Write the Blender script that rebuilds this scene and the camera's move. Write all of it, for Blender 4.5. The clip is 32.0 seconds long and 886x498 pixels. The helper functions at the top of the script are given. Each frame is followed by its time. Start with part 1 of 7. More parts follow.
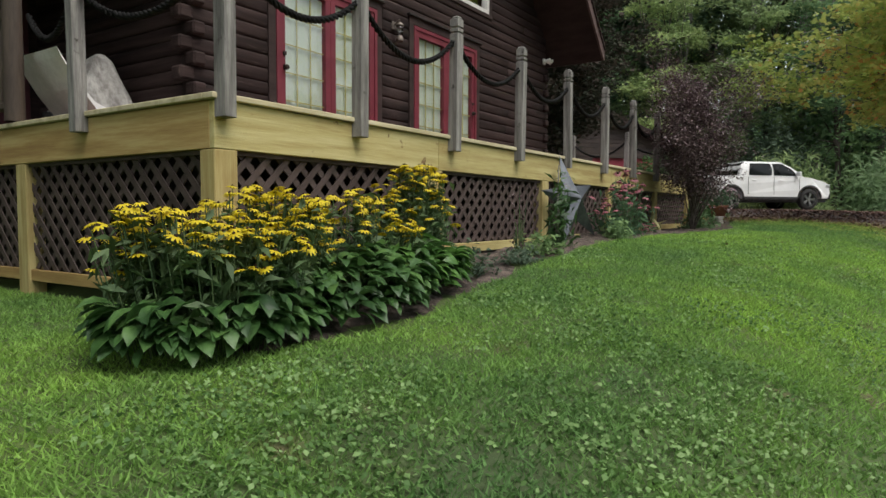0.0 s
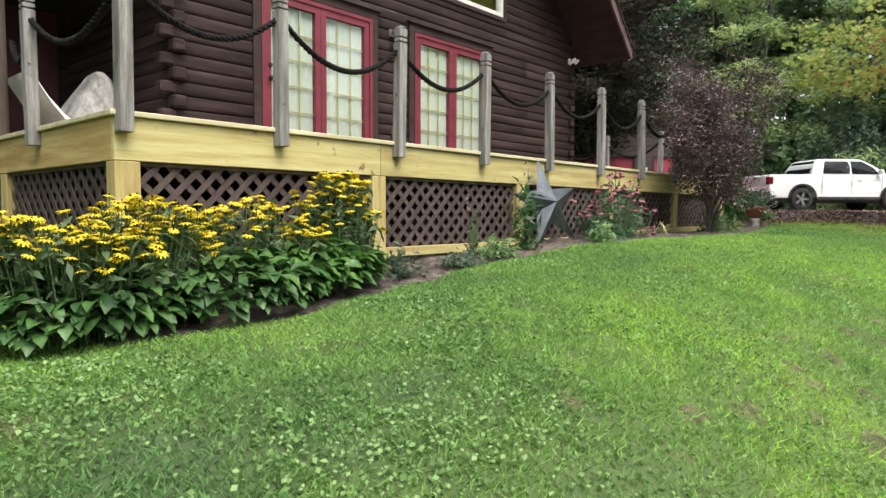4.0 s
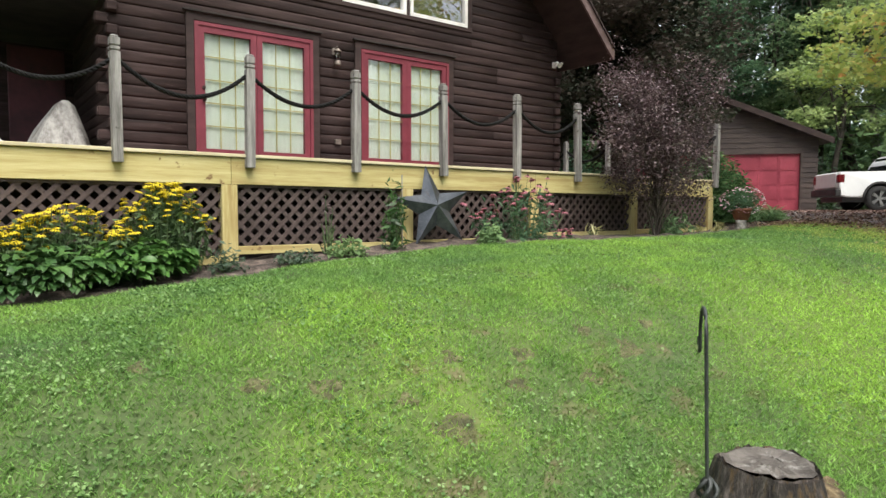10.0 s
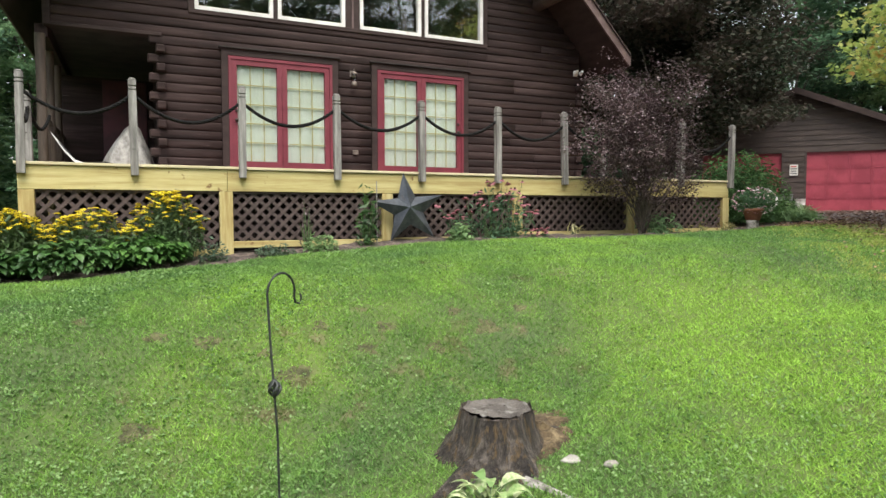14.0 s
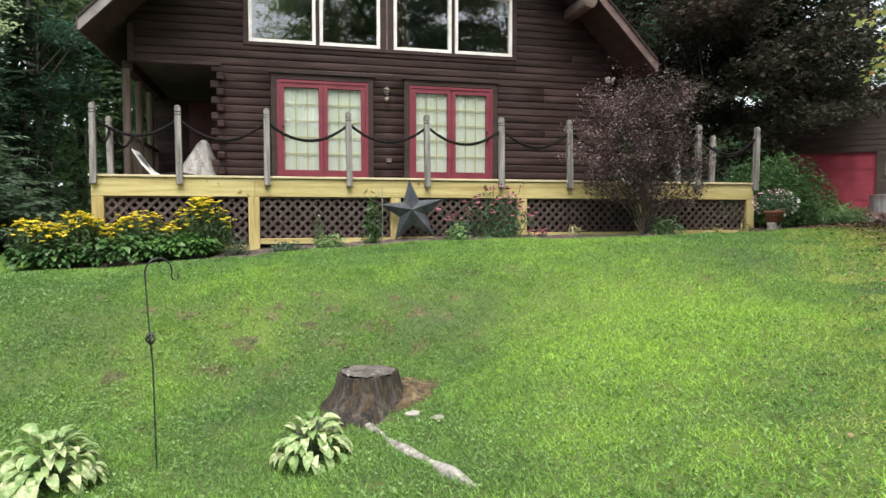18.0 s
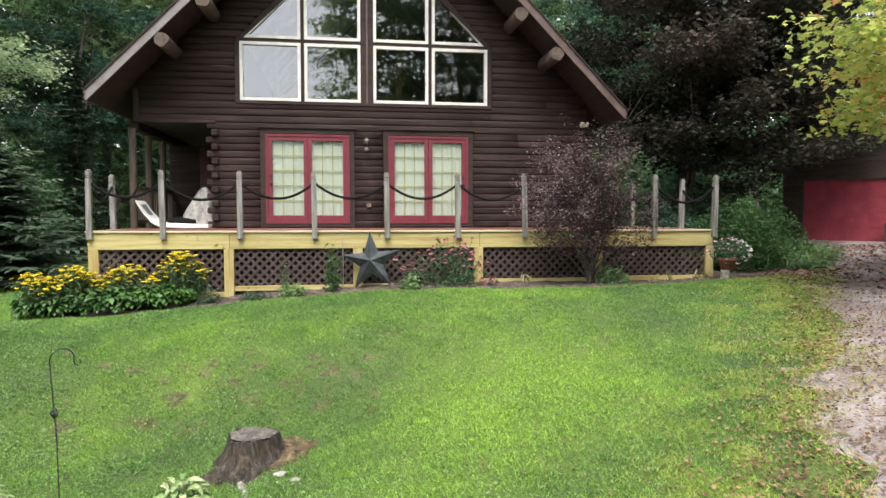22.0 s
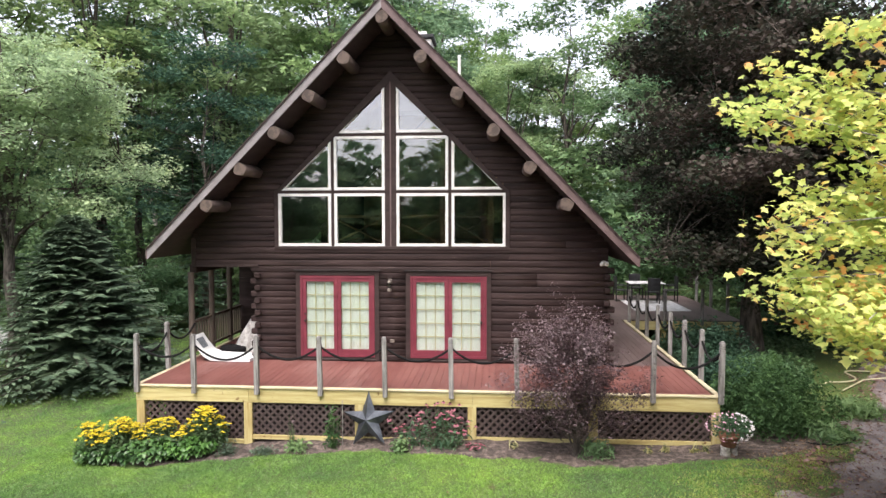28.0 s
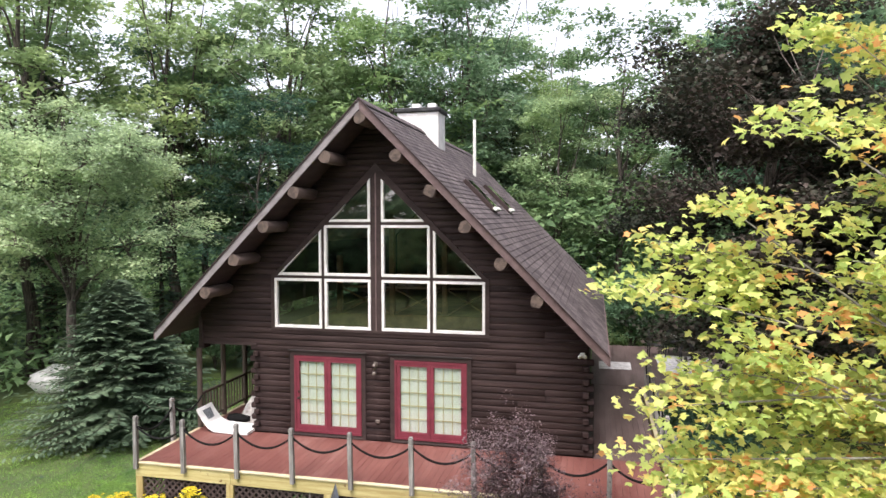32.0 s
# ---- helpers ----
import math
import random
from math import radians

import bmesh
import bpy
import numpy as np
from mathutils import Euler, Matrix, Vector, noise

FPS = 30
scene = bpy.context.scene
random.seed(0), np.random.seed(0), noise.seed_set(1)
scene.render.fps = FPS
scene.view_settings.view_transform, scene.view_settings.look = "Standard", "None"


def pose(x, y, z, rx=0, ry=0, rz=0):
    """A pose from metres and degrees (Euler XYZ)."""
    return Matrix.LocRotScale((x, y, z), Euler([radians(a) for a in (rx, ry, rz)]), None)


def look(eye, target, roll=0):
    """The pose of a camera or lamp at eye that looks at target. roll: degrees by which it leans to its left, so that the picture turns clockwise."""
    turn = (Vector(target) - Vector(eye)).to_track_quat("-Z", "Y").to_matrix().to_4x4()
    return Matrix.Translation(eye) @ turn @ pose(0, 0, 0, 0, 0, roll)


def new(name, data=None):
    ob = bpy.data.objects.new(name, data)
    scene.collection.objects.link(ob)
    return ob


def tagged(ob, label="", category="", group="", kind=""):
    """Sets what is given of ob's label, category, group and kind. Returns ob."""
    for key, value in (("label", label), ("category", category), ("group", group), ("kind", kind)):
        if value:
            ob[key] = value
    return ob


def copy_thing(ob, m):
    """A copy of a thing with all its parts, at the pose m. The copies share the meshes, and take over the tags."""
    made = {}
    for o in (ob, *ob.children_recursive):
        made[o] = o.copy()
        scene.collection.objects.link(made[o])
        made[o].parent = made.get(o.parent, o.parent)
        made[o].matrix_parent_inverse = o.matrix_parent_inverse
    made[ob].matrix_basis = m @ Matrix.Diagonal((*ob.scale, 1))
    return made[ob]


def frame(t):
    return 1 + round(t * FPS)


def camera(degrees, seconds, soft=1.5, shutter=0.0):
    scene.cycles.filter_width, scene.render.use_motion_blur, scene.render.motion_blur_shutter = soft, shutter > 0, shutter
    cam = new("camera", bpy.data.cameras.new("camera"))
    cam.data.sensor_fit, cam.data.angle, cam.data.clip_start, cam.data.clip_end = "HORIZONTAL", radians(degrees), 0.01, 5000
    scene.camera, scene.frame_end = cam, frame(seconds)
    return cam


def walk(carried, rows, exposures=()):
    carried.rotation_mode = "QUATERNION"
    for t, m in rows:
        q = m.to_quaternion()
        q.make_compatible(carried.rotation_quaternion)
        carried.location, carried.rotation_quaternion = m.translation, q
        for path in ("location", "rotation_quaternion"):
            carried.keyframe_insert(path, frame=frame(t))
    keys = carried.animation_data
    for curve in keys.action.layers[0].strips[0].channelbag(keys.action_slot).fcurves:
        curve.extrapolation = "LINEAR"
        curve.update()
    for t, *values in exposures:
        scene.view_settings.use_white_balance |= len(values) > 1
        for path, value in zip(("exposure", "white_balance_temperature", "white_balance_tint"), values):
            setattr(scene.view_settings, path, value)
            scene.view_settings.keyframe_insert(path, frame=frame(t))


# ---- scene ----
cam = camera(68.3, 32.0)
METRES, EYE, TILT, LEAN, TURN = 19.4, 1.32, 0.0, 0.0, -56.4
ROWS = [
    (0.0, 0.0, 0.0, 0.0, 0.01, -3.17, -0.16),
    (0.5, 0.0076, -0.0011, 0.0003, 1.0, -3.16, -0.16),
    (1.0, 0.0159, -0.0019, 0.0007, 1.99, -3.16, -0.18),
    (1.5, 0.0247, -0.0026, 0.0007, 2.99, -3.17, -0.16),
    (2.0, 0.0337, -0.0033, 0.0008, 3.97, -3.18, -0.16),
    (2.5, 0.0426, -0.0038, 0.0009, 4.98, -3.18, -0.14),
    (3.0, 0.0516, -0.004, 0.0012, 5.97, -3.18, -0.14),
    (3.5, 0.0607, -0.0039, 0.0018, 6.96, -3.2, -0.17),
    (5.5, 0.1051, -0.0013, 0.0027, 10.89, -3.19, -0.2),
    (6.0, 0.1178, -0.0002, 0.0028, 11.88, -3.18, -0.16),
    (6.5, 0.1305, 0.0011, 0.0031, 12.87, -3.22, -0.16),
    (7.0, 0.1436, 0.0025, 0.0032, 13.86, -3.2, -0.13),
    (7.5, 0.1572, 0.0035, 0.0035, 14.82, -3.24, -0.13),
    (8.0, 0.1711, 0.0041, 0.0037, 15.79, -3.23, -0.1),
    (8.5, 0.1855, 0.0043, 0.0041, 16.83, -3.25, -0.09),
    (9.0, 0.2003, 0.0039, 0.0042, 17.83, -3.25, -0.09),
    (9.5, 0.2156, 0.0027, 0.0043, 18.82, -3.23, -0.08),
    (10.0, 0.2309, 0.001, 0.0043, 19.82, -3.22, -0.09),
    (10.5, 0.2466, -0.0008, 0.004, 21.19, -3.2, -0.06),
    (11.0, 0.2627, -0.0025, 0.0037, 22.57, -3.17, 0.01),
    (11.5, 0.2787, -0.0039, 0.0039, 24.1, -3.19, -0.01),
    (12.0, 0.2949, -0.0053, 0.0041, 25.78, -3.18, 0.0),
    (12.5, 0.3107, -0.0061, 0.0039, 27.48, -3.12, 0.03),
    (13.0, 0.3265, -0.0064, 0.0041, 28.95, -3.12, 0.04),
    (13.5, 0.3425, -0.0061, 0.0038, 30.13, -3.07, 0.09),
    (14.0, 0.3583, -0.0056, 0.0038, 31.29, -3.07, 0.09),
    (14.5, 0.3739, -0.0046, 0.0039, 32.45, -3.05, 0.07),
    (16.5, 0.432, 0.0022, 0.0039, 37.71, -2.98, 0.03),
    (17.0, 0.4461, 0.0043, 0.0039, 39.75, -2.99, 0.02),
    (17.5, 0.4604, 0.007, 0.0041, 41.35, -2.99, 0.0),
    (18.0, 0.4748, 0.0101, 0.0045, 42.48, -2.98, -0.0),
    (18.5, 0.4891, 0.014, 0.0052, 43.26, -2.98, -0.01),
    (19.0, 0.5032, 0.0183, 0.006, 43.83, -3.0, -0.0),
    (19.5, 0.516, 0.0228, 0.0076, 44.65, -3.0, 0.0),
    (20.0, 0.5292, 0.0279, 0.0116, 45.46, -2.98, -0.01),
    (20.5, 0.5418, 0.0332, 0.0185, 46.07, -2.95, 0.0),
    (21.0, 0.5538, 0.0381, 0.0278, 46.73, -2.92, -0.02),
    (21.5, 0.5651, 0.0427, 0.0375, 47.43, -2.9, -0.02),
    (22.0, 0.5755, 0.0478, 0.0499, 48.11, -2.89, 0.0),
    (22.5, 0.5851, 0.0529, 0.0629, 48.75, -2.86, 0.03),
    (23.0, 0.5943, 0.0585, 0.0761, 49.49, -2.81, 0.03),
    (23.5, 0.6032, 0.0643, 0.0902, 50.5, -2.84, 0.03),
    (24.0, 0.6117, 0.0708, 0.1039, 51.57, -2.82, 0.04),
    (24.5, 0.6203, 0.0781, 0.1178, 52.63, -2.81, 0.05),
    (25.0, 0.6295, 0.0862, 0.1317, 53.84, -2.81, 0.06),
    (25.5, 0.6393, 0.0951, 0.1455, 55.6, -2.82, 0.09),
    (27.5, 0.677, 0.1403, 0.2001, 59.99, -2.84, 0.03),
    (28.0, 0.6857, 0.1543, 0.2131, 61.05, -2.84, 0.07),
    (28.5, 0.6944, 0.1692, 0.2264, 62.09, -2.84, 0.1),
    (29.0, 0.7033, 0.1844, 0.2402, 63.12, -2.85, 0.15),
    (29.5, 0.7126, 0.1996, 0.2535, 64.18, -2.86, 0.17),
    (30.0, 0.7218, 0.2144, 0.2668, 65.25, -2.85, 0.18),
    (30.5, 0.7305, 0.2294, 0.2799, 66.3, -2.84, 0.17),
    (31.0, 0.7393, 0.2443, 0.2932, 67.36, -2.83, 0.16),
    (31.5, 0.748, 0.2592, 0.3064, 68.41, -2.8, 0.13),
    (32.0, 0.7563, 0.2742, 0.3197, 69.46, -2.8, 0.13),
]
walk(cam, [(t, pose(0, 0, EYE, TILT, LEAN, TURN) @ pose(METRES * x, METRES * y, METRES * z, 90 + pitch, roll, yaw)) for t, x, y, z, yaw, pitch, roll in ROWS],
     exposures=[(0.0, 0.52, 6500, 9), (0.4, 1.18, 6500, 9), (1.0, 1.42, 6500, 9), (3.0, 1.45, 6500, 9), (6.0, 1.4, 6500, 9), (10.0, 1.36, 6500, 9), (13.0, 1.34, 6500, 9), (19.0, 1.36, 6500, 10), (25.0, 1.53, 6500, 12), (29.0, 1.62, 6400, 18), (32.0, 1.52, 6400, 18)])

# ---- light ----
SUN_UP, SUN_ROUND = 61, 190
world = bpy.data.worlds.new("sky")
scene.world = world
world.use_nodes = True
wn, wl = world.node_tree.nodes, world.node_tree.links
sky = wn.new("ShaderNodeTexSky")
sky.sky_type = "NISHITA"
sky.sun_disc = False
sky.sun_elevation, sky.sun_rotation = radians(SUN_UP), radians(SUN_ROUND)
sky.dust_density, sky.air_density = 2.0, 1.0
soft = wn.new("ShaderNodeHueSaturation")
soft.inputs["Saturation"].default_value = 0.3
wl.new(sky.outputs[0], soft.inputs["Color"])
wl.new(soft.outputs[0], wn["Background"].inputs["Color"])
wn["Background"].inputs["Strength"].default_value = 0.138
sun_data = bpy.data.lights.new("sun", "SUN")
sun_data.energy, sun_data.angle, sun_data.color = 1.85, radians(42), (1.0, 0.95, 0.86)
sun = new("sun", sun_data)
sun.matrix_basis = look((0, 0, 0), (-math.cos(radians(SUN_UP)) * math.sin(radians(SUN_ROUND)), -math.cos(radians(SUN_UP)) * math.cos(radians(SUN_ROUND)), -math.sin(radians(SUN_UP))))


# ---- materials ----
def ramp_node(nt, fac, stops):
    r = nt.nodes.new("ShaderNodeValToRGB")
    r.color_ramp.elements[0].position, r.color_ramp.elements[0].color = stops[0][0], (*stops[0][1], 1)
    r.color_ramp.elements[1].position, r.color_ramp.elements[1].color = stops[-1][0], (*stops[-1][1], 1)
    for p, c in stops[1:-1]:
        e = r.color_ramp.elements.new(p)
        e.color = (*c, 1)
    nt.links.new(fac, r.inputs[0])
    return r.outputs[0]


def noise_node(nt, vec, scale, detail=4, rough=0.6):
    n = nt.nodes.new("ShaderNodeTexNoise")
    n.inputs["Scale"].default_value, n.inputs["Detail"].default_value, n.inputs["Roughness"].default_value = scale, detail, rough
    nt.links.new(vec, n.inputs["Vector"])
    return n.outputs["Fac"]


def math_node(nt, op, a, b, clamp=False):
    m = nt.nodes.new("ShaderNodeMath")
    m.operation, m.use_clamp = op, clamp
    for i, v in ((0, a), (1, b)):
        if isinstance(v, (int, float)):
            m.inputs[i].default_value = v
        else:
            nt.links.new(v, m.inputs[i])
    return m.outputs[0]


def mix_node(nt, fac, a, b, blend="MIX"):
    m = nt.nodes.new("ShaderNodeMix")
    m.data_type, m.blend_type = "RGBA", blend
    for sock, v in ((m.inputs[0], fac), (m.inputs[6], a), (m.inputs[7], b)):
        if isinstance(v, (int, float)):
            sock.default_value = v
        elif isinstance(v, tuple):
            sock.default_value = (*v, 1)
        else:
            nt.links.new(v, sock)
    return m.outputs[2]


def surf(name, stops, stretch=(1, 1, 1), scale=3.0, fine=30.0, rough=0.75, bump=0.25, vary=0.0, island=False,
         metal=0.0, stain=None, leaf=0.0, spec=0.5, depth=0.01, tone=None):
    """A surface with large mottling (stops), fine grain, relief, and a random shade for each piece."""
    m = bpy.data.materials.new(name)
    m.use_nodes = True
    nt = m.node_tree
    bsdf = nt.nodes["Principled BSDF"]
    geo = nt.nodes.new("ShaderNodeNewGeometry")
    info = nt.nodes.new("ShaderNodeObjectInfo")
    mp = nt.nodes.new("ShaderNodeMapping")
    mp.inputs["Scale"].default_value = stretch
    nt.links.new(geo.outputs["Position"], mp.inputs["Vector"])
    big = noise_node(nt, mp.outputs[0], scale)
    small = noise_node(nt, mp.outputs[0], fine, 6, 0.7)
    rnd = geo.outputs["Random Per Island"] if island else info.outputs["Random"]
    fac = math_node(nt, "ADD", math_node(nt, "MULTIPLY", big, 0.7), math_node(nt, "MULTIPLY", small, 0.3))
    spread = nt.nodes.new("ShaderNodeMapRange")
    spread.inputs[1].default_value, spread.inputs[2].default_value = 0.33, 0.67
    nt.links.new(fac, spread.inputs[0])
    fac = spread.outputs[0]
    if vary:
        fac = math_node(nt, "ADD", fac, math_node(nt, "MULTIPLY", math_node(nt, "SUBTRACT", rnd, 0.5), vary), True)
    col = ramp_node(nt, fac, stops)
    if stain:
        colour, size, lo, hi, *plain = stain
        spots = noise_node(nt, geo.outputs["Position"] if plain else mp.outputs[0], size, 5, 0.65)
        w = nt.nodes.new("ShaderNodeMapRange")
        w.inputs[1].default_value, w.inputs[2].default_value = lo, hi
        nt.links.new(spots, w.inputs[0])
        col = mix_node(nt, w.outputs[0], col, colour)
    if tone:
        col = mix_node(nt, 1.0, col, ramp_node(nt, info.outputs["Random"], tone), "MULTIPLY")
    nt.links.new(col, bsdf.inputs["Base Color"])
    rr = math_node(nt, "ADD", rough - 0.1, math_node(nt, "MULTIPLY", small, 0.2), True)
    nt.links.new(rr, bsdf.inputs["Roughness"])
    bsdf.inputs["Metallic"].default_value = metal
    bsdf.inputs["Specular IOR Level"].default_value = spec
    if bump:
        b = nt.nodes.new("ShaderNodeBump")
        b.inputs["Strength"].default_value, b.inputs["Distance"].default_value = bump, depth
        nt.links.new(fac if not vary else small, b.inputs["Height"])
        nt.links.new(b.outputs[0], bsdf.inputs["Normal"])
    if leaf:
        out = nt.nodes["Material Output"]
        tr = nt.nodes.new("ShaderNodeBsdfTranslucent")
        mx = nt.nodes.new("ShaderNodeMixShader")
        mx.inputs[0].default_value = leaf
        nt.links.new(col, tr.inputs["Color"])
        nt.links.new(bsdf.outputs[0], mx.inputs[1])
        nt.links.new(tr.outputs[0], mx.inputs[2])
        nt.links.new(mx.outputs[0], out.inputs["Surface"])
    return m


def glass(name, tint=(1, 1, 1), gain=1.0):
    m = bpy.data.materials.new(name)
    m.use_nodes = True
    nt = m.node_tree
    out = nt.nodes["Material Output"]
    tr, gl, fr, mx = (nt.nodes.new(k) for k in ("ShaderNodeBsdfTransparent", "ShaderNodeBsdfGlossy", "ShaderNodeFresnel", "ShaderNodeMixShader"))
    tr.inputs["Color"].default_value = (*tint, 1)
    gl.inputs["Roughness"].default_value = 0.02
    fr.inputs["IOR"].default_value = 1.55
    nt.links.new(math_node(nt, "MULTIPLY", fr.outputs[0], gain, True), mx.inputs[0])
    nt.links.new(tr.outputs[0], mx.inputs[1])
    nt.links.new(gl.outputs[0], mx.inputs[2])
    nt.links.new(mx.outputs[0], out.inputs["Surface"])
    return m


LOG = surf("stained_log", [(0.1, (0.0150, 0.0086, 0.0078)), (0.5, (0.030, 0.0176, 0.0158)), (0.9, (0.054, 0.034, 0.031))],
           (0.35, 5, 5), 2.2, 14, 0.78, 0.6, 0.3, spec=0.25, stain=((0.13, 0.095, 0.083), 3.0, 0.66, 0.74))
LOG_SIDE = surf("stained_log_side", [(0.1, (0.0150, 0.0086, 0.0078)), (0.5, (0.030, 0.0176, 0.0158)), (0.9, (0.054, 0.034, 0.031))],
                (5, 0.35, 5), 2.2, 14, 0.78, 0.6, 0.3, spec=0.25)
PORCH_WOOD = surf("porch_timber", [(0.1, (0.045, 0.032, 0.025)), (0.9, (0.12, 0.088, 0.064))], (4, 4, 0.6), 2, 18, 0.75, 0.3, 0.25)
# lighter than the wall logs: the light on the beam sides is in the colour
PURLIN = surf("lit_brown_purlin", [(0.1, (0.042, 0.026, 0.022)), (0.9, (0.10, 0.068, 0.056))], (4, 0.5, 4), 2, 20, 0.8, 0.4, 0.2)
LOG_END = surf("log_end_grain", [(0.3, (0.05, 0.034, 0.027)), (0.7, (0.11, 0.078, 0.06))], (1, 1, 1), 9, 40, 0.8, 0.3, 0.2)
TRIM = surf("brown_trim", [(0.1, (0.021, 0.0125, 0.0112)), (0.9, (0.047, 0.030, 0.027))], (1, 1, 4), 2.0, 25, 0.75, 0.2, 0.15, spec=0.3)
FASCIA = surf("red_brown_fascia", [(0.1, (0.075, 0.045, 0.042)), (0.9, (0.14, 0.092, 0.088))], (2, 2, 2), 1.5, 20, 0.65, 0.2, 0.1)
GREY_RAKE = surf("grey_brown_fascia", [(0.1, (0.165, 0.143, 0.142)), (0.9, (0.26, 0.235, 0.232))], (2, 2, 2), 1.5, 20, 0.65, 0.2, 0.1)
RED = surf("red_paint", [(0.1, (0.122, 0.0135, 0.025)), (0.9, (0.178, 0.025, 0.040))], (1, 1, 1), 3, 25, 0.6, 0.15, 0.08)
GARAGE_RED = surf("garage_red_paint", [(0.3, (0.26, 0.032, 0.056)), (0.7, (0.35, 0.052, 0.080))], (1, 1, 1), 2, 20, 0.55, 0.1, 0.08)
WHITE = surf("white_window_paint", [(0.3, (0.62, 0.60, 0.57)), (0.7, (0.74, 0.72, 0.69))], (1, 1, 1), 4, 30, 0.5, 0.05)
PINE = surf("treated_pine", [(0.1, (0.33, 0.25, 0.095)), (0.5, (0.44, 0.37, 0.155)), (0.9, (0.53, 0.47, 0.23))],
            (0.3, 5, 5), 2.5, 14, 0.8, 0.3, 0.2, stain=((0.17, 0.10, 0.04), 5.5, 0.635, 0.68, 1))
PINE_POST = surf("treated_pine_post", [(0.1, (0.32, 0.23, 0.085)), (0.5, (0.43, 0.35, 0.145)), (0.9, (0.52, 0.45, 0.22))],
                 (5, 5, 0.4), 2.5, 14, 0.8, 0.3, 0.22, stain=((0.24, 0.16, 0.07), 4.2, 0.66, 0.72, 1))
PINE_CAP = surf("pine_deck_edge", [(0.1, (0.36, 0.30, 0.17)), (0.9, (0.58, 0.52, 0.35))], (0.4, 4, 4), 3, 18, 0.75, 0.2, 0.2)
GREY_POST = surf("weathered_post", [(0.1, (0.10, 0.094, 0.088)), (0.5, (0.20, 0.19, 0.178)), (0.9, (0.34, 0.325, 0.305))],
                 (7, 7, 0.6), 2.5, 16, 0.9, 0.5, 0.3, spec=0.3, stain=((0.06, 0.052, 0.045), 8, 0.62, 0.70, 1))
LATTICE = surf("brown_lattice", [(0.2, (0.048, 0.032, 0.028)), (0.8, (0.085, 0.060, 0.054))], (3, 3, 3), 2, 25, 0.7, 0.15, 0.2)
# near-black for undersides; also paints the shade behind the lattice and over the doors
DARK = surf("dark_underside_and_shade", [(0.3, (0.012, 0.009, 0.008)), (0.7, (0.03, 0.022, 0.02))], (1, 1, 1), 3, 20, 0.9, 0.2)
DECKING = surf("red_brown_decking", [(0.1, (0.118, 0.038, 0.031)), (0.5, (0.152, 0.055, 0.045)), (0.9, (0.195, 0.080, 0.066))],
               (2, 0.5, 2), 0.9, 10, 0.55, 0.15, 0.14, stain=((0.25, 0.14, 0.12), 0.8, 0.55, 0.8))
ROPE = surf("black_rope", [(0.3, (0.005, 0.005, 0.005)), (0.7, (0.013, 0.0125, 0.012))], (1, 1, 1), 20, 90, 0.9, 0.5, spec=0.2)
SHINGLE = surf("dark_shingle", [(0.2, (0.045, 0.035, 0.036)), (0.5, (0.085, 0.067, 0.068)), (0.8, (0.135, 0.11, 0.11))],
               (1, 1, 1), 2.0, 45, 0.9, 0.5, 0.3, island=True)
CURTAIN = surf("white_curtain", [(0.1, (0.75, 0.86, 0.77)), (0.9, (0.83, 0.91, 0.84))], (10, 1, 0.4), 1.2, 8, 0.9, 0.1, leaf=0.3)
MUNTIN = surf("yellow_muntin", [(0.3, (0.40, 0.36, 0.13)), (0.7, (0.54, 0.49, 0.20))], (1, 1, 1), 4, 30, 0.6, 0.05)
GLASS = glass("window_glass", (0.92, 0.95, 0.93), 5.6)
DOOR_GLASS = glass("door_glass", (0.99, 1.0, 0.99), 2.0)
INTERIOR = surf("golden_interior_wood", [(0.3, (0.20, 0.115, 0.045)), (0.7, (0.34, 0.21, 0.085))], (1, 1, 1), 2, 20, 0.6, 0.1, 0.2)
BARK = surf("grey_brown_bark", [(0.25, (0.035, 0.028, 0.022)), (0.75, (0.14, 0.115, 0.095))], (5, 5, 0.8), 2.5, 14, 0.9, 0.6, depth=0.03)
PALE_BARK = surf("pale_bark", [(0.25, (0.13, 0.12, 0.105)), (0.75, (0.34, 0.32, 0.29))], (4, 4, 1.2), 2, 12, 0.9, 0.5, depth=0.03)
SOIL = surf("mulch", [(0.25, (0.035, 0.026, 0.021)), (0.55, (0.08, 0.06, 0.05)), (0.8, (0.17, 0.13, 0.108))], (1, 1, 1), 9, 60, 0.95, 0.8, depth=0.02)
GRAVEL = surf("leafy_gravel", [(0.25, (0.14, 0.112, 0.110)), (0.5, (0.242, 0.202, 0.199)), (0.8, (0.355, 0.31, 0.304))], (1, 1, 1), 0.8, 55, 0.95, 0.7,
              stain=((0.19, 0.12, 0.085), 7.0, 0.54, 0.7), depth=0.02)


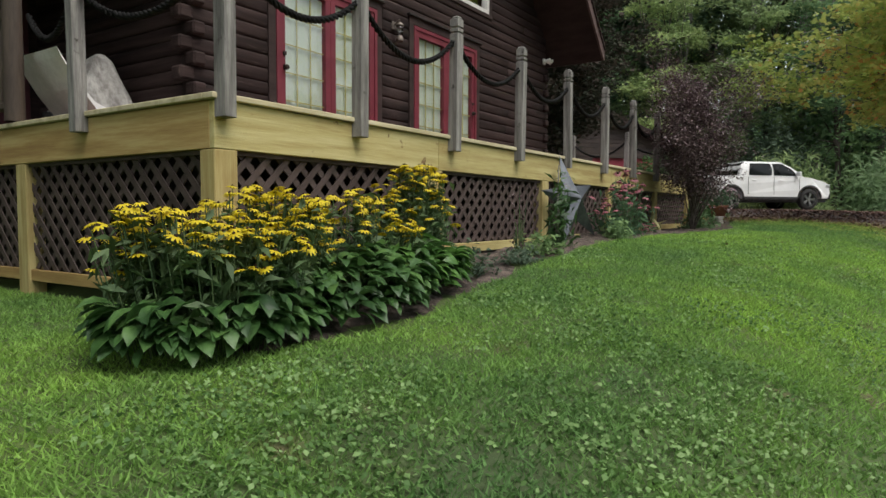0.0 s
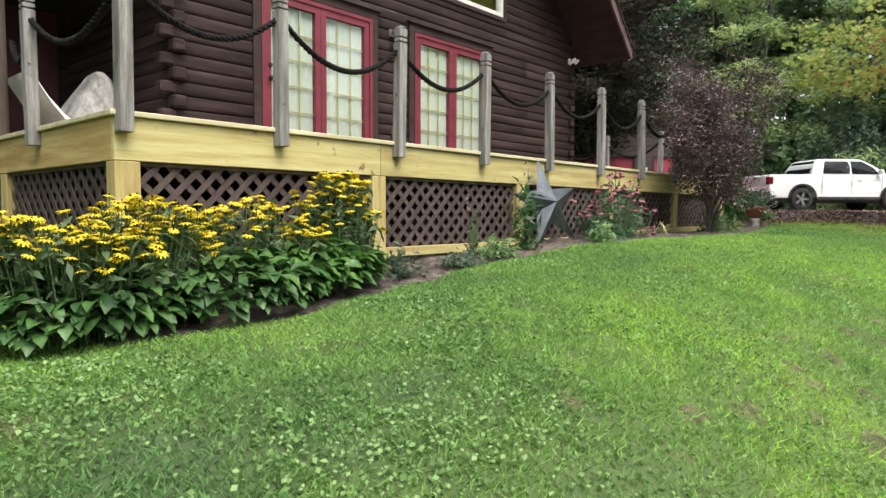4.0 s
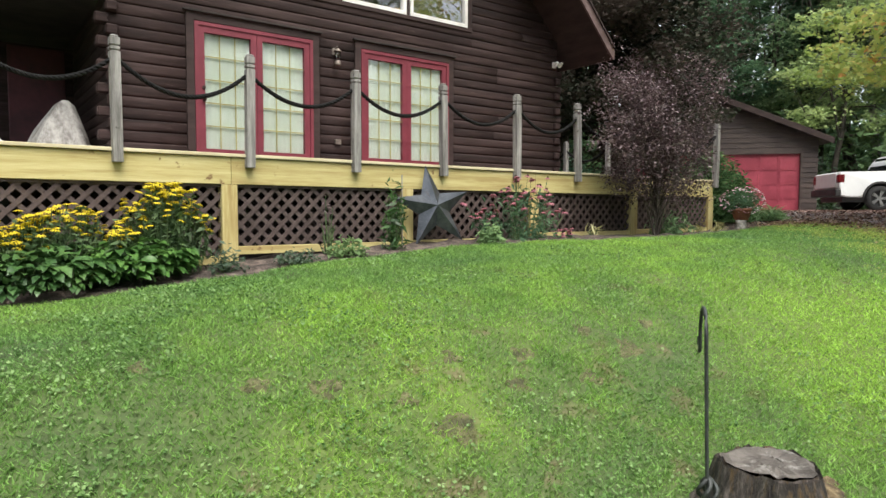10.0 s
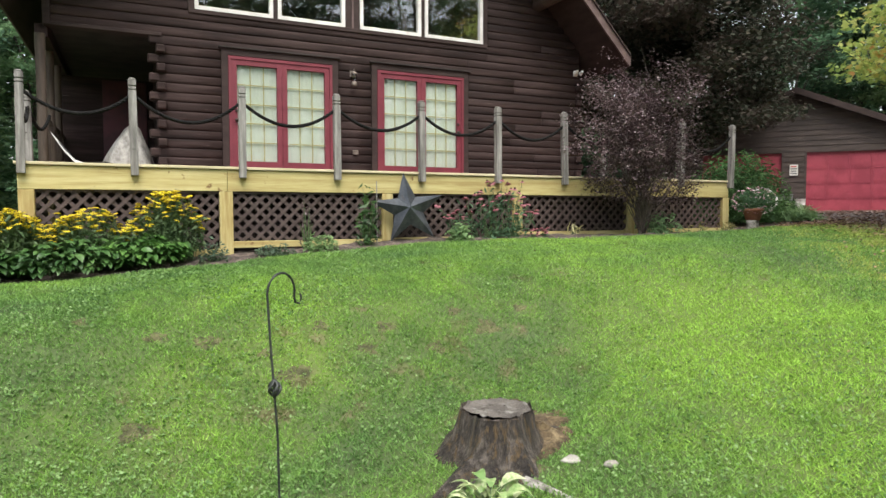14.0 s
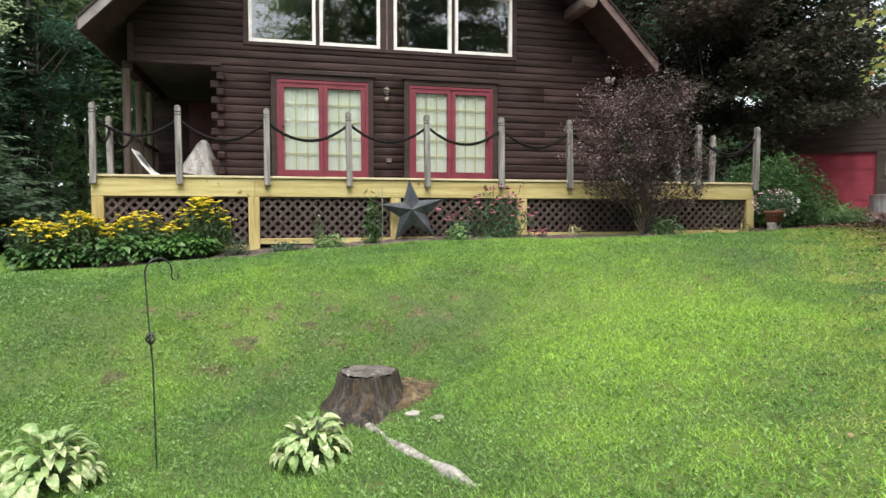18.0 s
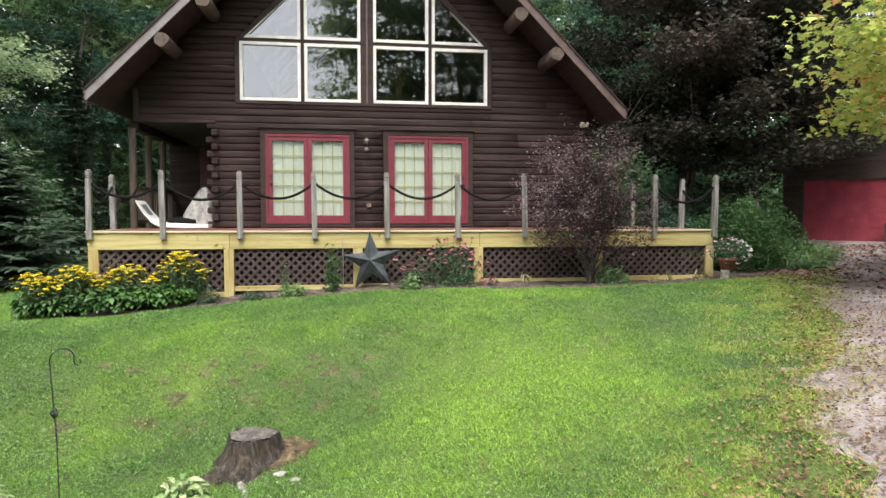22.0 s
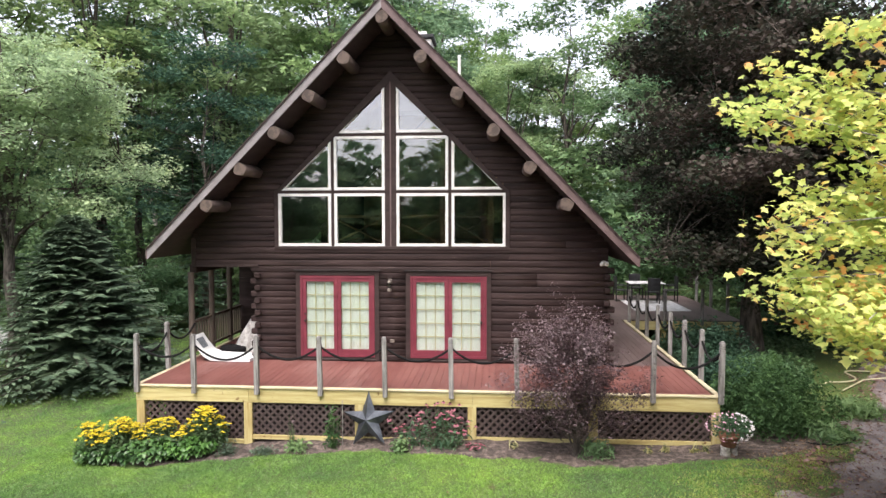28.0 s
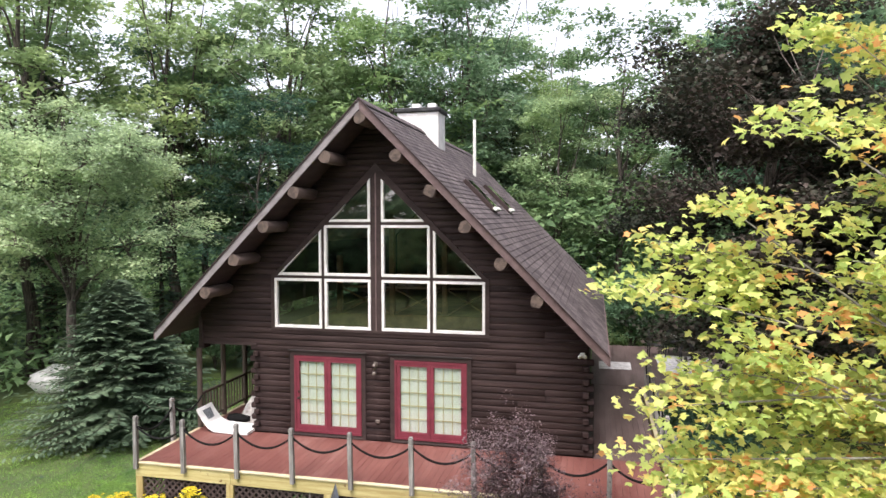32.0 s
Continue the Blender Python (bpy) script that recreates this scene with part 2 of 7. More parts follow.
def lawn_material(name, leafy, light=1.0):
    m = surf(name, [(0, (0, 0, 0)), (1, (1, 1, 1))], leaf=leafy, rough=0.8, bump=0.0 if leafy else 0.6, spec=0.25)
    nt = m.node_tree
    bsdf = nt.nodes["Principled BSDF"]
    geo = next(n for n in nt.nodes if n.bl_idname == "ShaderNodeNewGeometry")
    pos = geo.outputs["Position"]
    wide = noise_node(nt, pos, 0.34, 3, 0.5)
    mid = noise_node(nt, pos, 1.7, 4, 0.6)
    tiny = noise_node(nt, pos, 22, 4, 0.7)
    fac = math_node(nt, "ADD", math_node(nt, "MULTIPLY", wide, 0.62), math_node(nt, "MULTIPLY", mid, 0.38))

    def patch(x, y, rx, ry, gain):
        """A soft round patch of the plan."""
        away, far_off = nt.nodes.new("ShaderNodeMapping"), nt.nodes.new("ShaderNodeVectorMath")
        away.inputs["Location"].default_value, away.inputs["Scale"].default_value = (-x / rx, -y / ry, 0), (1 / rx, 1 / ry, 0)
        nt.links.new(pos, away.inputs["Vector"])
        far_off.operation = "LENGTH"
        nt.links.new(away.outputs[0], far_off.inputs[0])
        return math_node(nt, "MULTIPLY", math_node(nt, "SUBTRACT", 1.0, far_off.outputs["Value"], True), gain)

    # yellowish turf in the middle; sunlight there and shade at the edges painted in
    for x, y, rx, ry, gain in ((9.2, -2.4, 2.6, 3.6, 0.17), (6.9, 0.25, 3.4, 1.5, 0.05), (1.5, 1.0, 4.0, 6.0, -0.07), (11.4, -0.8, 2.0, 3.4, -0.05)):
        fac = math_node(nt, "ADD", fac, patch(x, y, rx, ry, gain))
    fac = math_node(nt, "SUBTRACT", fac, 0.015)
    a = ramp_node(nt, fac, [(0.34, (0.075 * light, 0.143 * light, 0.048 * light)), (0.5, (0.123 * light, 0.212 * light, 0.051 * light)), (0.66, (0.190 * light, 0.300 * light, 0.056 * light))])
    shade = math_node(nt, "ADD", 0.56 if leafy else 0.2, math_node(nt, "MULTIPLY", geo.outputs["Random Per Island"] if leafy else tiny, 0.82 if leafy else 1.55))
    b = mix_node(nt, 1.0, a, shade, "MULTIPLY")
    bare = noise_node(nt, pos, 2.4, 4, 0.6)
    # worn turf on the bank before the stump
    worn = patch(5.9, -0.75, 3.2, 1.4, 0.13)
    bare = math_node(nt, "ADD", math_node(nt, "ADD", bare, worn), math_node(nt, "MULTIPLY", math_node(nt, "SUBTRACT", tiny, 0.5), 0.15))
    w = nt.nodes.new("ShaderNodeMapRange")
    w.inputs[1].default_value, w.inputs[2].default_value, w.inputs[4].default_value = 0.645, 0.75, 0.7
    nt.links.new(bare, w.inputs[0])
    c = mix_node(nt, w.outputs[0], b if leafy else mix_node(nt, 0.45, b, (0.045, 0.036, 0.022)), (0.15, 0.12, 0.07))
    for n in list(nt.links):
        if n.to_socket == bsdf.inputs["Base Color"]:
            nt.links.remove(n)
    nt.links.new(c, bsdf.inputs["Base Color"])
    for n in nt.nodes:
        if n.bl_idname == "ShaderNodeBsdfTranslucent":
            nt.links.new(c, n.inputs["Color"])
    return m


LAWN = lawn_material("lawn_soil_and_thatch", 0.0, 0.78)
BLADES = lawn_material("grass_blades", 0.5, 1.88)
CLOVER = surf("clover_leaf", [(0.1, (0.080, 0.165, 0.046)), (0.5, (0.147, 0.265, 0.078)), (0.9, (0.272, 0.41, 0.162))], scale=1.2, fine=9, rough=0.6, bump=0.0,
              vary=0.8, island=True, leaf=0.35, spec=0.3)
BARE_SOIL = surf("bare_soil", [(0.2, (0.045, 0.046, 0.018)), (0.5, (0.088, 0.088, 0.036)), (0.8, (0.145, 0.14, 0.062))], scale=12, fine=60, rough=0.95, bump=0.8, depth=0.02)


TONES = [(0.0, (0.50, 0.58, 0.66)), (0.35, (0.86, 0.92, 0.95)), (0.65, (1.08, 1.05, 0.95)), (1.0, (1.28, 1.17, 0.92))]


def foliage(name, a, b, c, leaf=0.42, vary=0.5, tone=None):
    """Leaves that differ from one to the next and, with a tone, from tree to tree."""
    return surf(name, [(0.1, a), (0.5, b), (0.9, c)], scale=0.35, fine=2.0, rough=0.65, bump=0.0, vary=vary, island=True, leaf=leaf, spec=0.12, tone=tone)


GREEN = foliage("green_leaf", (0.090, 0.158, 0.085), (0.165, 0.272, 0.138), (0.25, 0.375, 0.185), 0.48, 0.4, TONES)
PALE_GREEN = foliage("pale_green_leaf", (0.155, 0.235, 0.135), (0.265, 0.38, 0.21), (0.38, 0.50, 0.27), 0.5, 0.4, TONES)
SILVER_GREEN = foliage("silvery_green_leaf", (0.22, 0.31, 0.18), (0.38, 0.50, 0.28), (0.54, 0.65, 0.37), 0.5, 0.45)
DEEP_GREEN = foliage("deep_green_leaf", (0.058, 0.108, 0.066), (0.112, 0.198, 0.116), (0.175, 0.275, 0.158), 0.45, 0.4, TONES)
SPRUCE_NEEDLE = foliage("grey_green_needle", (0.052, 0.085, 0.053), (0.105, 0.158, 0.098), (0.17, 0.235, 0.142), 0.35, 0.7)
NEEDLE = foliage("spruce_needle", (0.032, 0.062, 0.04), (0.066, 0.115, 0.073), (0.13, 0.20, 0.125), 0.25)
PURPLE = surf("purple_leaf", [(0.1, (0.040, 0.026, 0.030)), (0.5, (0.104, 0.063, 0.068)), (0.9, (0.21, 0.158, 0.165))], scale=0.35, fine=2.0, rough=0.45, bump=0.0, vary=0.7, island=True, leaf=0.2, spec=0.45)
MAROON = foliage("dark_maple_leaf", (0.027, 0.038, 0.025), (0.052, 0.054, 0.038), (0.102, 0.080, 0.068), 0.28, 0.6)
YELLOW = surf("yellow_green_maple_leaf", [(0.0, (0.36, 0.48, 0.14)), (0.4, (0.57, 0.66, 0.21)), (0.75, (0.70, 0.68, 0.23)), (0.88, (0.78, 0.62, 0.21)), (0.97, (0.74, 0.38, 0.15))], scale=0.9, fine=2.0,
              rough=0.65, bump=0.0, vary=0.75, island=True, leaf=0.48, spec=0.12)


def shade_green(m, colour, y0, y1):
    """Paints the shaded side of the tree, towards the house, greener."""
    nt = m.node_tree
    split = nt.nodes.new("ShaderNodeSeparateXYZ")
    geo = next(n for n in nt.nodes if n.bl_idname == "ShaderNodeNewGeometry")
    nt.links.new(geo.outputs["Position"], split.inputs[0])
    w = nt.nodes.new("ShaderNodeMapRange")
    w.inputs[1].default_value, w.inputs[2].default_value, w.inputs[4].default_value = y0, y1, 0.85
    nt.links.new(split.outputs[1], w.inputs[0])
    shader = nt.nodes["Principled BSDF"].inputs["Base Color"]
    col = mix_node(nt, w.outputs[0], shader.links[0].from_socket, colour)
    nt.links.new(col, shader)
    for n in nt.nodes:
        if n.bl_idname == "ShaderNodeBsdfTranslucent":
            nt.links.new(col, n.inputs["Color"])


shade_green(YELLOW, (0.31, 0.44, 0.13), 1.4, 3.0)


# ---- builders ----
def thing(name, at=(0, 0, 0), label="", category="", group="", kind=""):
    ob = new(name)
    ob.empty_display_size = 0.1
    ob.matrix_basis = Matrix.Translation(at)
    return tagged(ob, label, category, group, kind)


def hang(ob, parent):
    if parent is not None:
        ob.parent = parent
        if parent.parent is None:
            ob.matrix_parent_inverse = parent.matrix_basis.inverted()
    return ob


def part(name, bm, material, parent=None, label=""):
    me = bpy.data.meshes.new(name)
    bm.to_mesh(me)
    bm.free()
    for m in (material if isinstance(material, (list, tuple)) else (material,)):
        me.materials.append(m)
    ob = hang(new(name, me), parent)
    if label:
        ob["label"] = label
    return ob


def piece(name, me, m, parent):
    """One more object on a shared mesh."""
    ob = hang(new(name, me), parent)
    ob.matrix_basis = m
    return ob


def box(bm, lo, hi, bevel=0.0):
    r = bmesh.ops.create_cube(bm, size=1.0)
    lo, hi = Vector(lo), Vector(hi)
    for v in r["verts"]:
        v.co = Vector(((v.co[i] + 0.5) * (hi[i] - lo[i]) + lo[i]) for i in range(3))
    if bevel:
        edges = {e for v in r["verts"] for e in v.link_edges}
        bmesh.ops.bevel(bm, geom=list(edges), offset=bevel, segments=1, affect="EDGES")
    return bm


def boxed(lo, hi, bevel=0.0):
    return box(bmesh.new(), lo, hi, bevel)


def raw(name, verts, faces, material, parent=None, smooth=False):
    """A mesh from arrays; faces all have one number of corners."""
    verts, faces = np.asarray(verts, dtype=np.float32), np.asarray(faces, dtype=np.int32)
    me = bpy.data.meshes.new(name)
    n, k = faces.shape
    me.vertices.add(len(verts))
    me.vertices.foreach_set("co", verts.ravel())
    me.loops.add(n * k)
    me.loops.foreach_set("vertex_index", faces.ravel())
    me.polygons.add(n)
    me.polygons.foreach_set("loop_start", np.arange(0, n * k, k, dtype=np.int32))
    me.polygons.foreach_set("loop_total", np.full(n, k, dtype=np.int32))
    if smooth:
        me.polygons.foreach_set("use_smooth", np.ones(n, dtype=bool))
    me.materials.append(material)
    me.update(calc_edges=True)
    return hang(new(name, me), parent)


def sheets(name, corners, material, parent=None):
    """Loose polygons (n, k, 3)."""
    n, k, _ = corners.shape
    return raw(name, corners.reshape(-1, 3), np.arange(n * k).reshape(n, k), material, parent)


class Tubes:
    """Tapered round limbs, gathered into one mesh."""

    def __init__(self, sides=7):
        self.v, self.f, self.n, self.sides = [], [], 0, sides

    def add(self, path, radii):
        path = np.asarray(path, dtype=float)
        k = self.sides
        for i, p in enumerate(path):
            d = path[min(i + 1, len(path) - 1)] - path[max(i - 1, 0)]
            d = d / (np.linalg.norm(d) + 1e-9)
            u = np.cross(d, (0.31, 0.95, 0.11) if abs(d[2]) > 0.6 else (0, 0, 1))
            u /= np.linalg.norm(u) + 1e-9
            w = np.cross(d, u)
            a = np.arange(k) * 2 * np.pi / k
            self.v.append(p + radii[i] * (np.outer(np.cos(a), u) + np.outer(np.sin(a), w)))
        base = self.n
        for i in range(len(path) - 1):
            for j in range(k):
                a, b = base + i * k + j, base + i * k + (j + 1) % k
                self.f.append((a, b, b + k, a + k))
        self.n += len(path) * k

    def build(self, name, material, parent=None):
        return raw(name, np.concatenate(self.v), self.f, material, parent, True)


def ring(bm, poly, w, y0, y1):
    """A frame of width w inside a convex outline (x, z), from y0 (front) to y1."""
    n = len(poly)
    P = [Vector(p) for p in poly]
    if sum(P[i].x * P[(i + 1) % n].y - P[(i + 1) % n].x * P[i].y for i in range(n)) < 0:
        P.reverse()
    inner = []
    for i in range(n):
        a, b, c = P[i - 1], P[i], P[(i + 1) % n]
        d1, d2 = (b - a).normalized(), (c - b).normalized()
        n1, n2 = Vector((-d1.y, d1.x)), Vector((-d2.y, d2.x))
        k = (n1 + n2) / (1 + n1.dot(n2))
        inner.append(b + k * w)
    def vs(Q, y):
        return [bm.verts.new((q.x, y, q.y)) for q in Q]
    of, inf, ob_, inb = vs(P, y0), vs(inner, y0), vs(P, y1), vs(inner, y1)
    for i in range(n):
        j = (i + 1) % n
        bm.faces.new((of[i], of[j], inf[j], inf[i]))
        bm.faces.new((ob_[j], ob_[i], inb[i], inb[j]))
        bm.faces.new((of[j], of[i], ob_[i], ob_[j]))
        bm.faces.new((inf[i], inf[j], inb[j], inb[i]))
    return inner


def plate(bm, poly, y0, y1):
    """A flat solid with the outline (x, z)."""
    a = [bm.verts.new((p[0], y0, p[1])) for p in poly]
    b = [bm.verts.new((p[0], y1, p[1])) for p in poly]
    bm.faces.new(a)
    bm.faces.new(list(reversed(b)))
    for i in range(len(poly)):
        j = (i + 1) % len(poly)
        bm.faces.new((a[j], a[i], b[i], b[j]))
    bmesh.ops.recalc_face_normals(bm, faces=bm.faces[:])
    return bm


def unit(v):
    return v / (np.linalg.norm(v, axis=-1, keepdims=True) + 1e-9)


def leaf_quads(rng, centres, size, flat=0.5, slim=0.55, spread=0.35):
    """Rhombic leaves at the centres: flat = how level they lie."""
    n = len(centres)
    nor = rng.normal(size=(n, 3))
    nor[:, 2] = np.abs(nor[:, 2]) + flat * 2
    nor = unit(nor)
    d = unit(np.cross(nor, rng.normal(size=(n, 3))))
    s = np.cross(nor, d)
    L = (size * (1 + spread * rng.normal(size=n)).clip(0.45, 1.45))[:, None]
    c = centres
    return np.stack([c - d * L * 0.5, c + s * L * slim * 0.5 + nor * L * 0.08, c + d * L * 0.5 - nor * L * 0.1, c - s * L * slim * 0.5 + nor * L * 0.08], 1)


def shaped_leaves(rng, centres, size, outline, flat=0.5):
    """Lobed leaves with one outline, curled a little."""
    n = len(centres)
    nor = rng.normal(size=(n, 3))
    nor[:, 2] = np.abs(nor[:, 2]) + flat * 2
    nor = unit(nor)
    d = unit(np.cross(nor, rng.normal(size=(n, 3))))
    s = np.cross(nor, d)
    L = size * rng.uniform(0.65, 1.3, n)[:, None, None]
    o = np.asarray(outline)
    u, v = o[None, :, 0, None], o[None, :, 1, None]
    return centres[:, None] + L * (s[:, None] * u + d[:, None] * v - nor[:, None] * (0.55 * u * u + 0.3 * np.abs(v) * v))


MAPLE = [(0, -0.45), (0.28, -0.42), (0.2, -0.2), (0.52, -0.05), (0.27, 0.1), (0.2, 0.28), (0, 0.55), (-0.2, 0.28), (-0.27, 0.1), (-0.52, -0.05), (-0.2, -0.2), (-0.28, -0.42)]


def crown_points(rng, centre, radii, n, hollow=0.45, lumps=9, low=-1.0):
    """Clump centres in an uneven crown."""
    dirs = unit(rng.normal(size=(n * 3, 3)))
    lump = unit(rng.normal(size=(lumps, 3)))
    gain = 0.68 + 0.38 * np.max(dirs @ lump.T, axis=1) ** 3
    r = (hollow + (1 - hollow) * rng.random(n * 3)) * gain
    p = dirs * r[:, None]
    p = p[p[:, 2] > low][:n]
    return np.asarray(centre) + p * np.asarray(radii)


def broad_tree(name, at, height, trunk, crown_z, radii, clumps, per, size, wood, leafmat, seed, label, category="tree", limbs=12, fork=0.35, lean=0.0, slim=0.55, blob=0.5, flat=0.5, hollow=0.45, outline=None, squash=0.6, low=-1.0, boughs=0, reach=0.8, extra=(), rise=0.42, far=False, spray=0.0, twig=1.0):
    rng = np.random.default_rng(seed)
    base = thing(name, at, label, category)
    T = Tubes(7)
    z0 = -0.25
    top = height * 0.86
    k = 7
    path = np.array([(lean * (i / k) ** 2 + 0.05 * height * 0.25 * math.sin(i * 1.7 + seed), 0.04 * height * 0.25 * math.cos(i * 2.1 + seed), z0 + (top - z0) * i / k) for i in range(k + 1)])
    path[0, :2] = 0
    rad = [trunk * (1.35 if i == 0 else 1) * (1 - 0.9 * (i / k)) for i in range(k + 1)]
    T.add(path, rad)
    tk = T.build("trunk", wood, None)
    T = Tubes(4 if far else 6)
    centre = np.array((lean * 0.6, 0, crown_z))
    C = crown_points(rng, centre, radii, clumps, hollow, low=low)
    ends = crown_points(rng, centre, np.asarray(radii) * 0.72, limbs, 0.6, low=low)
    if boughs:
        tips = crown_points(rng, centre, radii, boughs, hollow, low=low)
        if extra:
            tips = np.concatenate([np.array(extra), tips])
        C = np.repeat(tips, clumps // boughs, 0)
        # leaves sit along the outer part of each bough
        inward = unit(np.array((centre[0], centre[1], 0)) + np.array((0, 0, 1)) * (C[:, 2:] - 1.2) - C)
        C = C + inward * spray * (rng.random(len(C)) ** 1.4)[:, None]
        C = C + rng.normal(size=C.shape).clip(-1.7, 1.7) * reach * (1, 1, rise) * rng.uniform(0.6, 1.2, (len(C), 1))
        C = C[C[:, 2] > centre[2] + low * radii[2] - 0.4]
        clumps = len(C)
        ends = tips[:limbs]
    for e in ends:
        s = np.clip(fork + 0.5 * rng.random() * (e[2] / top), fork, 0.93) * k
        i = int(min(s, k - 1))
        a = path[i] + (path[i + 1] - path[i]) * (s - i)
        mid = a * 0.45 + e * 0.55 + np.array((0, 0, 0.05 * height * rng.random()))
        r0 = trunk * (1 - 0.8 * s / k) * 0.5 * twig
        T.add([a, a * 0.75 + mid * 0.25 + (0, 0, 0.02 * height), mid, e], [r0, r0 * 0.75, r0 * 0.5, r0 * 0.16])
    for c in C[:: max(1, clumps // (240 if boughs and not far else 60))]:
        e = ends[np.argmin(np.linalg.norm(ends - c, axis=1))]
        T.add([e, (e + c) / 2 + rng.normal(size=3) * 0.1, c], [trunk * 0.09 * twig, trunk * 0.06 * twig, trunk * 0.025])
    lb = T.build("limb", wood, None)
    lb["kind"] = "stuff"
    for o in (tk, lb):
        o.location = at
        o.parent = base
        o.matrix_parent_inverse = base.matrix_basis.inverted()
    pts = np.repeat(C, per, 0) + rng.normal(size=(clumps * per, 3)).clip(-1.9, 1.9) * np.array((1, 1, squash)) * blob * np.mean(radii) * 0.28
    leaves = shaped_leaves(rng, pts, size, outline, flat) if outline else leaf_quads(rng, pts, size, flat, slim)
    cr = sheets("crown", leaves[:, :3] if far else leaves, leafmat, None)
    cr.location = at
    cr.parent = base
    cr.matrix_parent_inverse = base.matrix_basis.inverted()
    return base


def conifer(name, at, height, radius, seed, leafmat, label, bare=0.06, levels=26, arms=11, tufts=9, tuft=0.34, droop=0.25):
    rng = np.random.default_rng(seed)
    base = thing(name, at, label, "tree")
    T = Tubes(6)
    T.add([(0, 0, -0.2), (0.03, 0, height * 0.5), (0, 0.02, height)], [height * 0.022, height * 0.012, 0.01])
    tk = T.build("trunk", BARK)
    T = Tubes(5)
    quads = []
    for lv in range(levels):
        f = bare + (1 - bare) * (lv / levels)
        z = height * f
        reach = radius * (1 - f) ** 0.85 * (0.78 + 0.4 * rng.random()) + 0.12
        for a in range(arms):
            ang = 2 * math.pi * (a + rng.random() * 0.7) / arms + lv * 0.7
            z = height * f + (rng.random() - 0.5) * 1.7 * height / levels
            L = reach * (0.75 + 0.4 * rng.random())
            d = np.array((math.cos(ang), math.sin(ang), 0))
            side = np.array((-d[1], d[0], 0))
            droop = 0.02 + 0.42 * rng.random()
            tip = d * L + np.array((0, 0, z - droop * L + 0.12 * L))
            if a % 3 == 0:
                T.add([(0, 0, z), d * L * 0.5 + (0, 0, z - droop * L * 0.4), tip], [0.02, 0.013, 0.004])
            for t in range(tufts):
                u = (t + 0.6) / tufts
                p = d * L * u + np.array((0, 0, z - droop * L * u + 0.12 * L * u * u))
                w = tuft * (1.15 - 0.75 * u) * (0.8 + 0.5 * rng.random()) * min(1.0, 0.4 + L)
                for sg in (-1, 1):
                    o = side * sg * (0.6 + 0.3 * rng.random()) + d * 0.65 + np.array((0, 0, -0.12 + 0.25 * rng.normal() * 0.5))
                    o = o / np.linalg.norm(o)
                    b = np.cross(o, (0, 0, 1))
                    b = b / (np.linalg.norm(b) + 1e-6) * w * 0.17
                    quads.append((p, p + o * w * 0.45 + b, p + o * w, p + o * w * 0.45 - b + (0, 0, 0.02)))
    lb = T.build("limb", BARK)
    lb["kind"] = "stuff"
    cr = sheets("crown", np.array(quads), leafmat)
    for o in (tk, lb, cr):
        o.location = at
        o.parent = base
        o.matrix_parent_inverse = base.matrix_basis.inverted()
    return base


# ---- ground ----
def sg(t):
    return 1 / (1 + np.exp(-np.clip(t, -40, 40)))


def ground(x, y):
    """The height of the lawn: a terrace by the house, a bank and a hollow before it."""
    x, y = np.asarray(x, float), np.asarray(y, float)
    z = 0.87 + 0.537 * np.tanh((x - 8) / 10) + 0.069 * np.tanh((y - 1) / 2) - 1.059 * sg((-0.5 - y) / 0.45) * sg((10.5 - x) / 2.2)
    z += 0.09 * np.exp(-((x - 7) ** 2 / 9 + (y - 3) ** 2 / 4)) - 0.19 * np.exp(-((x - 13.4) ** 2 / 9 + (y - 3.4) ** 2 / 1.5))
    z += 0.15 * np.exp(-((x - 9.3) ** 2 + (y + 2.5) ** 2) / 1.5) - 0.1 * np.exp(-((x - 5.2) ** 2 + (y + 2.9) ** 2) / 0.8)
    z += 0.1 * sg((y - 30) / 6) * np.clip(y - 30, 0, 60) * 0.5
    return z


def gz(x, y):
    return float(ground(x, y))


def wobble(x, y):
    return 0.012 * np.sin(3.1 * x + 1.3 * y) * np.sin(2.3 * y - 0.7 * x) + 0.006 * np.sin(9 * x) * np.sin(8 * y + 1)


def grid_sheet(name, X, Y, Z, material):
    n, m = X.shape
    idx = np.arange(n * m).reshape(n, m)
    f = np.stack([idx[:-1, :-1], idx[1:, :-1], idx[1:, 1:], idx[:-1, 1:]], -1).reshape(-1, 4)
    return raw(name, np.stack([X, Y, Z], -1).reshape(-1, 3), f, material, None, True)


su = np.linspace(-1, 1, 241)
gx = 7 + 10 * su + 900 * su ** 7
gy = 0 + 10 * su + 900 * su ** 7
GX, GY = np.meshgrid(gx, gy, indexing="ij")
lawn = grid_sheet("ground", GX, GY, ground(GX, GY) + wobble(GX, GY), LAWN)
tagged(lawn, "mown green lawn with clover and bare patches, sloping down from the house", "lawn", kind="structure")


def bed_front(x):
    """Front edge of the planting bed along the deck."""
    return np.interp(x, [1.95, 2.1, 3.0, 4.4, 5.4, 6.8, 8.5, 10.1, 11.2, 12.1, 13.0, 13.9, 15.5, 16.2], [2.98, 2.44, 2.24, 2.5, 2.58, 2.68, 2.55, 2.35, 2.0, 1.9, 2.2, 2.35, 2.7, 3.3]) + 0.015 * np.sin(5 * np.asarray(x))


